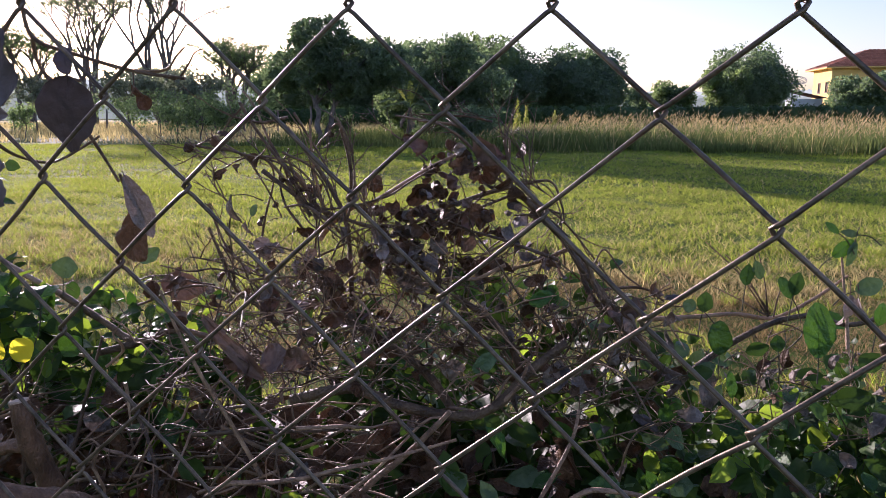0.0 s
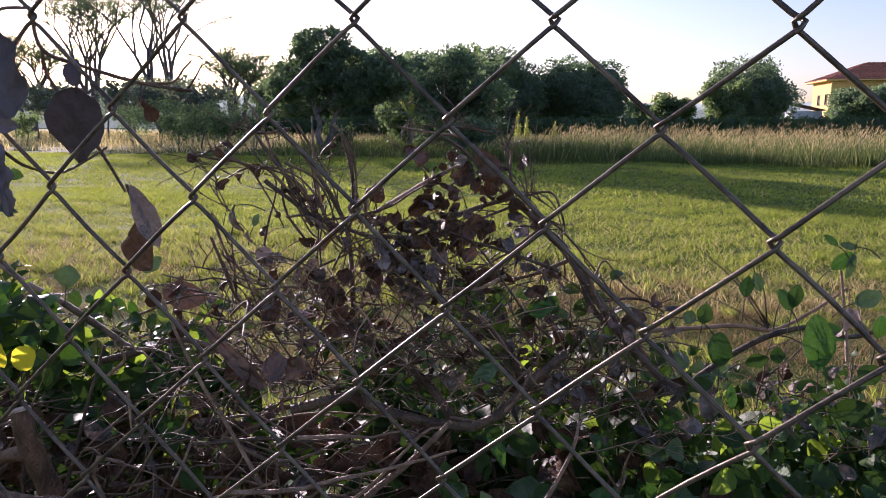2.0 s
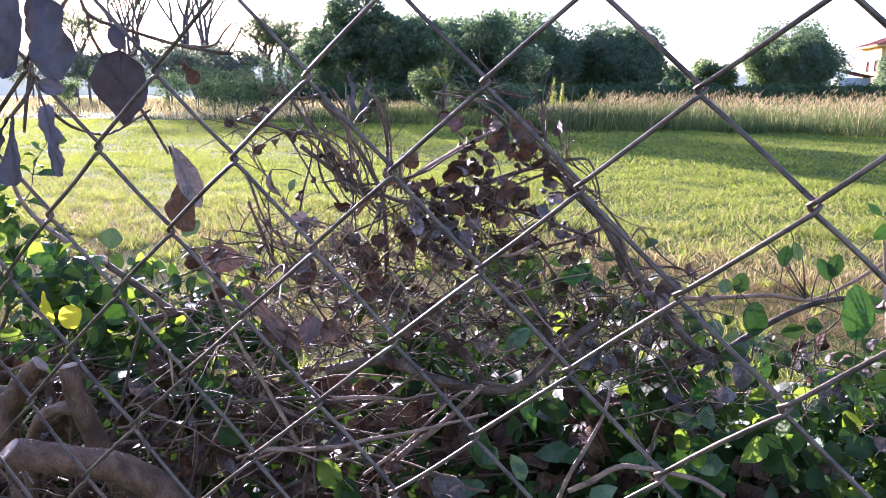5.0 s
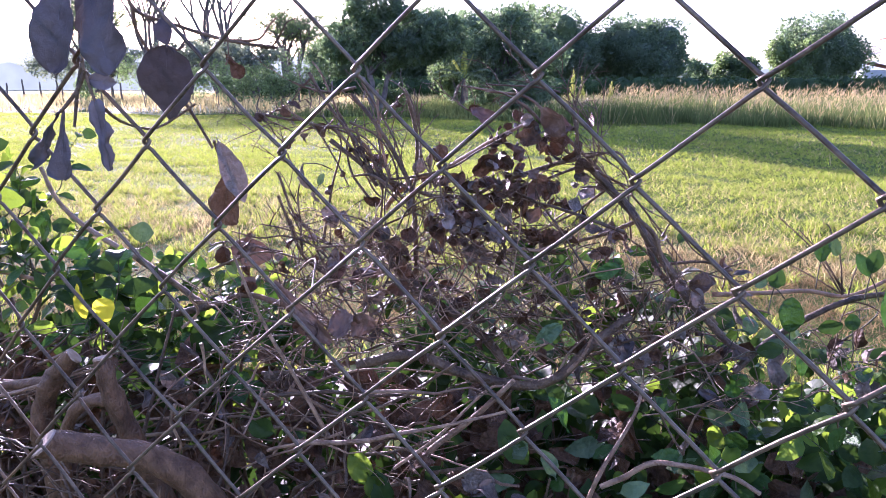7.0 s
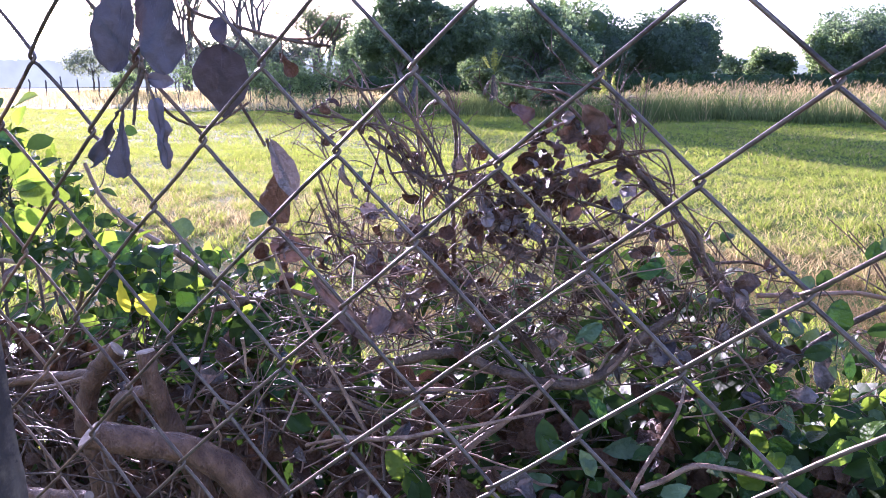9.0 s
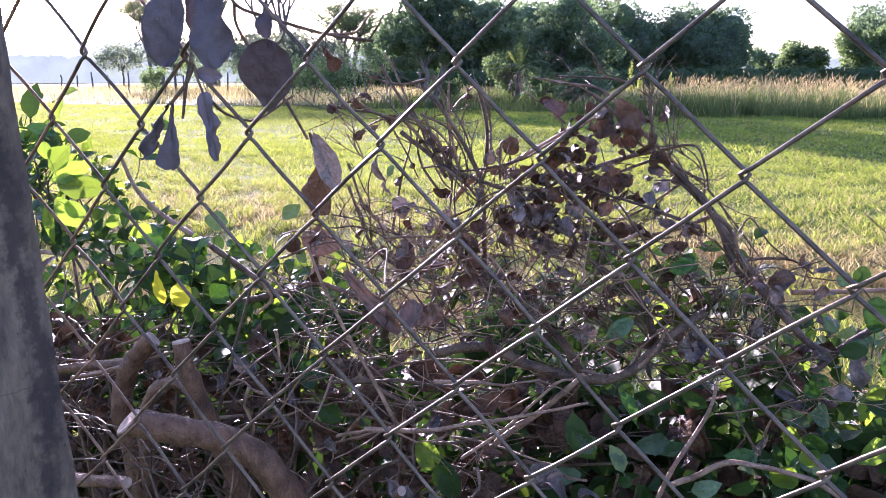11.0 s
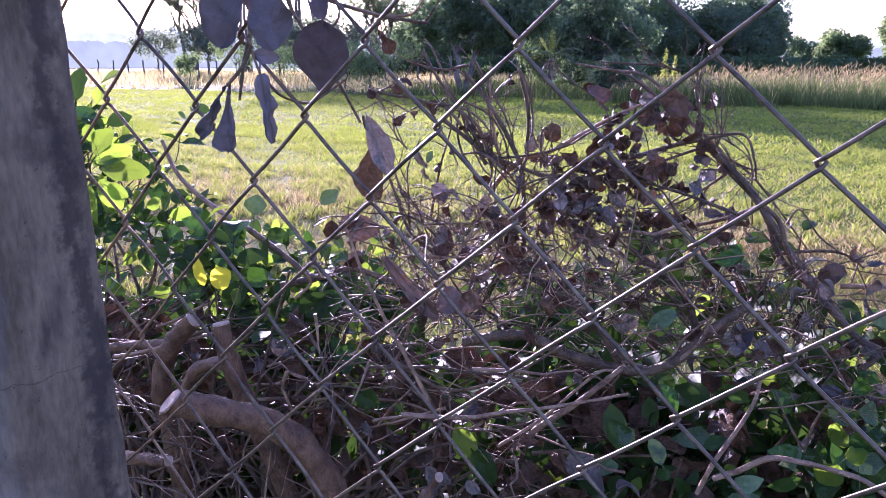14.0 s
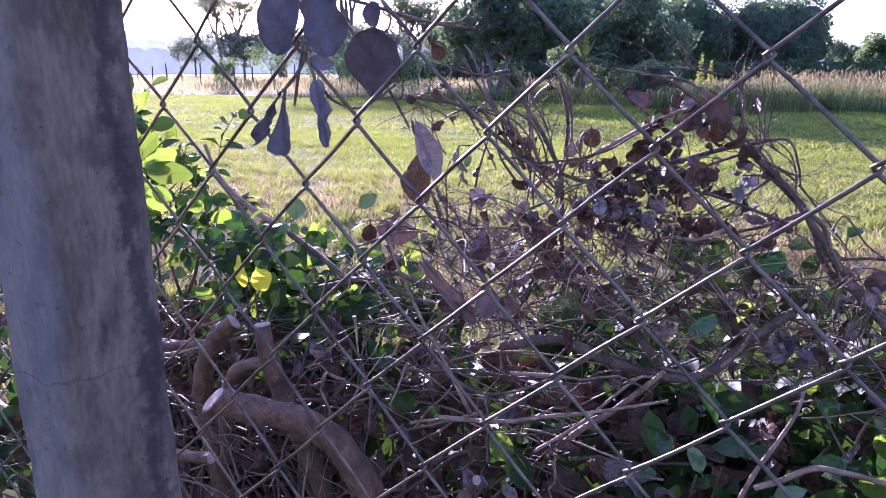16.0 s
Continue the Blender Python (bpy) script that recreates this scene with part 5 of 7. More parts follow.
single_leaf(left, (-0.834, 0.580, 0.758), (-0.776, 0.580, 0.805), OVAL, GREEN_LEAF)
single_leaf(left, (-0.634, 0.550, 0.778), (-0.568, 0.550, 0.823), OVAL, GREEN_LEAF)
single_leaf(left, (-0.639, 0.480, 0.761), (-0.607, 0.480, 0.732), OVAL, GREY_LEAF)
single_leaf(left, (-0.746, 0.600, 0.809), (-0.763, 0.600, 0.845), OVAL, GREEN_LEAF)
single_leaf(left, (-0.808, 0.600, 0.866), (-0.813, 0.600, 0.925), OVAL, GREEN_LEAF)
single_leaf(low, (-0.458, 0.450, 0.722), (-0.419, 0.450, 0.703), ROUND, GREEN_LEAF)

# ---- dead climbing branches, arched over the hedge
dead = thing("dead_branches", "arched tangle of dead brown branches with withered leaves", "dead branches", at=(0.1, 0.62, 0))
lines = []


def dead_branch(pts, r0, r1, mat):
    """One arched dead branch."""
    lines.append(branch(dead, pts, r0, r1, mat))


dead_branch([(0.172, 0.600, 0.888), (0.114, 0.610, 0.952), (0.070, 0.620, 1.010), (0.043, 0.620, 1.040), (0.007, 0.620, 1.086), (-0.045, 0.640, 1.130), (-0.098, 0.660, 1.178), (-0.155, 0.680, 1.188), (-0.214, 0.700, 1.197)], 0.0042, 0.0016, BARK)
dead_branch([(-0.017, 0.612, 1.102), (-0.060, 0.600, 1.090), (-0.133, 0.600, 1.061), (-0.192, 0.600, 1.026), (-0.236, 0.600, 1.008)], 0.0035, 0.002, BARK)
dead_branch([(0.063, 0.610, 1.020), (0.004, 0.600, 0.995), (-0.060, 0.600, 0.984), (-0.150, 0.600, 0.987)], 0.003, 0.0015, BARK)
dead_branch([(-0.279, 0.580, 1.051), (-0.318, 0.590, 1.069), (-0.356, 0.600, 1.065)], 0.003, 0.0015, BARK)
dead_branch([(-0.305, 0.600, 1.048), (-0.331, 0.610, 1.105), (-0.373, 0.620, 1.137), (-0.414, 0.630, 1.212), (-0.436, 0.640, 1.234)], 0.003, 0.0012, BARK)
dead_branch([(-0.314, 0.600, 1.052), (-0.346, 0.600, 1.097), (-0.387, 0.610, 1.133), (-0.431, 0.620, 1.140), (-0.486, 0.630, 1.161), (-0.529, 0.630, 1.147)], 0.003, 0.001, BARK)
dead_branch([(-0.256, 0.600, 1.051), (-0.245, 0.600, 1.092), (-0.249, 0.610, 1.136), (-0.259, 0.610, 1.172), (-0.276, 0.620, 1.195)], 0.0022, 0.001, BARK)
dead_branch([(-0.315, 0.600, 0.970), (-0.305, 0.600, 1.040), (-0.310, 0.600, 1.123), (-0.329, 0.610, 1.167)], 0.002, 0.001, BARK)
dead_branch([(-0.791, 0.620, 0.898), (-0.710, 0.620, 0.855), (-0.649, 0.620, 0.827), (-0.581, 0.630, 0.849), (-0.513, 0.630, 0.840), (-0.422, 0.620, 0.824)], 0.0062, 0.005, BARK)
dead_branch([(-0.993, 0.620, 1.054), (-0.961, 0.620, 0.992), (-0.893, 0.620, 0.943), (-0.791, 0.620, 0.898)], 0.0035, 0.0055, PALE_BARK)
dead_branch([(-0.711, 0.600, 0.808), (-0.649, 0.620, 0.825)], 0.006, 0.007, BARK)
dead_branch([(-0.285, 0.460, 0.827), (-0.206, 0.470, 0.847), (-0.146, 0.480, 0.828), (-0.065, 0.490, 0.815), (-0.016, 0.500, 0.832), (0.021, 0.520, 0.872), (0.065, 0.550, 0.906)], 0.0075, 0.006, BARK)
dead_branch([(-0.079, 0.540, 0.793), (-0.127, 0.550, 0.849), (-0.201, 0.570, 0.885), (-0.257, 0.580, 0.910), (-0.302, 0.580, 0.967)], 0.007, 0.004, BARK)
dead_branch([(-0.217, 0.420, 0.705), (-0.160, 0.430, 0.755), (-0.102, 0.450, 0.818), (-0.080, 0.460, 0.826)], 0.0024, 0.0015, PALE_BARK)
dead_branch([(-0.394, 0.460, 0.777), (-0.312, 0.460, 0.749), (-0.227, 0.460, 0.784), (-0.146, 0.470, 0.844)], 0.003, 0.002, BARK)
dead_branch([(-0.078, 0.500, 0.822), (-0.028, 0.500, 0.824), (-0.005, 0.510, 0.863), (0.024, 0.520, 0.894)], 0.0024, 0.0012, PALE_BARK)
dead_branch([(0.138, 0.600, 0.922), (0.094, 0.600, 0.956), (0.060, 0.610, 1.028), (-0.002, 0.610, 1.085)], 0.0045, 0.003, BARK)
dead_branch([(0.055, 0.620, 0.994), (0.050, 0.620, 1.033), (0.042, 0.620, 1.079), (-0.001, 0.620, 1.109)], 0.0014, 0.0007, BARK)
dead_branch([(-0.001, 0.620, 1.078), (0.005, 0.620, 1.109), (0.003, 0.620, 1.141)], 0.0013, 0.0008, BARK)
dead_branch([(-0.257, 0.620, 1.087), (-0.257, 0.620, 1.137), (-0.274, 0.630, 1.175)], 0.0016, 0.0009, BARK)
dead_branch([(0.05, 0.43, 0.726), (0.074, 0.43, 0.742), (0.105, 0.43, 0.767), (0.136, 0.43, 0.771), (0.167, 0.43, 0.77), (0.197, 0.43, 0.766), (0.224, 0.43, 0.752)], 0.0036, 0.0027, PALE_BARK)
dead_branch([(0.033, 0.44, 0.695), (0.049, 0.44, 0.743), (0.067, 0.46, 0.775), (0.083, 0.48, 0.809), (0.088, 0.5, 0.836)], 0.0033, 0.0019, PALE_BARK)
dead_branch([(0.139, 0.45, 0.777), (0.12, 0.45, 0.806), (0.103, 0.45, 0.841)], 0.0017, 0.0009, BARK)
dead_branch([(0.14, 0.45, 0.774), (0.146, 0.45, 0.812), (0.158, 0.45, 0.838), (0.181, 0.45, 0.852)], 0.0017, 0.0008, BARK)
dead_branch([(0.209, 0.55, 0.872), (0.188, 0.56, 0.878), (0.164, 0.57, 0.898), (0.128, 0.58, 0.932), (0.103, 0.6, 0.962)], 0.0047, 0.0042, BARK)
dead_branch([(0.006, 0.57, 0.842), (-0.003, 0.57, 0.873), (-0.018, 0.57, 0.904), (-0.044, 0.57, 0.927), (-0.087, 0.57, 0.954)], 0.0062, 0.0042, BARK)
dead_branch([(-0.204, 0.45, 0.69), (-0.167, 0.45, 0.733), (-0.121, 0.45, 0.776), (-0.083, 0.45, 0.818), (-0.065, 0.45, 0.839)], 0.0047, 0.0033, PALE_BARK)
dead_branch([(-0.04, 0.5, 0.813), (-0.012, 0.5, 0.833), (0.013, 0.5, 0.864), (0.025, 0.5, 0.896)], 0.0040, 0.0014, PALE_BARK)
dead_branch([(-0.016, 0.59, 1.103), (0.009, 0.59, 1.082), (0.038, 0.59, 1.055), (0.064, 0.59, 1.021), (0.085, 0.59, 0.989), (0.115, 0.59, 0.951)], 0.0037, 0.0044, BARK)
dead_branch([(-0.017, 0.6, 1.102), (-0.021, 0.6, 1.133), (-0.027, 0.6, 1.161), (-0.027, 0.6, 1.169)], 0.0029, 0.0020, BARK)
dead_branch([(0.051, 0.59, 1.036), (0.03, 0.59, 1.055), (0.014, 0.59, 1.066), (-0.013, 0.59, 1.065)], 0.0020, 0.0012, BARK)
dead_branch([(0.063, 0.58, 1.03), (0.087, 0.58, 1.008), (0.098, 0.58, 0.976), (0.115, 0.58, 0.954)], 0.0032, 0.0032, BARK)
dead_branch([(-0.01, 0.6, 1.109), (0.017, 0.6, 1.11), (0.038, 0.6, 1.095), (0.049, 0.6, 1.067), (0.049, 0.6, 1.051)], 0.0010, 0.0008, BARK)
dead_branch([(0.007, 0.6, 1.069), (0.003, 0.6, 1.109), (-0.003, 0.6, 1.145)], 0.0012, 0.0008, BARK)
dead_branch([(0.084, 0.62, 0.957), (0.135, 0.62, 0.967), (0.165, 0.62, 0.966), (0.188, 0.62, 0.951)], 0.0025, 0.0012, BARK)
dead_branch([(-0.016, 0.55, 1.005), (-0.054, 0.55, 0.985), (-0.087, 0.55, 0.984), (-0.129, 0.55, 0.973)], 0.0028, 0.0017, PALE_BARK)
dead_branch([(0.05, 0.58, 1.009), (0.019, 0.58, 1.019), (-0.022, 0.58, 1.032), (-0.063, 0.58, 1.042), (-0.084, 0.58, 1.045)], 0.0028, 0.0013, BARK)
dead_branch([(0.095, 0.62, 0.999), (0.108, 0.62, 1.018), (0.133, 0.62, 0.987), (0.157, 0.62, 0.969)], 0.0014, 0.0010, BARK)
dead_branch([(-0.31, 0.62, 1.014), (-0.292, 0.62, 1.037), (-0.262, 0.62, 1.062), (-0.226, 0.62, 1.073), (-0.192, 0.62, 1.092), (-0.169, 0.62, 1.106), (-0.141, 0.62, 1.123), (-0.096, 0.62, 1.145)], 0.0045, 0.0022, PALE_BARK)
dead_branch([(-0.388, 0.6, 1.118), (-0.35, 0.6, 1.092), (-0.312, 0.6, 1.067), (-0.27, 0.6, 1.054), (-0.229, 0.6, 1.042), (-0.19, 0.6, 1.042)], 0.0035, 0.0028, BARK)
dead_branch([(-0.252, 0.6, 0.923), (-0.254, 0.6, 1.004), (-0.26, 0.6, 1.052), (-0.281, 0.6, 1.095), (-0.302, 0.6, 1.127), (-0.323, 0.6, 1.155), (-0.352, 0.6, 1.186)], 0.0040, 0.0029, BARK)
dead_branch([(-0.314, 0.61, 1.193), (-0.314, 0.61, 1.16), (-0.31, 0.61, 1.117), (-0.298, 0.61, 1.069), (-0.284, 0.61, 1.047)], 0.0017, 0.0022, PALE_BARK)
dead_branch([(-0.26, 0.62, 1.067), (-0.258, 0.62, 1.123), (-0.269, 0.62, 1.17), (-0.277, 0.62, 1.186), (-0.297, 0.62, 1.165)], 0.0022, 0.0012, BARK)
dead_branch([(-0.42, 0.6, 1.217), (-0.396, 0.6, 1.179), (-0.366, 0.6, 1.14), (-0.344, 0.6, 1.112), (-0.32, 0.6, 1.059)], 0.0025, 0.0020, BARK)
dead_branch([(-0.344, 0.6, 1.195), (-0.387, 0.6, 1.188), (-0.426, 0.6, 1.195), (-0.449, 0.6, 1.203)], 0.0024, 0.0015, BARK)
dead_branch([(-0.414, 0.6, 1.212), (-0.437, 0.6, 1.191), (-0.455, 0.6, 1.169)], 0.0015, 0.0010, BARK)
dead_branch([(-0.445, 0.6, 1.126), (-0.48, 0.6, 1.141), (-0.512, 0.6, 1.15)], 0.0013, 0.0008, BARK)
dead_branch([(-0.447, 0.6, 1.068), (-0.467, 0.6, 1.088), (-0.472, 0.6, 1.113)], 0.0015, 0.0010, BARK)
dead_branch([(-0.472, 0.58, 1.033), (-0.455, 0.58, 0.992), (-0.433, 0.58, 0.941), (-0.393, 0.58, 0.913), (-0.364, 0.58, 0.889)], 0.0023, 0.0033, BARK)
dead_branch([(-0.428, 0.57, 0.944), (-0.429, 0.57, 0.996), (-0.431, 0.57, 1.037), (-0.424, 0.57, 1.062)], 0.0018, 0.0010, BARK)
dead_branch([(-0.504, 0.58, 0.986), (-0.462, 0.58, 0.981), (-0.415, 0.58, 0.969), (-0.369, 0.58, 0.957)], 0.0013, 0.0010, BARK)
dead_branch([(-0.056, 0.66, 1.188), (-0.089, 0.66, 1.195), (-0.126, 0.66, 1.197), (-0.164, 0.66, 1.199)], 0.0020, 0.0012, BARK)
dead_branch([(-0.077, 0.66, 1.143), (-0.115, 0.66, 1.174), (-0.139, 0.66, 1.186), (-0.158, 0.66, 1.188)], 0.0019, 0.0012, BARK)
dead_branch([(-0.146, 0.64, 1.133), (-0.171, 0.64, 1.154), (-0.201, 0.64, 1.172)], 0.0019, 0.0009, BARK)


def thin_dead_branch(pts):
    """One thin dead branch."""
    lines.append(branch(dead, pts, 0.0022, 0.001, BARK, "branch"))


thin_dead_branch([(-0.407, 0.600, 0.963), (-0.395, 0.610, 1.042), (-0.381, 0.620, 1.111), (-0.402, 0.620, 1.141)])
thin_dead_branch([(-0.264, 0.600, 1.025), (-0.318, 0.610, 1.080), (-0.364, 0.620, 1.125), (-0.432, 0.630, 1.134), (-0.473, 0.630, 1.117)])
thin_dead_branch([(-0.328, 0.600, 1.034), (-0.355, 0.600, 1.071), (-0.366, 0.610, 1.113), (-0.349, 0.610, 1.150)])
thin_dead_branch([(-0.233, 0.610, 1.051), (-0.233, 0.610, 1.100), (-0.223, 0.610, 1.107), (-0.216, 0.610, 1.076)])
thin_dead_branch([(-0.015, 0.610, 1.096), (-0.050, 0.620, 1.120), (-0.092, 0.630, 1.165), (-0.135, 0.640, 1.187), (-0.162, 0.650, 1.189)])
thin_dead_branch([(-0.025, 0.610, 1.107), (-0.022, 0.610, 1.159), (-0.028, 0.610, 1.169)])
thin_dead_branch([(-0.010, 0.610, 1.103), (0.033, 0.610, 1.110), (0.049, 0.610, 1.079), (0.054, 0.610, 1.054)])
thin_dead_branch([(-0.014, 0.610, 1.092), (-0.074, 0.600, 1.068), (-0.142, 0.590, 1.046), (-0.197, 0.580, 1.048)])
thin_dead_branch([(0.022, 0.610, 1.063), (-0.027, 0.600, 1.024), (-0.085, 0.590, 0.998), (-0.163, 0.580, 1.002)])
thin_dead_branch([(0.006, 0.610, 1.085), (0.042, 0.630, 1.061), (0.081, 0.640, 1.016), (0.128, 0.640, 0.957)])
thin_dead_branch([(-0.483, 0.600, 1.066), (-0.446, 0.600, 0.987), (-0.339, 0.580, 0.946), (-0.240, 0.560, 0.943)])
thin_dead_branch([(-0.452, 0.600, 1.151), (-0.410, 0.600, 1.140), (-0.355, 0.600, 1.134), (-0.316, 0.600, 1.109), (-0.295, 0.600, 1.068), (-0.288, 0.600, 1.039)])
thin_dead_branch([(-0.378, 0.610, 1.157), (-0.361, 0.610, 1.128), (-0.345, 0.610, 1.086), (-0.319, 0.600, 1.046), (-0.297, 0.600, 1.030)])
thin_dead_branch([(-0.355, 0.600, 1.145), (-0.311, 0.600, 1.125), (-0.286, 0.600, 1.089), (-0.277, 0.600, 1.048)])
thin_dead_branch([(-0.344, 0.620, 1.202), (-0.323, 0.620, 1.169), (-0.289, 0.610, 1.121), (-0.267, 0.600, 1.071)])
thin_dead_branch([(-0.521, 0.610, 1.156), (-0.473, 0.610, 1.148), (-0.425, 0.610, 1.140), (-0.385, 0.600, 1.095), (-0.360, 0.600, 1.049)])
thin_dead_branch([(-0.273, 0.620, 1.189), (-0.261, 0.620, 1.153), (-0.256, 0.620, 1.120), (-0.250, 0.610, 1.090)])
thin_dead_branch([(-0.318, 0.600, 1.063), (-0.269, 0.600, 1.066), (-0.199, 0.600, 1.083), (-0.157, 0.600, 1.108), (-0.113, 0.600, 1.132)])
thin_dead_branch([(-0.346, 0.600, 1.137), (-0.332, 0.600, 1.096), (-0.309, 0.600, 1.059), (-0.266, 0.590, 1.025), (-0.232, 0.590, 1.010)])
thin_dead_branch([(-0.625, 0.600, 0.897), (-0.498, 0.580, 0.942), (-0.368, 0.560, 0.931), (-0.275, 0.560, 0.965)])
rng = random.Random(5)
loose = Loose()
# side twigs off the dead branches
tips = []
high = [l for l in lines if max(p.z for p in l) > 0.93]
for k in range(150):
    ln = rng.choice(high)
    i = rng.randrange(2, len(ln) - 1)
    d = (ln[i] - ln[i - 1]).normalized() + rand_dir(rng) * 0.7 + Vector((0, 0, rng.uniform(-0.1, 0.5)))
    twig_spray(loose, ln[i], d, rng.uniform(0.03, 0.09), 0.0011, BARK, rng, 1, tips)
# dense knot of crossing dead twigs
for k in range(125):
    a = Vector((rng.uniform(-0.52, 0.12), rng.uniform(0.5, 0.66), rng.uniform(0.83, 0.98)))
    a.z -= 0.07 * abs(a.x + 0.15) / 0.35
    d = Vector((rng.gauss(0.15, 0.7), rng.gauss(0, 0.25), rng.gauss(0.45, 0.5)))
    twig_spray(loose, a, d, rng.uniform(0.06, 0.16), rng.uniform(0.0009, 0.0017), rng.choice((DRY_TWIG, BARK, BARK, PALE_BARK)), rng, 2, tips)
for k in range(45):
    a = Vector((rng.uniform(-0.55, -0.15), rng.uniform(0.36, 0.54), rng.uniform(0.66, 0.88)))
    q = a + Vector((rng.gauss(0.04, 0.12), rng.gauss(0, 0.04), rng.gauss(0.04, 0.06)))
    l2 = wander(a, q, 9, 0.045, rng)
    loose.twig(rng.choice((DRY_TWIG, DRY_TWIG, BARK, PALE_BARK)), l2, rng.choice((0.0009, 0.0012, 0.0016, 0.003)), 0.0006)
    tips.append(l2)
# long thin arching twigs through the whole knot
for k in range(150):
    a = Vector((rng.uniform(-0.5, 0.12), rng.uniform(0.5, 0.65), rng.uniform(0.84, 1.03)))
    a.z -= 0.09 * abs(a.x + 0.18) / 0.35
    d = Vector((rng.choice((-1, 1)) * rng.uniform(0.2, 1), rng.gauss(0, 0.15), rng.gauss(0.5, 0.5)))
    l2 = smooth_line(kinked(a, d, rng.uniform(0.09, 0.26), 4, 0.55, rng), 14)
    if max(p.z for p in l2) > 1.13 - 0.12 * abs(l2[-1].x + 0.18) / 0.3:
        continue
    r = rng.choice((0.0009, 0.0011, 0.0014, 0.0018))
    loose.twig(BARK, l2, r, r * 0.6, 5)
    tips.append(l2)
    for i in (4, 7, 10, 12):
        if rng.random() < 0.5:
            twig_spray(loose, l2[i], rand_dir(rng) + (l2[i + 1] - l2[i]).normalized() * 0.6, rng.uniform(0.015, 0.05), r * 0.65, BARK, rng, 0, tips)
loose.done(dead, "tangle")


def dead_leaves(n, centre, spread, kinds, size, pool, reach):
    """Withered leaves hung on twigs near a place."""
    near = [l for l in pool if (l[-1] - Vector(centre)).length < reach]
    for _ in range(n):
        if near:
            l2 = rng.choice(near)
            p = l2[rng.randrange(3, len(l2))]
        else:
            p = Vector(centre)
        p = p + Vector([rng.gauss(0, s * 0.4) for s in spread])
        along = Vector((rng.gauss(0, 0.6), rng.gauss(0, 0.4), rng.gauss(-0.35, 0.6)))
        put_leaf(dead, rng.choice(kinds), p, along, (rng.gauss(0, 0.7), -0.6, rng.gauss(0.4, 0.6)), size * rng.uniform(0.55, 1.2), roll=rng.uniform(-1, 1), wide=rng.uniform(0.85, 1.35))


every = tips + lines


def leaf_cluster(centre, n, sp, size, reach):
    """Withered leaves round one place in the tangle."""
    pale = centre[0] > 0.05 and centre[2] < 0.96
    core = centre[2] > 1.0 and centre[0] > -0.25
    dead_leaves(round(n * 1.25) if core else max(4, round(n * 0.62)), centre, sp, ["grey"] * 3 + ["dead"] * 2 if pale else ["dead"] * (8 if core else 5) + ["grey"] * 3, size * (0.74 if core else 0.62), every, reach)


leaf_cluster((-0.151, 0.620, 1.066), 34, (0.022, 0.02, 0.028), 0.04, 0.085)
leaf_cluster((-0.065, 0.620, 1.143), 7, (0.02, 0.015, 0.012), 0.042, 0.06)
leaf_cluster((-0.105, 0.620, 1.083), 18, (0.03, 0.03, 0.02), 0.036, 0.09)
leaf_cluster((-0.138, 0.620, 1.098), 8, (0.012, 0.02, 0.02), 0.038, 0.08)
leaf_cluster((-0.183, 0.600, 1.018), 34, (0.05, 0.03, 0.02), 0.035, 0.12)
leaf_cluster((-0.271, 0.600, 0.989), 34, (0.05, 0.03, 0.025), 0.036, 0.12)
leaf_cluster((-0.352, 0.620, 1.034), 18, (0.04, 0.03, 0.02), 0.042, 0.1)
leaf_cluster((-0.367, 0.580, 0.884), 12, (0.05, 0.03, 0.02), 0.045, 0.12)
leaf_cluster((-0.222, 0.580, 0.912), 32, (0.06, 0.04, 0.03), 0.042, 0.13)
leaf_cluster((-0.024, 0.620, 1.054), 10, (0.04, 0.03, 0.015), 0.042, 0.1)
leaf_cluster((0.013, 0.600, 0.923), 8, (0.03, 0.03, 0.02), 0.045, 0.12)
leaf_cluster((0.094, 0.560, 0.871), 20, (0.05, 0.03, 0.015), 0.045, 0.14)
leaf_cluster((0.148, 0.580, 0.939), 9, (0.02, 0.02, 0.012), 0.045, 0.1)
leaf_cluster((-0.448, 0.640, 1.219), 9, (0.015, 0.02, 0.02), 0.035, 0.1)
leaf_cluster((-0.080, 0.520, 0.870), 22, (0.08, 0.04, 0.03), 0.045, 0.2)
leaf_cluster((-0.272, 0.520, 0.942), 22, (0.08, 0.04, 0.03), 0.042, 0.2)
leaf_cluster((-0.151, 0.500, 0.940), 14, (0.08, 0.04, 0.03), 0.042, 0.2)
leaf_cluster((-0.004, 0.520, 0.838), 8, (0.08, 0.04, 0.03), 0.042, 0.2)


def dead_leaf_on_branch(p, along, up, s, kind, label):
    """One withered leaf on the dead branches."""
    put_leaf(dead, kind, p, along, up, s, label)


dead_leaf_on_branch((-0.368, 0.550, 0.910), (0.3, 0, 0.9), (0.5, -1, 0.2), 0.045, "rust", "rust-red dead leaf")
dead_leaf_on_branch((-0.337, 0.550, 0.904), (0.2, 0, 0.9), (-0.5, -1, 0.2), 0.045, "rust", "rust-red dead leaf")
dead_leaf_on_branch((-0.594, 0.600, 0.946), (0, 0, -1), (0.3, -1, 0), 0.045, "dead", "")
dead_leaf_on_branch((-0.566, 0.620, 0.890), (-0.1, 0, 1), (0.5, -1, 0.2), 0.035, "dead", "")
branch(dead, [(-0.467, 0.550, 0.903), (-0.412, 0.540, 0.858), (-0.322, 0.540, 0.832)], 0.003, 0.002)


def withered_leaf(top, tip, sides, mat, label, fold, curl, y_turn):
    """One large withered leaf in the tangle."""
    shaped_leaf(dead, top, tip, sides, mat, label, fold, curl, 0.05, y_turn)


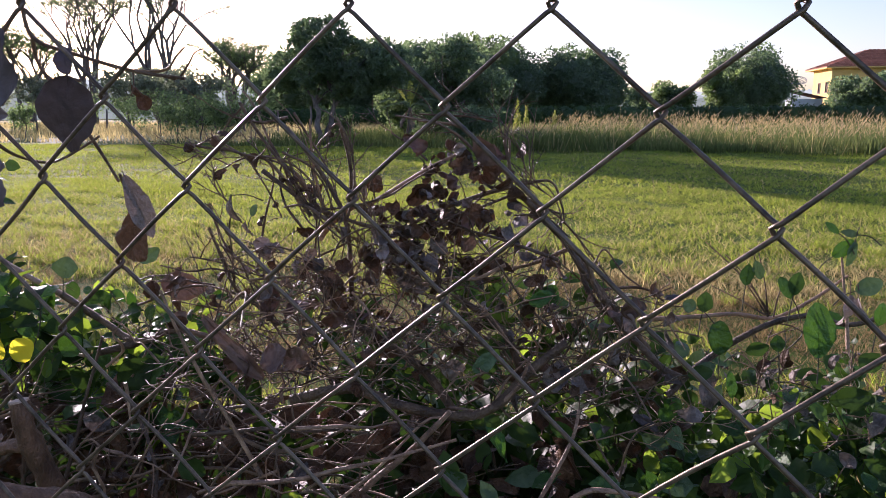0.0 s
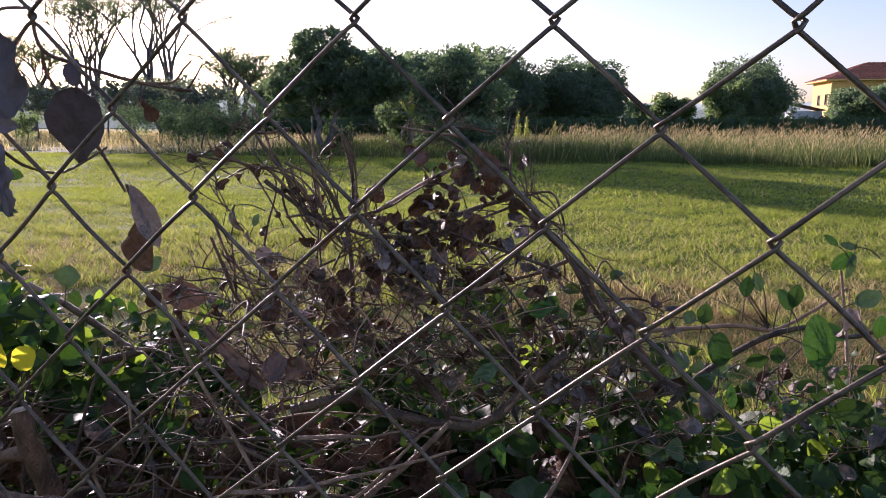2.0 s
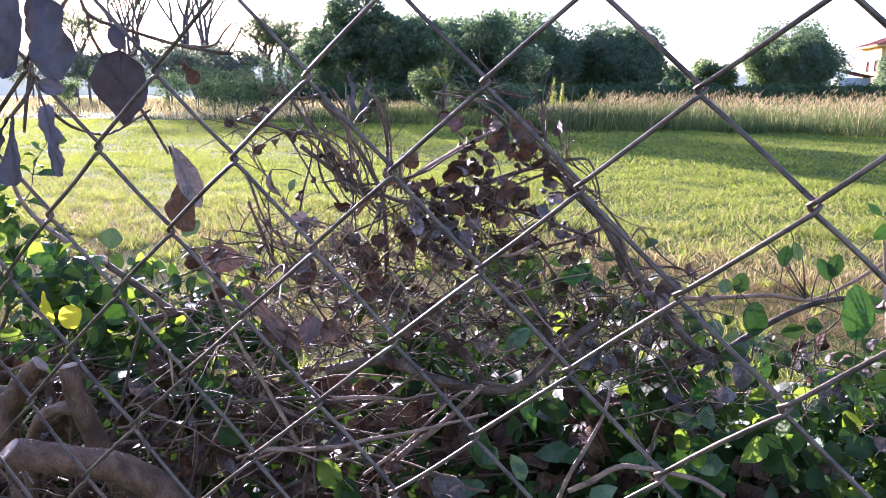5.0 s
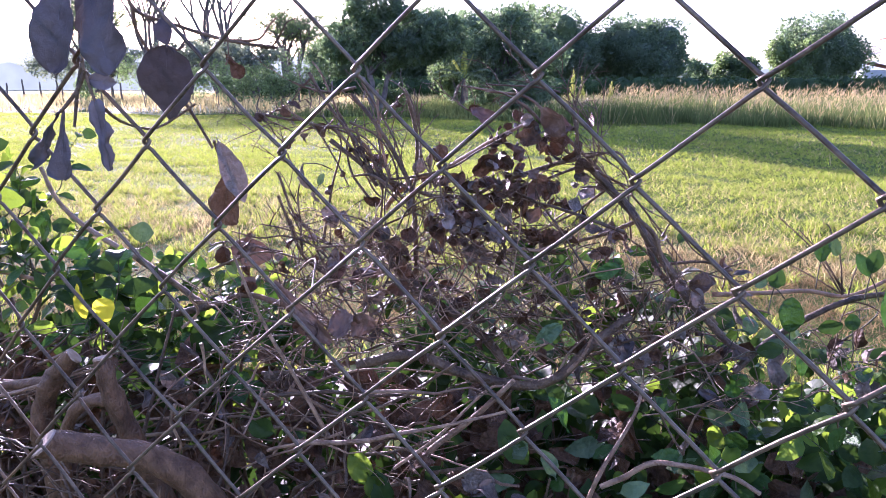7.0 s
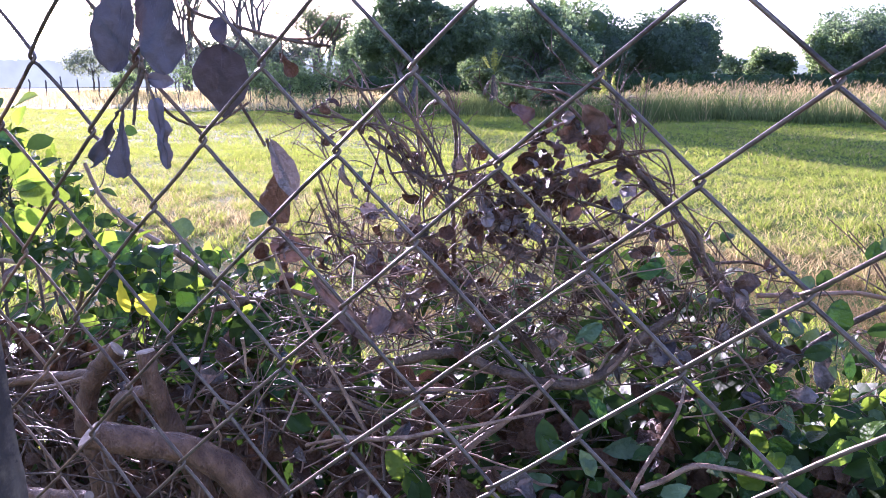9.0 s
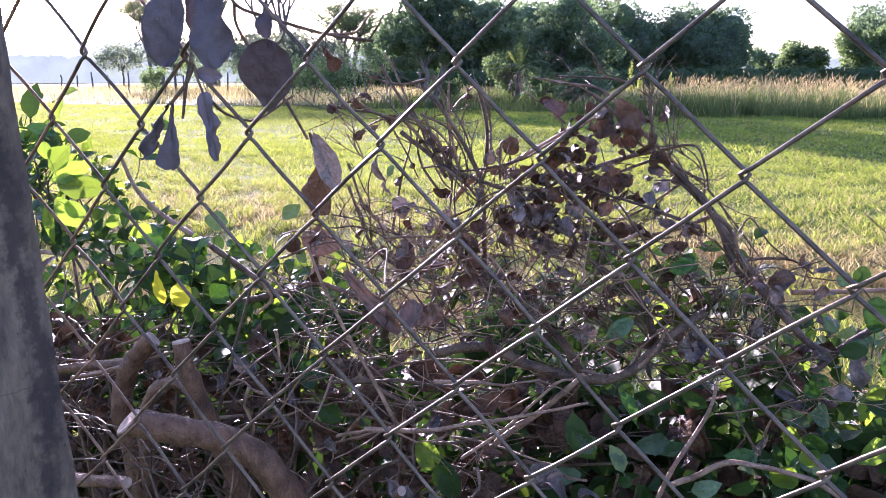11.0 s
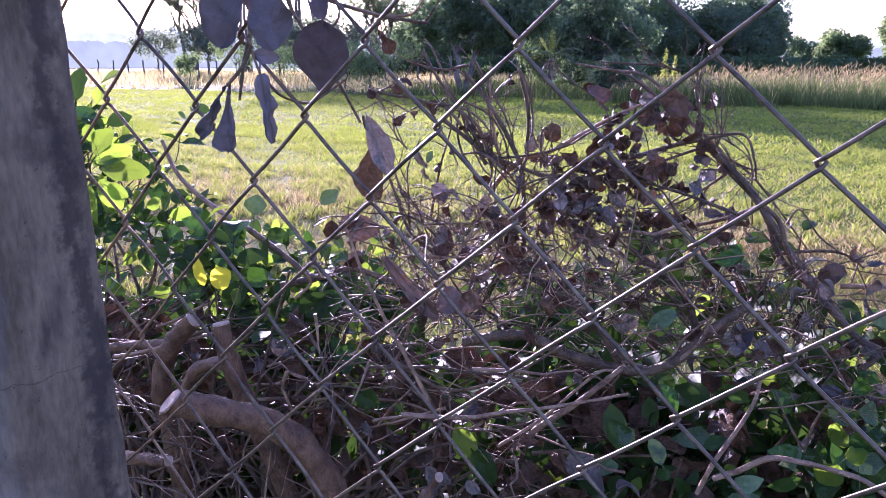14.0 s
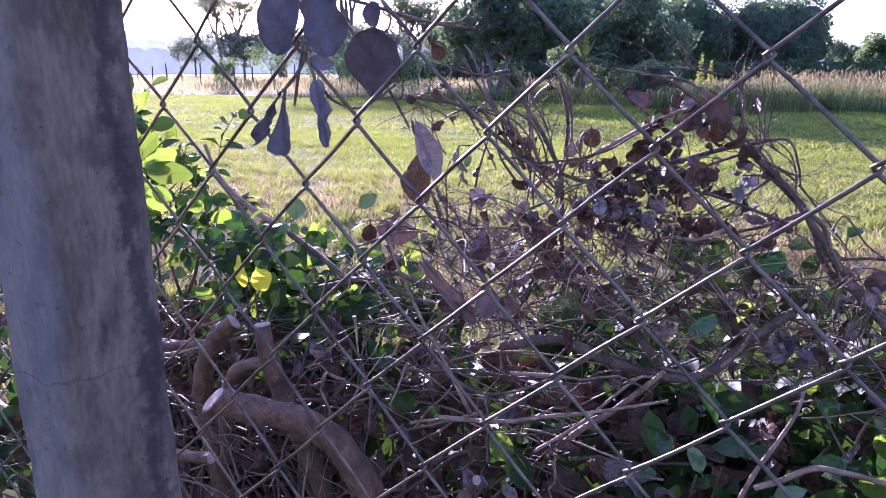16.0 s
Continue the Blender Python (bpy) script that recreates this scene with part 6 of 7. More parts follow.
withered_leaf((-0.133, 0.450, 0.689), (-0.085, 0.450, 0.686), ROUND, GREY_LEAF, "pale withered leaf", 0.2, 0.2, 0.0)
withered_leaf((-0.560, 0.600, 0.865), (-0.541, 0.600, 0.892), ROUND, BROWN_LEAF, "", 0.3, 0.2, 0.0)
withered_leaf((-0.594, 0.620, 0.932), (-0.515, 0.620, 0.923), OVAL, BROWN_LEAF, "", 0.4, 0.2, 0.0)
withered_leaf((-0.548, 0.540, 0.783), (-0.525, 0.540, 0.803), OVAL, DEAD_LEAF, "", 0.4, 0.2, 0.0)
withered_leaf((-0.500, 0.540, 0.780), (-0.455, 0.540, 0.793), OVAL, DEAD_LEAF, "", 0.4, 0.2, 0.0)
withered_leaf((-0.231, 0.350, 0.691), (-0.212, 0.350, 0.672), OVAL, GREY_LEAF, "pale withered leaf", 0.4, 0.2, 0.2)

hung_leaf(dead, (-0.331, 0.42, 1.103), (-0.338, 0.42, 1.065), 0.31, GREY_LEAF, 0.35, 0.1, 0.04, "pale withered leaf")
hung_leaf(dead, (-0.393, 0.6, 1.14), (-0.425, 0.6, 1.122), 0.27, DEAD_LEAF, 0.5, 0.3, 0.05)
hung_leaf(dead, (-0.468, 0.6, 1.102), (-0.477, 0.6, 1.124), 0.37, DEAD_LEAF, 0.3, 0.2, 0.05)
hung_leaf(dead, (-0.467, 0.6, 1.104), (-0.452, 0.6, 1.12), 0.31, DEAD_LEAF, 0.3, 0.2, 0.05)
hung_leaf(dead, (-0.367, 0.6, 1.064), (-0.375, 0.6, 1.075), 0.41, DEAD_LEAF, 0.3, 0.2, 0.05)
hung_leaf(dead, (-0.382, 0.58, 1.038), (-0.385, 0.58, 1.056), 0.55, DEAD_LEAF, 0.4, 0.2, 0.05)
hung_leaf(dead, (-0.392, 0.55, 1.049), (-0.391, 0.55, 1.022), 0.34, GREY_LEAF, 0.4, 0.2, 0.05)
hung_leaf(dead, (-0.38, 0.57, 1.017), (-0.361, 0.57, 0.991), 0.35, GREY_LEAF, 0.5, 0.3, 0.05)
hung_leaf(dead, (-0.32, 0.58, 1.027), (-0.301, 0.58, 1.053), 0.39, DEAD_LEAF, 0.5, 0.3, 0.05)
hung_leaf(dead, (-0.457, 0.58, 0.949), (-0.453, 0.58, 0.971), 0.52, DEAD_LEAF, 0.3, 0.15, 0.05)
hung_leaf(dead, (-0.374, 0.55, 0.933), (-0.336, 0.55, 0.967), 0.18, SUNLIT_LEAF, 0.5, 0.1, 0.04, "pale sunlit withered leaf")
hung_leaf(dead, (-0.535, 0.57, 0.872), (-0.535, 0.57, 0.9), 0.54, DEAD_LEAF, 0.3, 0.15, 0.05)
hung_leaf(dead, (-0.51, 0.56, 0.976), (-0.509, 0.56, 0.935), 0.39, RUST_LEAF, 0.4, 0.2, 0.06)
hung_leaf(dead, (-0.496, 0.55, 0.958), (-0.547, 0.55, 0.934), 0.20, SUNLIT_LEAF, 0.5, 0.2, 0.05, "pale sunlit withered leaf")
hung_leaf(dead, (-0.161, 0.64, 1.147), (-0.163, 0.64, 1.177), 0.52, DEAD_LEAF, 0.4, 0.2, 0.08)
hung_leaf(dead, (-0.132, 0.6, 1.082), (-0.145, 0.6, 1.111), 0.43, DEAD_LEAF, 0.45, 0.25, 0.07)
hung_leaf(dead, (-0.114, 0.6, 1.092), (-0.135, 0.6, 1.103), 0.55, DEAD_LEAF, 0.45, 0.25, 0.07)
hung_leaf(dead, (-0.152, 0.6, 1.072), (-0.156, 0.6, 1.104), 0.44, DEAD_LEAF, 0.45, 0.25, 0.07)
hung_leaf(dead, (-0.181, 0.6, 1.08), (-0.195, 0.6, 1.063), 0.46, DEAD_LEAF, 0.45, 0.25, 0.07)
hung_leaf(dead, (-0.156, 0.6, 1.049), (-0.167, 0.6, 1.074), 0.59, DEAD_LEAF, 0.45, 0.25, 0.07)
hung_leaf(dead, (-0.141, 0.6, 1.036), (-0.136, 0.6, 1.064), 0.52, DEAD_LEAF, 0.45, 0.25, 0.07)
hung_leaf(dead, (-0.165, 0.6, 1.025), (-0.18, 0.6, 1.047), 0.53, DEAD_LEAF, 0.45, 0.25, 0.07)
hung_leaf(dead, (-0.132, 0.6, 1.032), (-0.119, 0.6, 1.051), 0.50, DEAD_LEAF, 0.45, 0.25, 0.07)
hung_leaf(dead, (-0.185, 0.57, 1.037), (-0.199, 0.57, 1.02), 0.52, GREY_LEAF, 0.45, 0.25, 0.07)
hung_leaf(dead, (-0.152, 0.57, 1.021), (-0.137, 0.57, 1.009), 0.66, SUNLIT_LEAF, 0.45, 0.25, 0.07)
hung_leaf(dead, (-0.119, 0.57, 1.015), (-0.102, 0.57, 1.032), 0.52, GREY_LEAF, 0.45, 0.25, 0.07)
hung_leaf(dead, (-0.132, 0.57, 0.991), (-0.11, 0.57, 1.006), 0.43, SUNLIT_LEAF, 0.45, 0.25, 0.07)
hung_leaf(dead, (-0.141, 0.57, 0.98), (-0.154, 0.57, 0.96), 0.44, GREY_LEAF, 0.45, 0.25, 0.07)
hung_leaf(dead, (-0.087, 0.6, 1.053), (-0.066, 0.6, 1.068), 0.42, DEAD_LEAF, 0.45, 0.25, 0.07)
hung_leaf(dead, (-0.052, 0.6, 1.051), (-0.07, 0.6, 1.056), 0.52, DEAD_LEAF, 0.45, 0.25, 0.07)
hung_leaf(dead, (-0.094, 0.6, 1.043), (-0.088, 0.6, 1.064), 0.52, DEAD_LEAF, 0.45, 0.25, 0.07)
hung_leaf(dead, (-0.098, 0.6, 1.079), (-0.107, 0.6, 1.092), 0.65, RUST_LEAF, 0.45, 0.25, 0.07)
hung_leaf(dead, (-0.078, 0.57, 0.993), (-0.07, 0.57, 1.009), 0.55, DEAD_LEAF, 0.45, 0.25, 0.07)
hung_leaf(dead, (-0.096, 0.57, 0.994), (-0.084, 0.57, 0.981), 0.63, GREY_LEAF, 0.45, 0.25, 0.07)
hung_leaf(dead, (-0.218, 0.57, 1.016), (-0.223, 0.57, 0.992), 0.46, DEAD_LEAF, 0.45, 0.25, 0.07)
hung_leaf(dead, (-0.248, 0.57, 1.0), (-0.258, 0.57, 0.98), 0.47, DEAD_LEAF, 0.45, 0.25, 0.07)
hung_leaf(dead, (-0.267, 0.57, 0.929), (-0.252, 0.57, 0.946), 0.54, DEAD_LEAF, 0.45, 0.25, 0.07)
hung_leaf(dead, (-0.198, 0.57, 0.975), (-0.217, 0.57, 0.964), 0.47, DEAD_LEAF, 0.45, 0.25, 0.07)
hung_leaf(dead, (-0.175, 0.57, 1.006), (-0.188, 0.57, 0.986), 0.46, GREY_LEAF, 0.45, 0.25, 0.07)
hung_leaf(dead, (-0.31, 0.57, 1.005), (-0.294, 0.57, 0.996), 0.53, GREY_LEAF, 0.45, 0.25, 0.07)
hung_leaf(dead, (-0.337, 0.57, 0.963), (-0.353, 0.57, 0.946), 0.47, GREY_LEAF, 0.45, 0.25, 0.07)
hung_leaf(dead, (-0.064, 0.59, 1.141), (-0.032, 0.59, 1.163), 0.53, BROWN_LEAF, 0.5, 0.2, 0.09, "large crumpled reddish brown dead leaf")
hung_leaf(dead, (-0.05, 0.59, 1.137), (-0.024, 0.59, 1.149), 0.50, RUST_LEAF, 0.5, 0.2, 0.09)
hung_leaf(dead, (-0.07, 0.59, 1.132), (-0.099, 0.59, 1.142), 0.47, DEAD_LEAF, 0.5, 0.2, 0.09)
hung_leaf(dead, (-0.079, 0.59, 1.144), (-0.09, 0.59, 1.115), 0.43, DEAD_LEAF, 0.5, 0.2, 0.09)
hung_leaf(dead, (-0.07, 0.59, 1.124), (-0.062, 0.59, 1.106), 0.48, DEAD_LEAF, 0.5, 0.2, 0.09)
hung_leaf(dead, (0.007, 0.59, 1.054), (-0.017, 0.59, 1.064), 0.36, SUNLIT_LEAF, 0.5, 0.2, 0.09, "pale sunlit withered leaf")
hung_leaf(dead, (0.008, 0.59, 1.066), (0.029, 0.59, 1.07), 0.32, DEAD_LEAF, 0.5, 0.2, 0.09)
hung_leaf(dead, (-0.006, 0.59, 1.069), (-0.015, 0.59, 1.089), 0.37, GREY_LEAF, 0.5, 0.2, 0.09)
hung_leaf(dead, (-0.079, 0.59, 1.069), (-0.049, 0.59, 1.063), 0.35, DEAD_LEAF, 0.5, 0.2, 0.09)
hung_leaf(dead, (-0.126, 0.59, 1.088), (-0.136, 0.59, 1.109), 0.65, DEAD_LEAF, 0.5, 0.2, 0.09)
hung_leaf(dead, (-0.146, 0.59, 1.143), (-0.15, 0.59, 1.176), 0.39, RUST_LEAF, 0.5, 0.2, 0.09)
hung_leaf(dead, (-0.053, 0.59, 1.054), (-0.046, 0.59, 1.071), 0.46, DEAD_LEAF, 0.5, 0.2, 0.09)
hung_leaf(dead, (0.028, 0.59, 0.995), (0.046, 0.59, 1.007), 0.38, SUNLIT_LEAF, 0.5, 0.2, 0.09)
hung_leaf(dead, (0.158, 0.59, 0.948), (0.143, 0.59, 0.954), 0.49, DEAD_LEAF, 0.5, 0.2, 0.09)
hung_leaf(dead, (0.038, 0.53, 0.859), (0.082, 0.53, 0.871), 0.37, GREY_LEAF, 0.4, 0.2, 0.08)
hung_leaf(dead, (0.073, 0.53, 0.877), (0.052, 0.53, 0.856), 0.40, WITHERED_LEAF, 0.4, 0.2, 0.08)
hung_leaf(dead, (0.074, 0.53, 0.862), (0.101, 0.53, 0.854), 0.31, SUNLIT_LEAF, 0.4, 0.2, 0.08)
hung_leaf(dead, (0.136, 0.53, 0.95), (0.157, 0.53, 0.943), 0.51, SUNLIT_LEAF, 0.4, 0.2, 0.08)
hung_leaf(dead, (0.133, 0.53, 0.957), (0.168, 0.53, 0.968), 0.31, DEAD_LEAF, 0.4, 0.2, 0.08)
hung_leaf(dead, (0.119, 0.53, 0.89), (0.137, 0.53, 0.905), 0.40, GREY_LEAF, 0.4, 0.2, 0.08)
hung_leaf(dead, (0.001, 0.53, 0.853), (-0.002, 0.53, 0.879), 0.62, DEAD_LEAF, 0.4, 0.2, 0.08)
hung_leaf(dead, (-0.099, 0.53, 0.867), (-0.063, 0.53, 0.854), 0.35, GREY_LEAF, 0.4, 0.2, 0.08)
hung_leaf(dead, (0.154, 0.53, 0.823), (0.192, 0.53, 0.816), 0.18, WITHERED_LEAF, 0.4, 0.2, 0.08)
hung_leaf(dead, (0.16, 0.53, 0.862), (0.164, 0.53, 0.884), 0.55, DEAD_LEAF, 0.4, 0.2, 0.08)
hung_leaf(dead, (0.128, 0.53, 0.851), (0.142, 0.53, 0.839), 0.63, DEAD_LEAF, 0.4, 0.2, 0.08)
hung_leaf(dead, (0.222, 0.53, 0.844), (0.217, 0.53, 0.825), 0.68, GREY_LEAF, 0.4, 0.2, 0.08)
hung_leaf(dead, (-0.296, 0.53, 0.891), (-0.287, 0.53, 0.926), 0.35, GREY_LEAF, 0.4, 0.2, 0.08)
hung_leaf(dead, (-0.254, 0.53, 0.907), (-0.249, 0.53, 0.944), 0.36, RUST_LEAF, 0.4, 0.2, 0.08)
hung_leaf(dead, (-0.149, 0.53, 0.768), (-0.127, 0.53, 0.781), 0.27, SUNLIT_LEAF, 0.4, 0.2, 0.08)
hung_leaf(dead, (0.026, 0.53, 0.951), (0.011, 0.53, 0.964), 0.60, DEAD_LEAF, 0.4, 0.2, 0.08)
shaped_leaf(dead, (-0.4, 0.445, 0.938), (-0.319, 0.45, 0.855), ((0, 0.03, 0.03), (0.2, 0.08, 0.07), (0.5, 0.1, 0.08), (0.8, 0.08, 0.1), (1, 0.02, 0.02)), BROWN_LEAF, "narrow folded pinkish brown dead leaf", 0.9, 0.05, 0.07, 0.2)
hung_leaf(dead, (-0.318, 0.465, 0.899), (-0.290, 0.46, 0.862), 0.36, BROWN_LEAF, 0.6, 0.3, 0.12, "crumpled pinkish brown dead leaf")
hung_leaf(dead, (-0.300, 0.472, 0.884), (-0.266, 0.465, 0.876), 0.42, BROWN_LEAF, 0.7, 0.4, 0.14)
hung_leaf(dead, (-0.356, 0.47, 0.886), (-0.318, 0.47, 0.852), 0.34, DEAD_LEAF, 0.5, 0.3, 0.12)
hung_leaf(dead, (-0.372, 0.48, 0.872), (-0.345, 0.475, 0.858), 0.4, RUST_LEAF, 0.5, 0.3, 0.12)
hung_leaf(dead, (-0.389, 0.47, 0.863), (-0.334, 0.47, 0.888), 0.24, RUST_LEAF, 0.4, 0.1, 0.06)
hung_leaf(low, (-0.085, 0.5, 0.709), (-0.055, 0.5, 0.727), 0.44, PALE_GREEN_LEAF, 0.3, 0.12, 0.03)
hung_leaf(low, (-0.131, 0.5, 0.651), (-0.072, 0.5, 0.668), 0.23, PALE_GREEN_LEAF, 0.3, 0.12, 0.03)
hung_leaf(right, (0.213, 0.5, 0.894), (0.242, 0.5, 0.901), 0.33, GREEN_LEAF, 0.3, 0.12, 0.03)
hung_leaf(low, (-0.048, 0.5, 0.874), (-0.015, 0.5, 0.9), 0.27, PALE_GREEN_LEAF, 0.3, 0.12, 0.03)
hung_leaf(low, (0.023, 0.5, 0.969), (0.052, 0.5, 0.984), 0.31, MID_LEAF, 0.3, 0.12, 0.03)
hung_leaf(right, (0.186, 0.5, 0.781), (0.169, 0.5, 0.767), 0.51, YOUNG_LEAF, 0.3, 0.12, 0.03)
hung_leaf(right, (0.191, 0.5, 0.787), (0.21, 0.5, 0.762), 0.46, MID_LEAF, 0.3, 0.12, 0.03)
hung_leaf(right, (0.181, 0.5, 0.74), (0.163, 0.5, 0.709), 0.45, YOUNG_LEAF, 0.3, 0.12, 0.03)
hung_leaf(right, (0.2, 0.5, 0.745), (0.193, 0.5, 0.773), 0.39, YOUNG_LEAF, 0.3, 0.12, 0.03)
hung_leaf(right, (0.184, 0.5, 0.849), (0.198, 0.5, 0.833), 0.42, MID_LEAF, 0.3, 0.12, 0.03)
hung_leaf(low, (0.059, 0.5, 0.698), (0.072, 0.5, 0.707), 0.46, YOUNG_LEAF, 0.3, 0.12, 0.03)
hung_leaf(low, (-0.081, 0.5, 0.628), (-0.061, 0.5, 0.651), 0.52, GREEN_LEAF, 0.3, 0.12, 0.03)
hung_leaf(low, (-0.05, 0.5, 0.636), (-0.044, 0.5, 0.661), 0.30, YOUNG_LEAF, 0.3, 0.12, 0.03)
hung_leaf(low, (-0.021, 0.5, 0.667), (-0.007, 0.5, 0.682), 0.50, MID_LEAF, 0.3, 0.12, 0.03)
hung_leaf(low, (-0.63, 0.62, 0.963), (-0.595, 0.62, 0.989), 0.29, PALE_GREEN_LEAF, 0.3, 0.12, 0.03)
hung_leaf(low, (-0.423, 0.62, 1.046), (-0.414, 0.62, 1.065), 0.30, PALE_GREEN_LEAF, 0.3, 0.12, 0.03)
hung_leaf(low, (-0.587, 0.62, 0.888), (-0.606, 0.62, 0.916), 0.34, PALE_GREEN_LEAF, 0.3, 0.12, 0.03)
hung_leaf(low, (-0.402, 0.62, 0.894), (-0.384, 0.62, 0.915), 0.39, MID_LEAF, 0.3, 0.12, 0.03)
hung_leaf(right, (0.366, 0.56, 0.908), (0.362, 0.56, 0.978), 0.29, MID_LEAF, 0.25, 0.12, 0.02)
hung_leaf(right, (0.254, 0.56, 0.902), (0.253, 0.56, 0.947), 0.33, MID_LEAF, 0.25, 0.12, 0.02)
hung_leaf(right, (0.223, 0.56, 0.96), (0.207, 0.56, 0.967), 0.52, PALE_GREEN_LEAF, 0.25, 0.12, 0.02)
hung_leaf(right, (0.231, 0.56, 0.956), (0.235, 0.56, 0.982), 0.39, GREEN_LEAF, 0.25, 0.12, 0.02)
hung_leaf(right, (0.278, 0.56, 0.993), (0.28, 0.56, 1.02), 0.30, MID_LEAF, 0.25, 0.12, 0.02)
hung_leaf(right, (0.287, 0.56, 1.024), (0.296, 0.56, 1.0), 0.27, PALE_GREEN_LEAF, 0.25, 0.12, 0.02)
hung_leaf(right, (0.331, 0.56, 0.98), (0.316, 0.56, 1.006), 0.29, MID_LEAF, 0.25, 0.12, 0.02)
hung_leaf(right, (0.332, 0.56, 0.984), (0.336, 0.56, 1.013), 0.30, GREEN_LEAF, 0.25, 0.12, 0.02)
hung_leaf(right, (0.321, 0.56, 0.912), (0.318, 0.56, 0.933), 0.40, MID_LEAF, 0.25, 0.12, 0.02)
hung_leaf(right, (0.37, 0.56, 1.033), (0.392, 0.56, 1.054), 0.28, MID_LEAF, 0.25, 0.12, 0.02)
hung_leaf(right, (0.392, 0.56, 1.052), (0.388, 0.56, 1.02), 0.20, PALE_GREEN_LEAF, 0.25, 0.12, 0.02)
hung_leaf(right, (0.374, 0.56, 1.061), (0.359, 0.56, 1.074), 0.23, MID_LEAF, 0.25, 0.12, 0.02)
hung_leaf(right, (0.395, 0.56, 1.06), (0.376, 0.56, 1.063), 0.24, PALE_GREEN_LEAF, 0.25, 0.12, 0.02)
hung_leaf(right, (0.426, 0.56, 0.953), (0.43, 0.56, 0.981), 0.34, MID_LEAF, 0.25, 0.12, 0.02)
hung_leaf(right, (0.398, 0.56, 0.993), (0.427, 0.56, 1.007), 0.34, PALE_GREEN_LEAF, 0.25, 0.12, 0.02)
hung_leaf(right, (0.393, 0.56, 0.988), (0.396, 0.56, 0.94), 0.18, SUNLIT_LEAF, 0.25, 0.12, 0.02)
hung_leaf(right, (0.402, 0.56, 0.985), (0.406, 0.56, 0.945), 0.17, SUNLIT_LEAF, 0.25, 0.12, 0.02)
hung_leaf(right, (0.224, 0.56, 0.873), (0.251, 0.56, 0.889), 0.31, PALE_GREEN_LEAF, 0.25, 0.12, 0.02)
hung_leaf(right, (0.284, 0.56, 0.909), (0.312, 0.56, 0.918), 0.31, GREEN_LEAF, 0.25, 0.12, 0.02)
hung_leaf(right, (0.273, 0.56, 0.847), (0.269, 0.56, 0.882), 0.20, MID_LEAF, 0.25, 0.12, 0.02)
hung_leaf(right, (0.319, 0.56, 0.874), (0.333, 0.56, 0.841), 0.11, MID_LEAF, 0.25, 0.12, 0.02)
hung_leaf(right, (0.305, 0.56, 0.831), (0.333, 0.56, 0.836), 0.36, YOUNG_LEAF, 0.25, 0.12, 0.02)
hung_leaf(right, (0.342, 0.56, 0.842), (0.344, 0.56, 0.868), 0.28, YOUNG_LEAF, 0.25, 0.12, 0.02)
hung_leaf(right, (0.183, 0.56, 0.736), (0.177, 0.56, 0.765), 0.37, YOUNG_LEAF, 0.25, 0.12, 0.02)
hung_leaf(right, (0.195, 0.56, 0.816), (0.21, 0.56, 0.84), 0.45, MID_LEAF, 0.25, 0.12, 0.02)
hung_leaf(right, (0.255, 0.56, 0.818), (0.278, 0.56, 0.834), 0.30, YOUNG_LEAF, 0.25, 0.12, 0.02)
hung_leaf(right, (0.382, 0.56, 0.855), (0.431, 0.56, 0.866), 0.28, GREEN_LEAF, 0.25, 0.12, 0.02)
hung_leaf(right, (0.407, 0.56, 0.771), (0.416, 0.56, 0.794), 0.41, SUNLIT_LEAF, 0.25, 0.12, 0.02)
hung_leaf(right, (0.434, 0.56, 0.902), (0.409, 0.56, 0.912), 0.51, GREEN_LEAF, 0.25, 0.12, 0.02)
hung_leaf(left, (-0.736, 0.44, 0.85), (-0.75, 0.44, 0.904), 0.37, YELLOW_LEAF, 0.15, 0.05, 0.03, "yellowed leaf")
hung_leaf(left, (-0.719, 0.44, 0.855), (-0.679, 0.44, 0.881), 0.39, YELLOW_LEAF, 0.15, 0.05, 0.03, "yellowed leaf")
hung_leaf(left, (-1.035, 0.5, 1.042), (-0.984, 0.5, 1.086), 0.30, YOUNG_LEAF, 0.3, 0.1, 0.02)
hung_leaf(left, (-1.031, 0.5, 1.027), (-0.943, 0.5, 1.055), 0.19, YOUNG_LEAF, 0.3, 0.1, 0.02)
hung_leaf(left, (-1.018, 0.5, 1.018), (-0.908, 0.5, 1.015), 0.20, YOUNG_LEAF, 0.3, 0.1, 0.02)
hung_leaf(left, (-1.03, 0.5, 0.991), (-0.98, 0.5, 0.943), 0.30, YOUNG_LEAF, 0.3, 0.1, 0.02)
hung_leaf(left, (-1.054, 0.5, 0.979), (-1.06, 0.5, 0.904), 0.18, YOUNG_LEAF, 0.3, 0.1, 0.02)
hung_leaf(left, (-1.009, 0.5, 0.982), (-0.962, 0.5, 0.966), 0.31, YOUNG_LEAF, 0.3, 0.1, 0.02)
hung_leaf(left, (-1.032, 0.5, 1.062), (-1.048, 0.5, 1.092), 0.39, YOUNG_LEAF, 0.3, 0.1, 0.02)
hung_leaf(left, (-0.757, 0.56, 0.892), (-0.772, 0.56, 0.933), 0.34, MID_LEAF, 0.3, 0.12, 0.03)
hung_leaf(left, (-1.148, 0.56, 1.137), (-1.11, 0.56, 1.174), 0.30, MID_LEAF, 0.3, 0.12, 0.03)
hung_leaf(left, (-0.727, 0.56, 0.945), (-0.718, 0.56, 0.981), 0.52, PALE_GREEN_LEAF, 0.3, 0.12, 0.03)
hung_leaf(left, (-0.665, 0.56, 0.7), (-0.71, 0.56, 0.721), 0.28, PALE_GREEN_LEAF, 0.3, 0.12, 0.03)
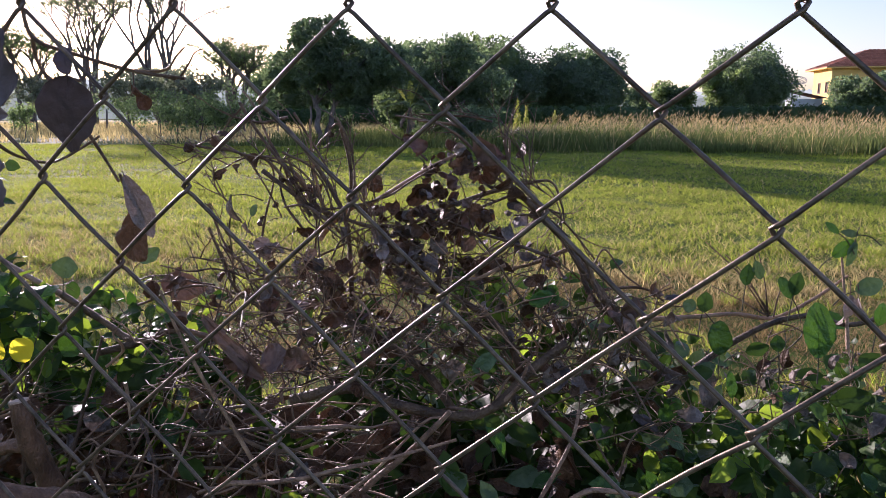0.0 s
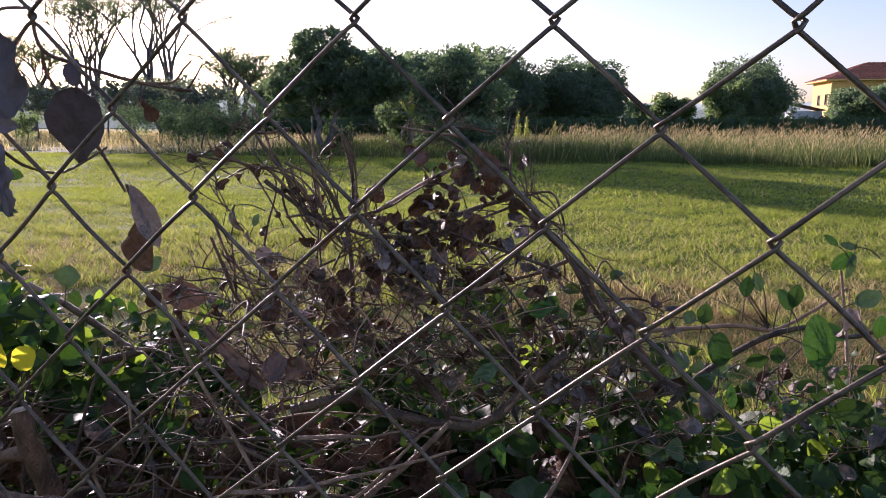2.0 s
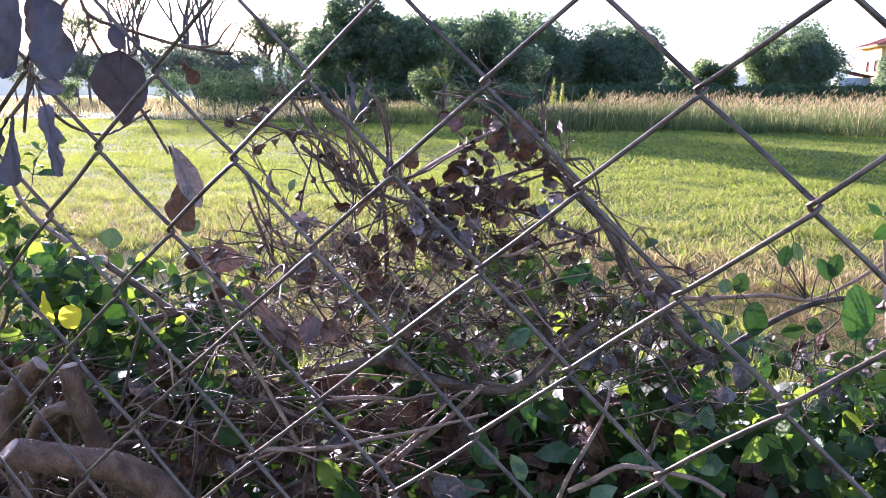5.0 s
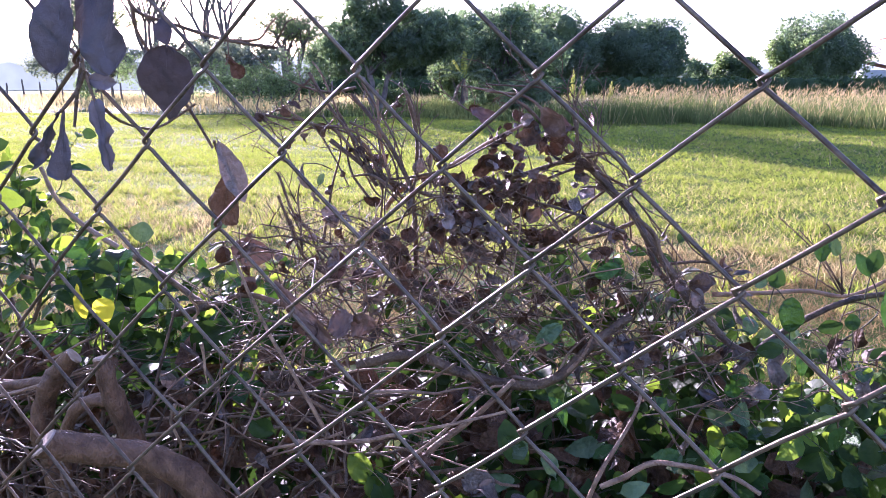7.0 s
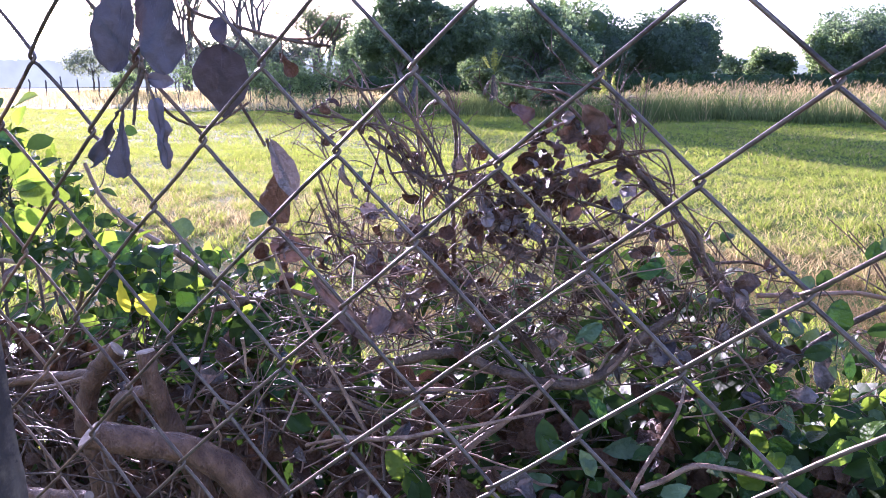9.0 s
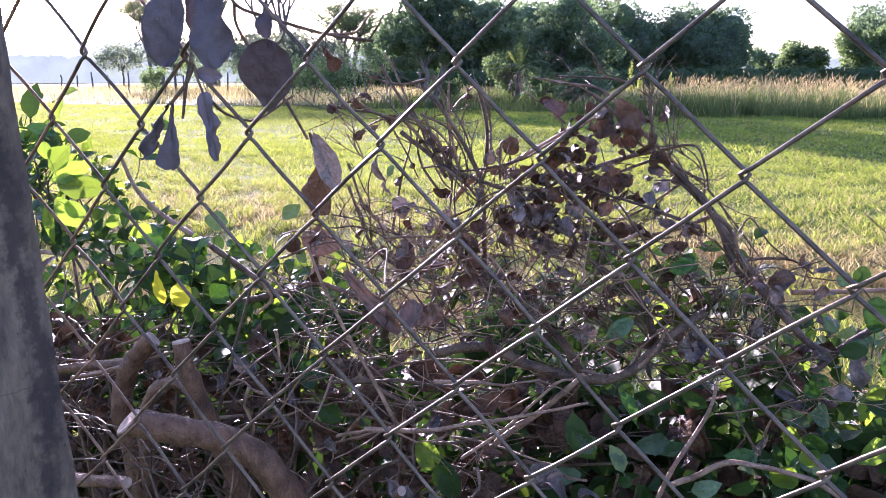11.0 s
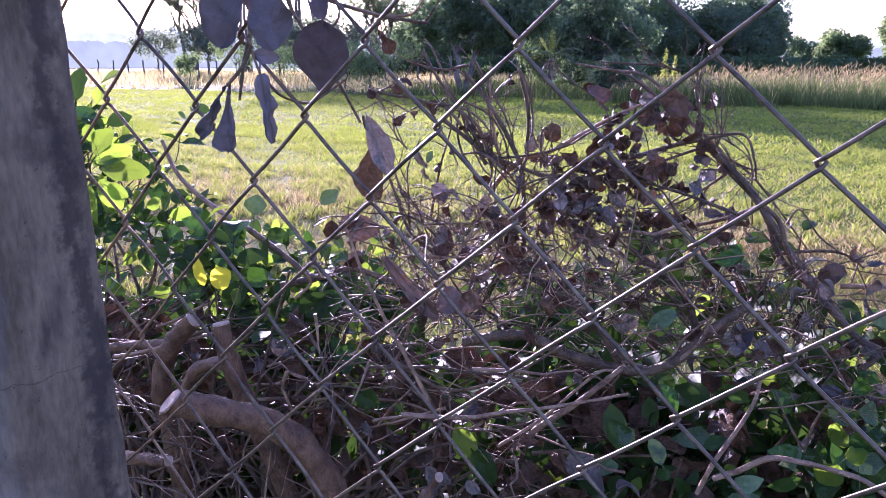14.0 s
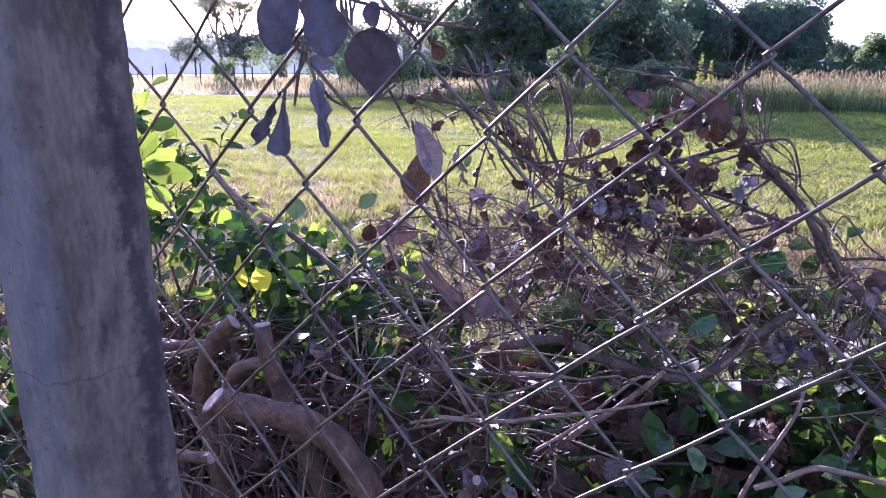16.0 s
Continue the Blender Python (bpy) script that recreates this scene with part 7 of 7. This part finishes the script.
hung_leaf(left, (-0.606, 0.56, 0.779), (-0.558, 0.56, 0.827), 0.36, GREEN_LEAF, 0.3, 0.12, 0.03)
hung_leaf(left, (-0.838, 0.56, 0.742), (-0.835, 0.56, 0.792), 0.27, YOUNG_LEAF, 0.3, 0.12, 0.03)
hung_leaf(left, (-0.787, 0.56, 0.772), (-0.778, 0.56, 0.805), 0.36, YOUNG_LEAF, 0.3, 0.12, 0.03)
hung_leaf(left, (-0.75, 0.56, 0.82), (-0.71, 0.56, 0.846), 0.42, MID_LEAF, 0.3, 0.12, 0.03)
hung_leaf(left, (-0.955, 0.56, 0.935), (-0.974, 0.56, 0.954), 0.59, YOUNG_LEAF, 0.3, 0.12, 0.03)
hung_leaf(left, (-0.922, 0.56, 0.969), (-0.949, 0.56, 0.93), 0.28, MID_LEAF, 0.3, 0.12, 0.03)

# crumpled leaves crowding the middle of the tangle
for count, centre, spread in ((34, (-0.125, 0.585, 1.035), (0.05, 0.02, 0.045)), (12, (-0.25, 0.57, 0.975), (0.075, 0.025, 0.03)), (9, (-0.02, 0.56, 0.93), (0.06, 0.03, 0.03)), (5, (-0.39, 0.57, 1.02), (0.03, 0.02, 0.03)), (8, (0.09, 0.53, 0.88), (0.05, 0.02, 0.03)), (6, (-0.07, 0.6, 1.14), (0.03, 0.012, 0.016))):
    for _ in range(count):
        at = Vector([rng.gauss(c, w) for c, w in zip(centre, spread)])
        go = Vector((rng.gauss(0, 1), rng.gauss(0, 0.6), rng.gauss(-0.2, 0.8))).normalized()
        hung_leaf(dead, at, at + go * rng.uniform(0.013, 0.025), rng.uniform(0.3, 0.5), rng.choice((DEAD_LEAF, DEAD_LEAF, DEAD_LEAF, GREY_LEAF, GREY_LEAF, RUST_LEAF, BROWN_LEAF, SUNLIT_LEAF)), 0.45, 0.25, 0.08)

# ---- heap of fallen twigs in front of the hedge
heap = thing("twig_heap", "heap of thin dry fallen twigs at the hedge foot", "twig heap", at=(-0.45, 0.38, 0))
loose = Loose()
for k in range(400):
    x, y = rng.uniform(-1.15, -0.12), rng.uniform(0.24, 0.58)
    top = 0.745 - 0.2 * max(0, x + 0.2) + 0.03 * math.sin(x * 9) + 0.14 * (y - 0.35)
    if -0.85 < x < -0.36 and y < 0.41:
        top = 0.62 if x > -0.62 else 0.68
    if x > -0.42 and rng.random() < 0.45:
        continue
    a = Vector((x, y, top - 0.2 * rng.random() ** 1.5))
    aim = rng.random()
    d = Vector((1, rng.gauss(0.05, 0.2), rng.gauss(0.2, 0.25))) if aim < 0.45 else Vector((0.7, rng.gauss(0, 0.2), rng.gauss(0.55, 0.25))) if aim < 0.62 else (rand_dir(rng) + Vector((0.2, 0, 0.2)))
    span = rng.uniform(0.05, 0.3)
    l2 = kinked(a, d, span, 6, rng.choice((0.08, 0.14, 0.3)), rng)
    if min(p.y for p in l2) < 0.16 or (max(p.z for p in l2) > 0.7 and min(p.y for p in l2) < 0.36):
        continue
    r = rng.choice((0.0007, 0.0009, 0.0012, 0.0016, 0.0022, 0.0036))
    mat = rng.choice((DRY_TWIG, DRY_TWIG, PALE_BARK, BARK, BARK, BARK))
    if k < 300:
        g = Geo()
        tube(g, l2, r, r * 0.55, 5, knots=0.15)
        part("twig", g.mesh("twig", mat), heap)
    else:
        twig_spray(loose, a, d, span * 0.7, r * 0.7, mat, rng, 1, [])
# what the heap lies on: older wood below, down to the soil
for k in range(130):
    x, y = rng.uniform(-1.2, 0.1), rng.uniform(0.36, 0.66)
    a = Vector((x, y, rng.uniform(0.0, 0.4)))
    q = Vector((x + rng.gauss(0, 0.3), y + rng.gauss(0, 0.06), rng.uniform(0.4, 0.7)))
    loose.twig(BARK, wander(a, q, 9, 0.05, rng), rng.choice((0.003, 0.005, 0.007)), 0.002)
for k in range(140):
    p = Vector((rng.uniform(-1.2, 0.05), rng.uniform(0.4, 0.58), rng.uniform(0.3, 0.66)))
    loose.leaf(DEAD_LEAF, p, rand_dir(rng), (rng.gauss(0, 0.5), -0.8, 0.5), rng.uniform(0.025, 0.05), 0.65, True, rng)
loose.done(heap, "tangle")
loose = Loose()
for k in range(1700):
    depth = rng.random()
    p = Vector((rng.uniform(-1.35, 0.08), 0.55 + 0.24 * depth, rng.uniform(0.15, 0.735)))
    loose.leaf(GREEN_LEAF if depth > 0.45 else DEAD_LEAF, p, rand_dir(rng), (rng.gauss(0, 0.6), -0.8, 0.5), rng.uniform(0.045, 0.07), 0.62, depth < 0.45, rng)
for k in range(420):
    p = Vector((rng.uniform(0.02, 0.36), rng.uniform(0.58, 0.76), rng.uniform(0.25, 0.74)))
    loose.leaf(GREEN_LEAF if p.y > 0.66 else DEAD_LEAF, p, rand_dir(rng), (rng.gauss(0, 0.6), -0.8, 0.5), rng.uniform(0.04, 0.06), 0.62, p.y < 0.66, rng)
loose.done(behind, "foliage")
for k in range(60):
    x = rng.uniform(-0.9, 0.1)
    p = Vector((x, rng.uniform(0.4, 0.55) if x < -0.3 else rng.uniform(0.28, 0.5), 0.69 - 0.22 * max(0, x + 0.1) + rng.uniform(-0.05, 0.03)))
    put_leaf(heap, rng.choice(("dead", "dead", "grey")), p, rand_dir(rng), (rng.gauss(0, 0.6), -0.5, 0.7), rng.uniform(0.025, 0.045))
for p, along, up, s, kind in (((-0.269, 0.420, 0.723), (0.3, 0, 1), (0, -1, 0.2), 0.035, "grey"), ((-0.419, 0.450, 0.811), (0, 0, -1), (0.4, -1, 0.2), 0.05, "grey"), ((-0.074, 0.500, 0.695), (-0.2, 0, 1), (0.3, -1, 0.3), 0.055, "green"), ((-0.244, 0.400, 0.685), (-0.5, 0, 1), (0.4, -1, 0.3), 0.05, "young"), ((-0.111, 0.420, 0.696), (0.9, 0, 0.2), (0, -0.5, 1), 0.06, "grey"), ((-0.247, 0.400, 0.705), (0.5, 0, -0.8), (0.4, -1, 0.3), 0.045, "young")):
    put_leaf(heap, kind, p, along, up, s)


# ---- sawn stems
def sawn(name, label, pts, r0, r1, slant=None):
    g = Geo()
    line = smooth_line([Vector(p) for p in pts], 26)
    d = (line[0] - line[1]).normalized()
    cut = Vector(slant).normalized() if slant else d

    def on_cut(p, lift=0.0):
        """p slid along the stem on to the plane of the saw cut."""
        return p - d * ((p - line[0]).dot(cut) / d.dot(cut)) + cut * lift

    tube(g, line, r0, r1, 14, knots=0.24)
    first = len(line) * 14
    for k in list(range(14)) + list(range(first, first + 14)):
        g.v[k] = on_cut(g.v[k])
    t = thing(name, label, "cut branch" if name == "cut_branch" else "stump", "sawn stems", at=tuple(line[-1]))
    part("stem", g.mesh("stem", LOG_BARK), t)
    g = Geo()
    m = facing(line[0], d.orthogonal(), d)
    ring = [on_cut(m @ Vector((math.cos(2 * math.pi * s / 14) * r0 * 0.9, math.sin(2 * math.pi * s / 14) * r0 * 0.9, 0)), 0.0018) for s in range(14)]
    low = [on_cut(m @ Vector((math.cos(2 * math.pi * s / 14) * r0 * 0.95, math.sin(2 * math.pi * s / 14) * r0 * 0.95, 0)), -0.001) for s in range(14)]
    g.add(ring + low, [tuple(range(14))] + [(s, s + 14, (s + 1) % 14 + 14, (s + 1) % 14) for s in range(14)])
    part("cut_face", g.mesh("cut_face", CUT_WOOD, smooth=False), t, "pale freshly sawn wood")
    return t


sawn("cut_branch", "thick crooked sawn branch with brown bark and pale cut end", [(-0.593, 0.225, 0.776), (-0.574, 0.250, 0.761), (-0.546, 0.280, 0.744), (-0.516, 0.310, 0.726), (-0.488, 0.330, 0.699), (-0.467, 0.345, 0.665), (-0.452, 0.360, 0.616), (-0.444, 0.370, 0.567), (-0.43, 0.39, 0.25), (-0.42, 0.4, -0.03)], 0.0185, 0.0215, (-0.48, -0.46, 0.75))
upright = sawn("stump", "upright sawn hedge stem with a pale top", [(-0.628, 0.360, 0.830), (-0.624, 0.360, 0.791), (-0.620, 0.370, 0.749), (-0.612, 0.380, 0.707), (-0.604, 0.390, 0.660), (-0.560, 0.42, 0.5), (-0.47, 0.44, 0.2), (-0.46, 0.44, -0.03)], 0.0132, 0.018, (-0.2, 0.05, 1))
branch(upright, [(-0.622, 0.372, 0.762), (-0.664, 0.370, 0.757), (-0.697, 0.370, 0.739), (-0.719, 0.370, 0.708), (-0.733, 0.370, 0.669), (-0.75, 0.38, 0.56)], 0.0102, 0.0081, LOG_BARK, sides=9)
slanting = sawn("stump", "slanting sawn hedge stem with a pointed cut end", [(-0.747, 0.420, 0.795), (-0.793, 0.420, 0.753), (-0.821, 0.420, 0.709), (-0.835, 0.420, 0.637), (-0.834, 0.430, 0.585), (-0.83, 0.45, 0.3), (-0.83, 0.46, -0.03)], 0.0150, 0.019, (0.6, 0.5, 0.6))
branch(slanting, [(-1.049, 0.420, 0.686), (-0.975, 0.420, 0.705), (-0.904, 0.420, 0.723), (-0.812, 0.420, 0.743)], 0.0075, 0.0085, LOG_BARK, sides=9)
sawn("cut_branch", "broken pale stick end lying in the twigs", [(-0.580, 0.200, 0.707), (-0.620, 0.200, 0.699), (-0.665, 0.200, 0.690), (-0.732, 0.200, 0.679), (-0.86, 0.24, 0.6), (-0.95, 0.34, -0.03)], 0.0074, 0.009)
sawn("cut_branch", "short broken pale stick standing in the twigs", [(-0.245, 0.300, 0.720), (-0.255, 0.300, 0.696), (-0.270, 0.300, 0.663), (-0.30, 0.33, 0.4), (-0.31, 0.36, -0.03)], 0.0055, 0.008, (0.6, -0.4, 0.6))

# ---- withered spray caught on the wires
spray = thing("dead_spray", "withered leafy twig caught on the wire mesh", "dead twig", at=(-0.266, 0.030, 1.207))
branch(spray, [(-0.227, 0.030, 1.272), (-0.221, 0.030, 1.247), (-0.194, 0.030, 1.237), (-0.156, 0.035, 1.226), (-0.123, 0.040, 1.221)], 0.0014, 0.001, BARK, "twig", n=24)
branch(spray, [(-0.221, 0.030, 1.247), (-0.223, 0.035, 1.231), (-0.202, 0.035, 1.203), (-0.184, 0.035, 1.178), (-0.172, 0.035, 1.159)], 0.0013, 0.001, BARK, "twig", n=24)
branch(spray, [(-0.227, 0.030, 1.272), (-0.223, 0.000, 1.265), (-0.201, -0.030, 1.238), (-0.200, -0.036, 1.213), (-0.198, -0.036, 1.201), (-0.190, -0.040, 1.190)], 0.0011, 0.0008, BARK, "twig", n=24)
branch(spray, [(-0.199, -0.036, 1.207), (-0.204, -0.038, 1.196), (-0.211, -0.040, 1.188), (-0.214, -0.042, 1.184)], 0.0014, 0.0008, BARK, "twig", n=14)
branch(spray, [(-0.189, -0.038, 1.188), (-0.192, -0.020, 1.178), (-0.188, 0.000, 1.173), (-0.185, 0.020, 1.180), (-0.179, 0.030, 1.187)], 0.0009, 0.0007, BARK, "twig", n=14)
branch(spray, [(-0.184, 0.014, 1.222), (-0.180, 0.020, 1.220), (-0.181, 0.028, 1.229), (-0.189, 0.030, 1.240)], 0.001, 0.0007, BARK, "twig", n=10)


def spray_leaf(top, tip, sides, mat, label, fold, curl, crinkle):
    """One leaf of the spray on the wires."""
    shaped_leaf(spray, top, tip, sides, mat, label, fold, curl, crinkle)


spray_leaf((-0.184, 0.014, 1.223), (-0.189, 0.014, 1.176), ((0, 0.04, 0.04), (0.06, 0.2, 0.2), (0.16, 0.34, 0.35), (0.35, 0.44, 0.45), (0.55, 0.42, 0.44), (0.7, 0.3, 0.36), (0.85, 0.1, 0.17), (1, 0.02, 0.02)), WITHERED_LEAF, "large round brown dead leaf", 0.15, 0.08, 0.05)
spray_leaf((-0.191, 0.020, 1.239), (-0.186, 0.016, 1.223), ROUND, WITHERED_LEAF, "", 0.3, 0.1, 0.05)
spray_leaf((-0.207, -0.035, 1.254), (-0.222, -0.040, 1.205), ((0, 0.01, 0.01), (0.15, 0.2, 0.18), (0.4, 0.33, 0.28), (0.65, 0.36, 0.28), (0.85, 0.29, 0.24), (0.95, 0.18, 0.16), (1, 0.05, 0.03)), WITHERED_LEAF, "large round brown dead leaf", 0.2, 0.05, 0.05)
spray_leaf((-0.197, -0.030, 1.253), (-0.182, -0.038, 1.204), ((0, 0.01, 0.01), (0.15, 0.2, 0.2), (0.35, 0.26, 0.34), (0.5, 0.24, 0.26), (0.7, 0.25, 0.36), (0.85, 0.22, 0.3), (0.95, 0.15, 0.2), (1, 0.05, 0.05)), WITHERED_LEAF, "large lobed brown dead leaf", 0.15, 0.06, 0.07)
spray_leaf((-0.199, -0.035, 1.202), (-0.184, -0.030, 1.200), OVAL, WITHERED_LEAF, "", 0.3, 0.1, 0.05)
spray_leaf((-0.215, -0.042, 1.184), (-0.236, -0.046, 1.152), ((0, 0.02, 0.02), (0.2, 0.07, 0.05), (0.5, 0.1, 0.06), (0.75, 0.15, 0.12), (0.9, 0.16, 0.1), (1, 0.03, 0.03)), WITHERED_LEAF, "narrow curled dead leaf", 0.5, 0.05, 0.12)
spray_leaf((-0.213, -0.040, 1.186), (-0.217, -0.047, 1.145), ((0, 0.02, 0.02), (0.3, 0.05, 0.05), (0.5, 0.1, 0.11), (0.75, 0.19, 0.21), (0.9, 0.24, 0.2), (1, 0.06, 0.05)), WITHERED_LEAF, "drop-shaped curled dead leaf", 0.35, 0.1, 0.05)
spray_leaf((-0.190, -0.040, 1.191), (-0.182, -0.045, 1.152), ((0, 0.05, 0.05), (0.15, 0.13, 0.13), (0.35, 0.12, 0.19), (0.5, 0.07, 0.24), (0.58, 0.06, 0.1), (0.8, 0.09, 0.1), (1, 0.03, 0.03)), WITHERED_LEAF, "narrow curled dead leaf", 0.4, 0.06, 0.1)
spray_leaf((-0.164, 0.030, 1.164), (-0.148, 0.030, 1.124), ((0, 0.01, 0.01), (0.2, 0.09, 0.17), (0.45, 0.16, 0.29), (0.7, 0.16, 0.25), (0.88, 0.09, 0.13), (1, 0.01, 0.01)), SUNLIT_LEAF, "folded pale withered leaf", 0.45, 0.06, 0.02)
spray_leaf((-0.164, 0.040, 1.142), (-0.176, 0.040, 1.106), ((0, 0.06, 0.06), (0.25, 0.18, 0.2), (0.6, 0.32, 0.36), (0.85, 0.3, 0.36), (1, 0.06, 0.1)), DEAD_LEAF, "brown dead leaf", 0.2, 0.1, 0.06)
spray_leaf((-0.157, 0.035, 1.218), (-0.148, 0.035, 1.202), ((0, 0.02, 0.02), (0.4, 0.1, 0.15), (0.7, 0.25, 0.4), (1, 0.05, 0.1)), DEAD_LEAF, "", 0.4, 0.2, 0.12)
branch(spray, [(-0.200, -0.036, 1.213), (-0.204, -0.038, 1.195), (-0.207, -0.040, 1.176)], 0.0012, 0.0008, BARK, "twig", n=10)
branch(spray, [(-0.164, 0.040, 1.142), (-0.168, 0.035, 1.156), (-0.167, 0.030, 1.164)], 0.0014, 0.001, BARK, "twig", n=10)
branch(spray, [(-0.155, 0.035, 1.225), (-0.153, 0.032, 1.216), (-0.154, 0.030, 1.211)], 0.0005, 0.0004, BARK, "twig", n=8)
branch(spray, [(-0.157, 0.035, 1.226), (-0.137, 0.040, 1.226), (-0.128, 0.040, 1.234), (-0.122, 0.040, 1.239)], 0.001, 0.0006, BARK, "twig", n=12)

branch(spray, [(-0.139, 0.040, 1.223), (-0.128, 0.040, 1.221), (-0.121, 0.040, 1.228), (-0.118, 0.040, 1.232), (-0.115, 0.040, 1.236), (-0.109, 0.040, 1.238)], 0.0008, 0.0004, BARK, "twig", n=14)

# ---- litter on the soil along the hedge
loose = Loose()
for k in range(900):
    p = Vector((rng.uniform(-3.8, 1.4), rng.uniform(0.0, 3.4), 0.012))
    p.z += float(ground_z(p.x, p.y))
    loose.leaf(rng.choice((DEAD_LEAF, GREY_LEAF, RUST_LEAF, DEAD_LEAF)), p, (rng.gauss(0, 1), rng.gauss(0, 1), rng.uniform(-0.05, 0.3)), (0, 0, 1), rng.uniform(0.03, 0.06), 0.55, True, rng)
litter = thing("leaf_litter", "brown fallen leaves on bare soil by the hedge", "leaf litter", kind="stuff")
loose.done(litter, "fallen_leaves")
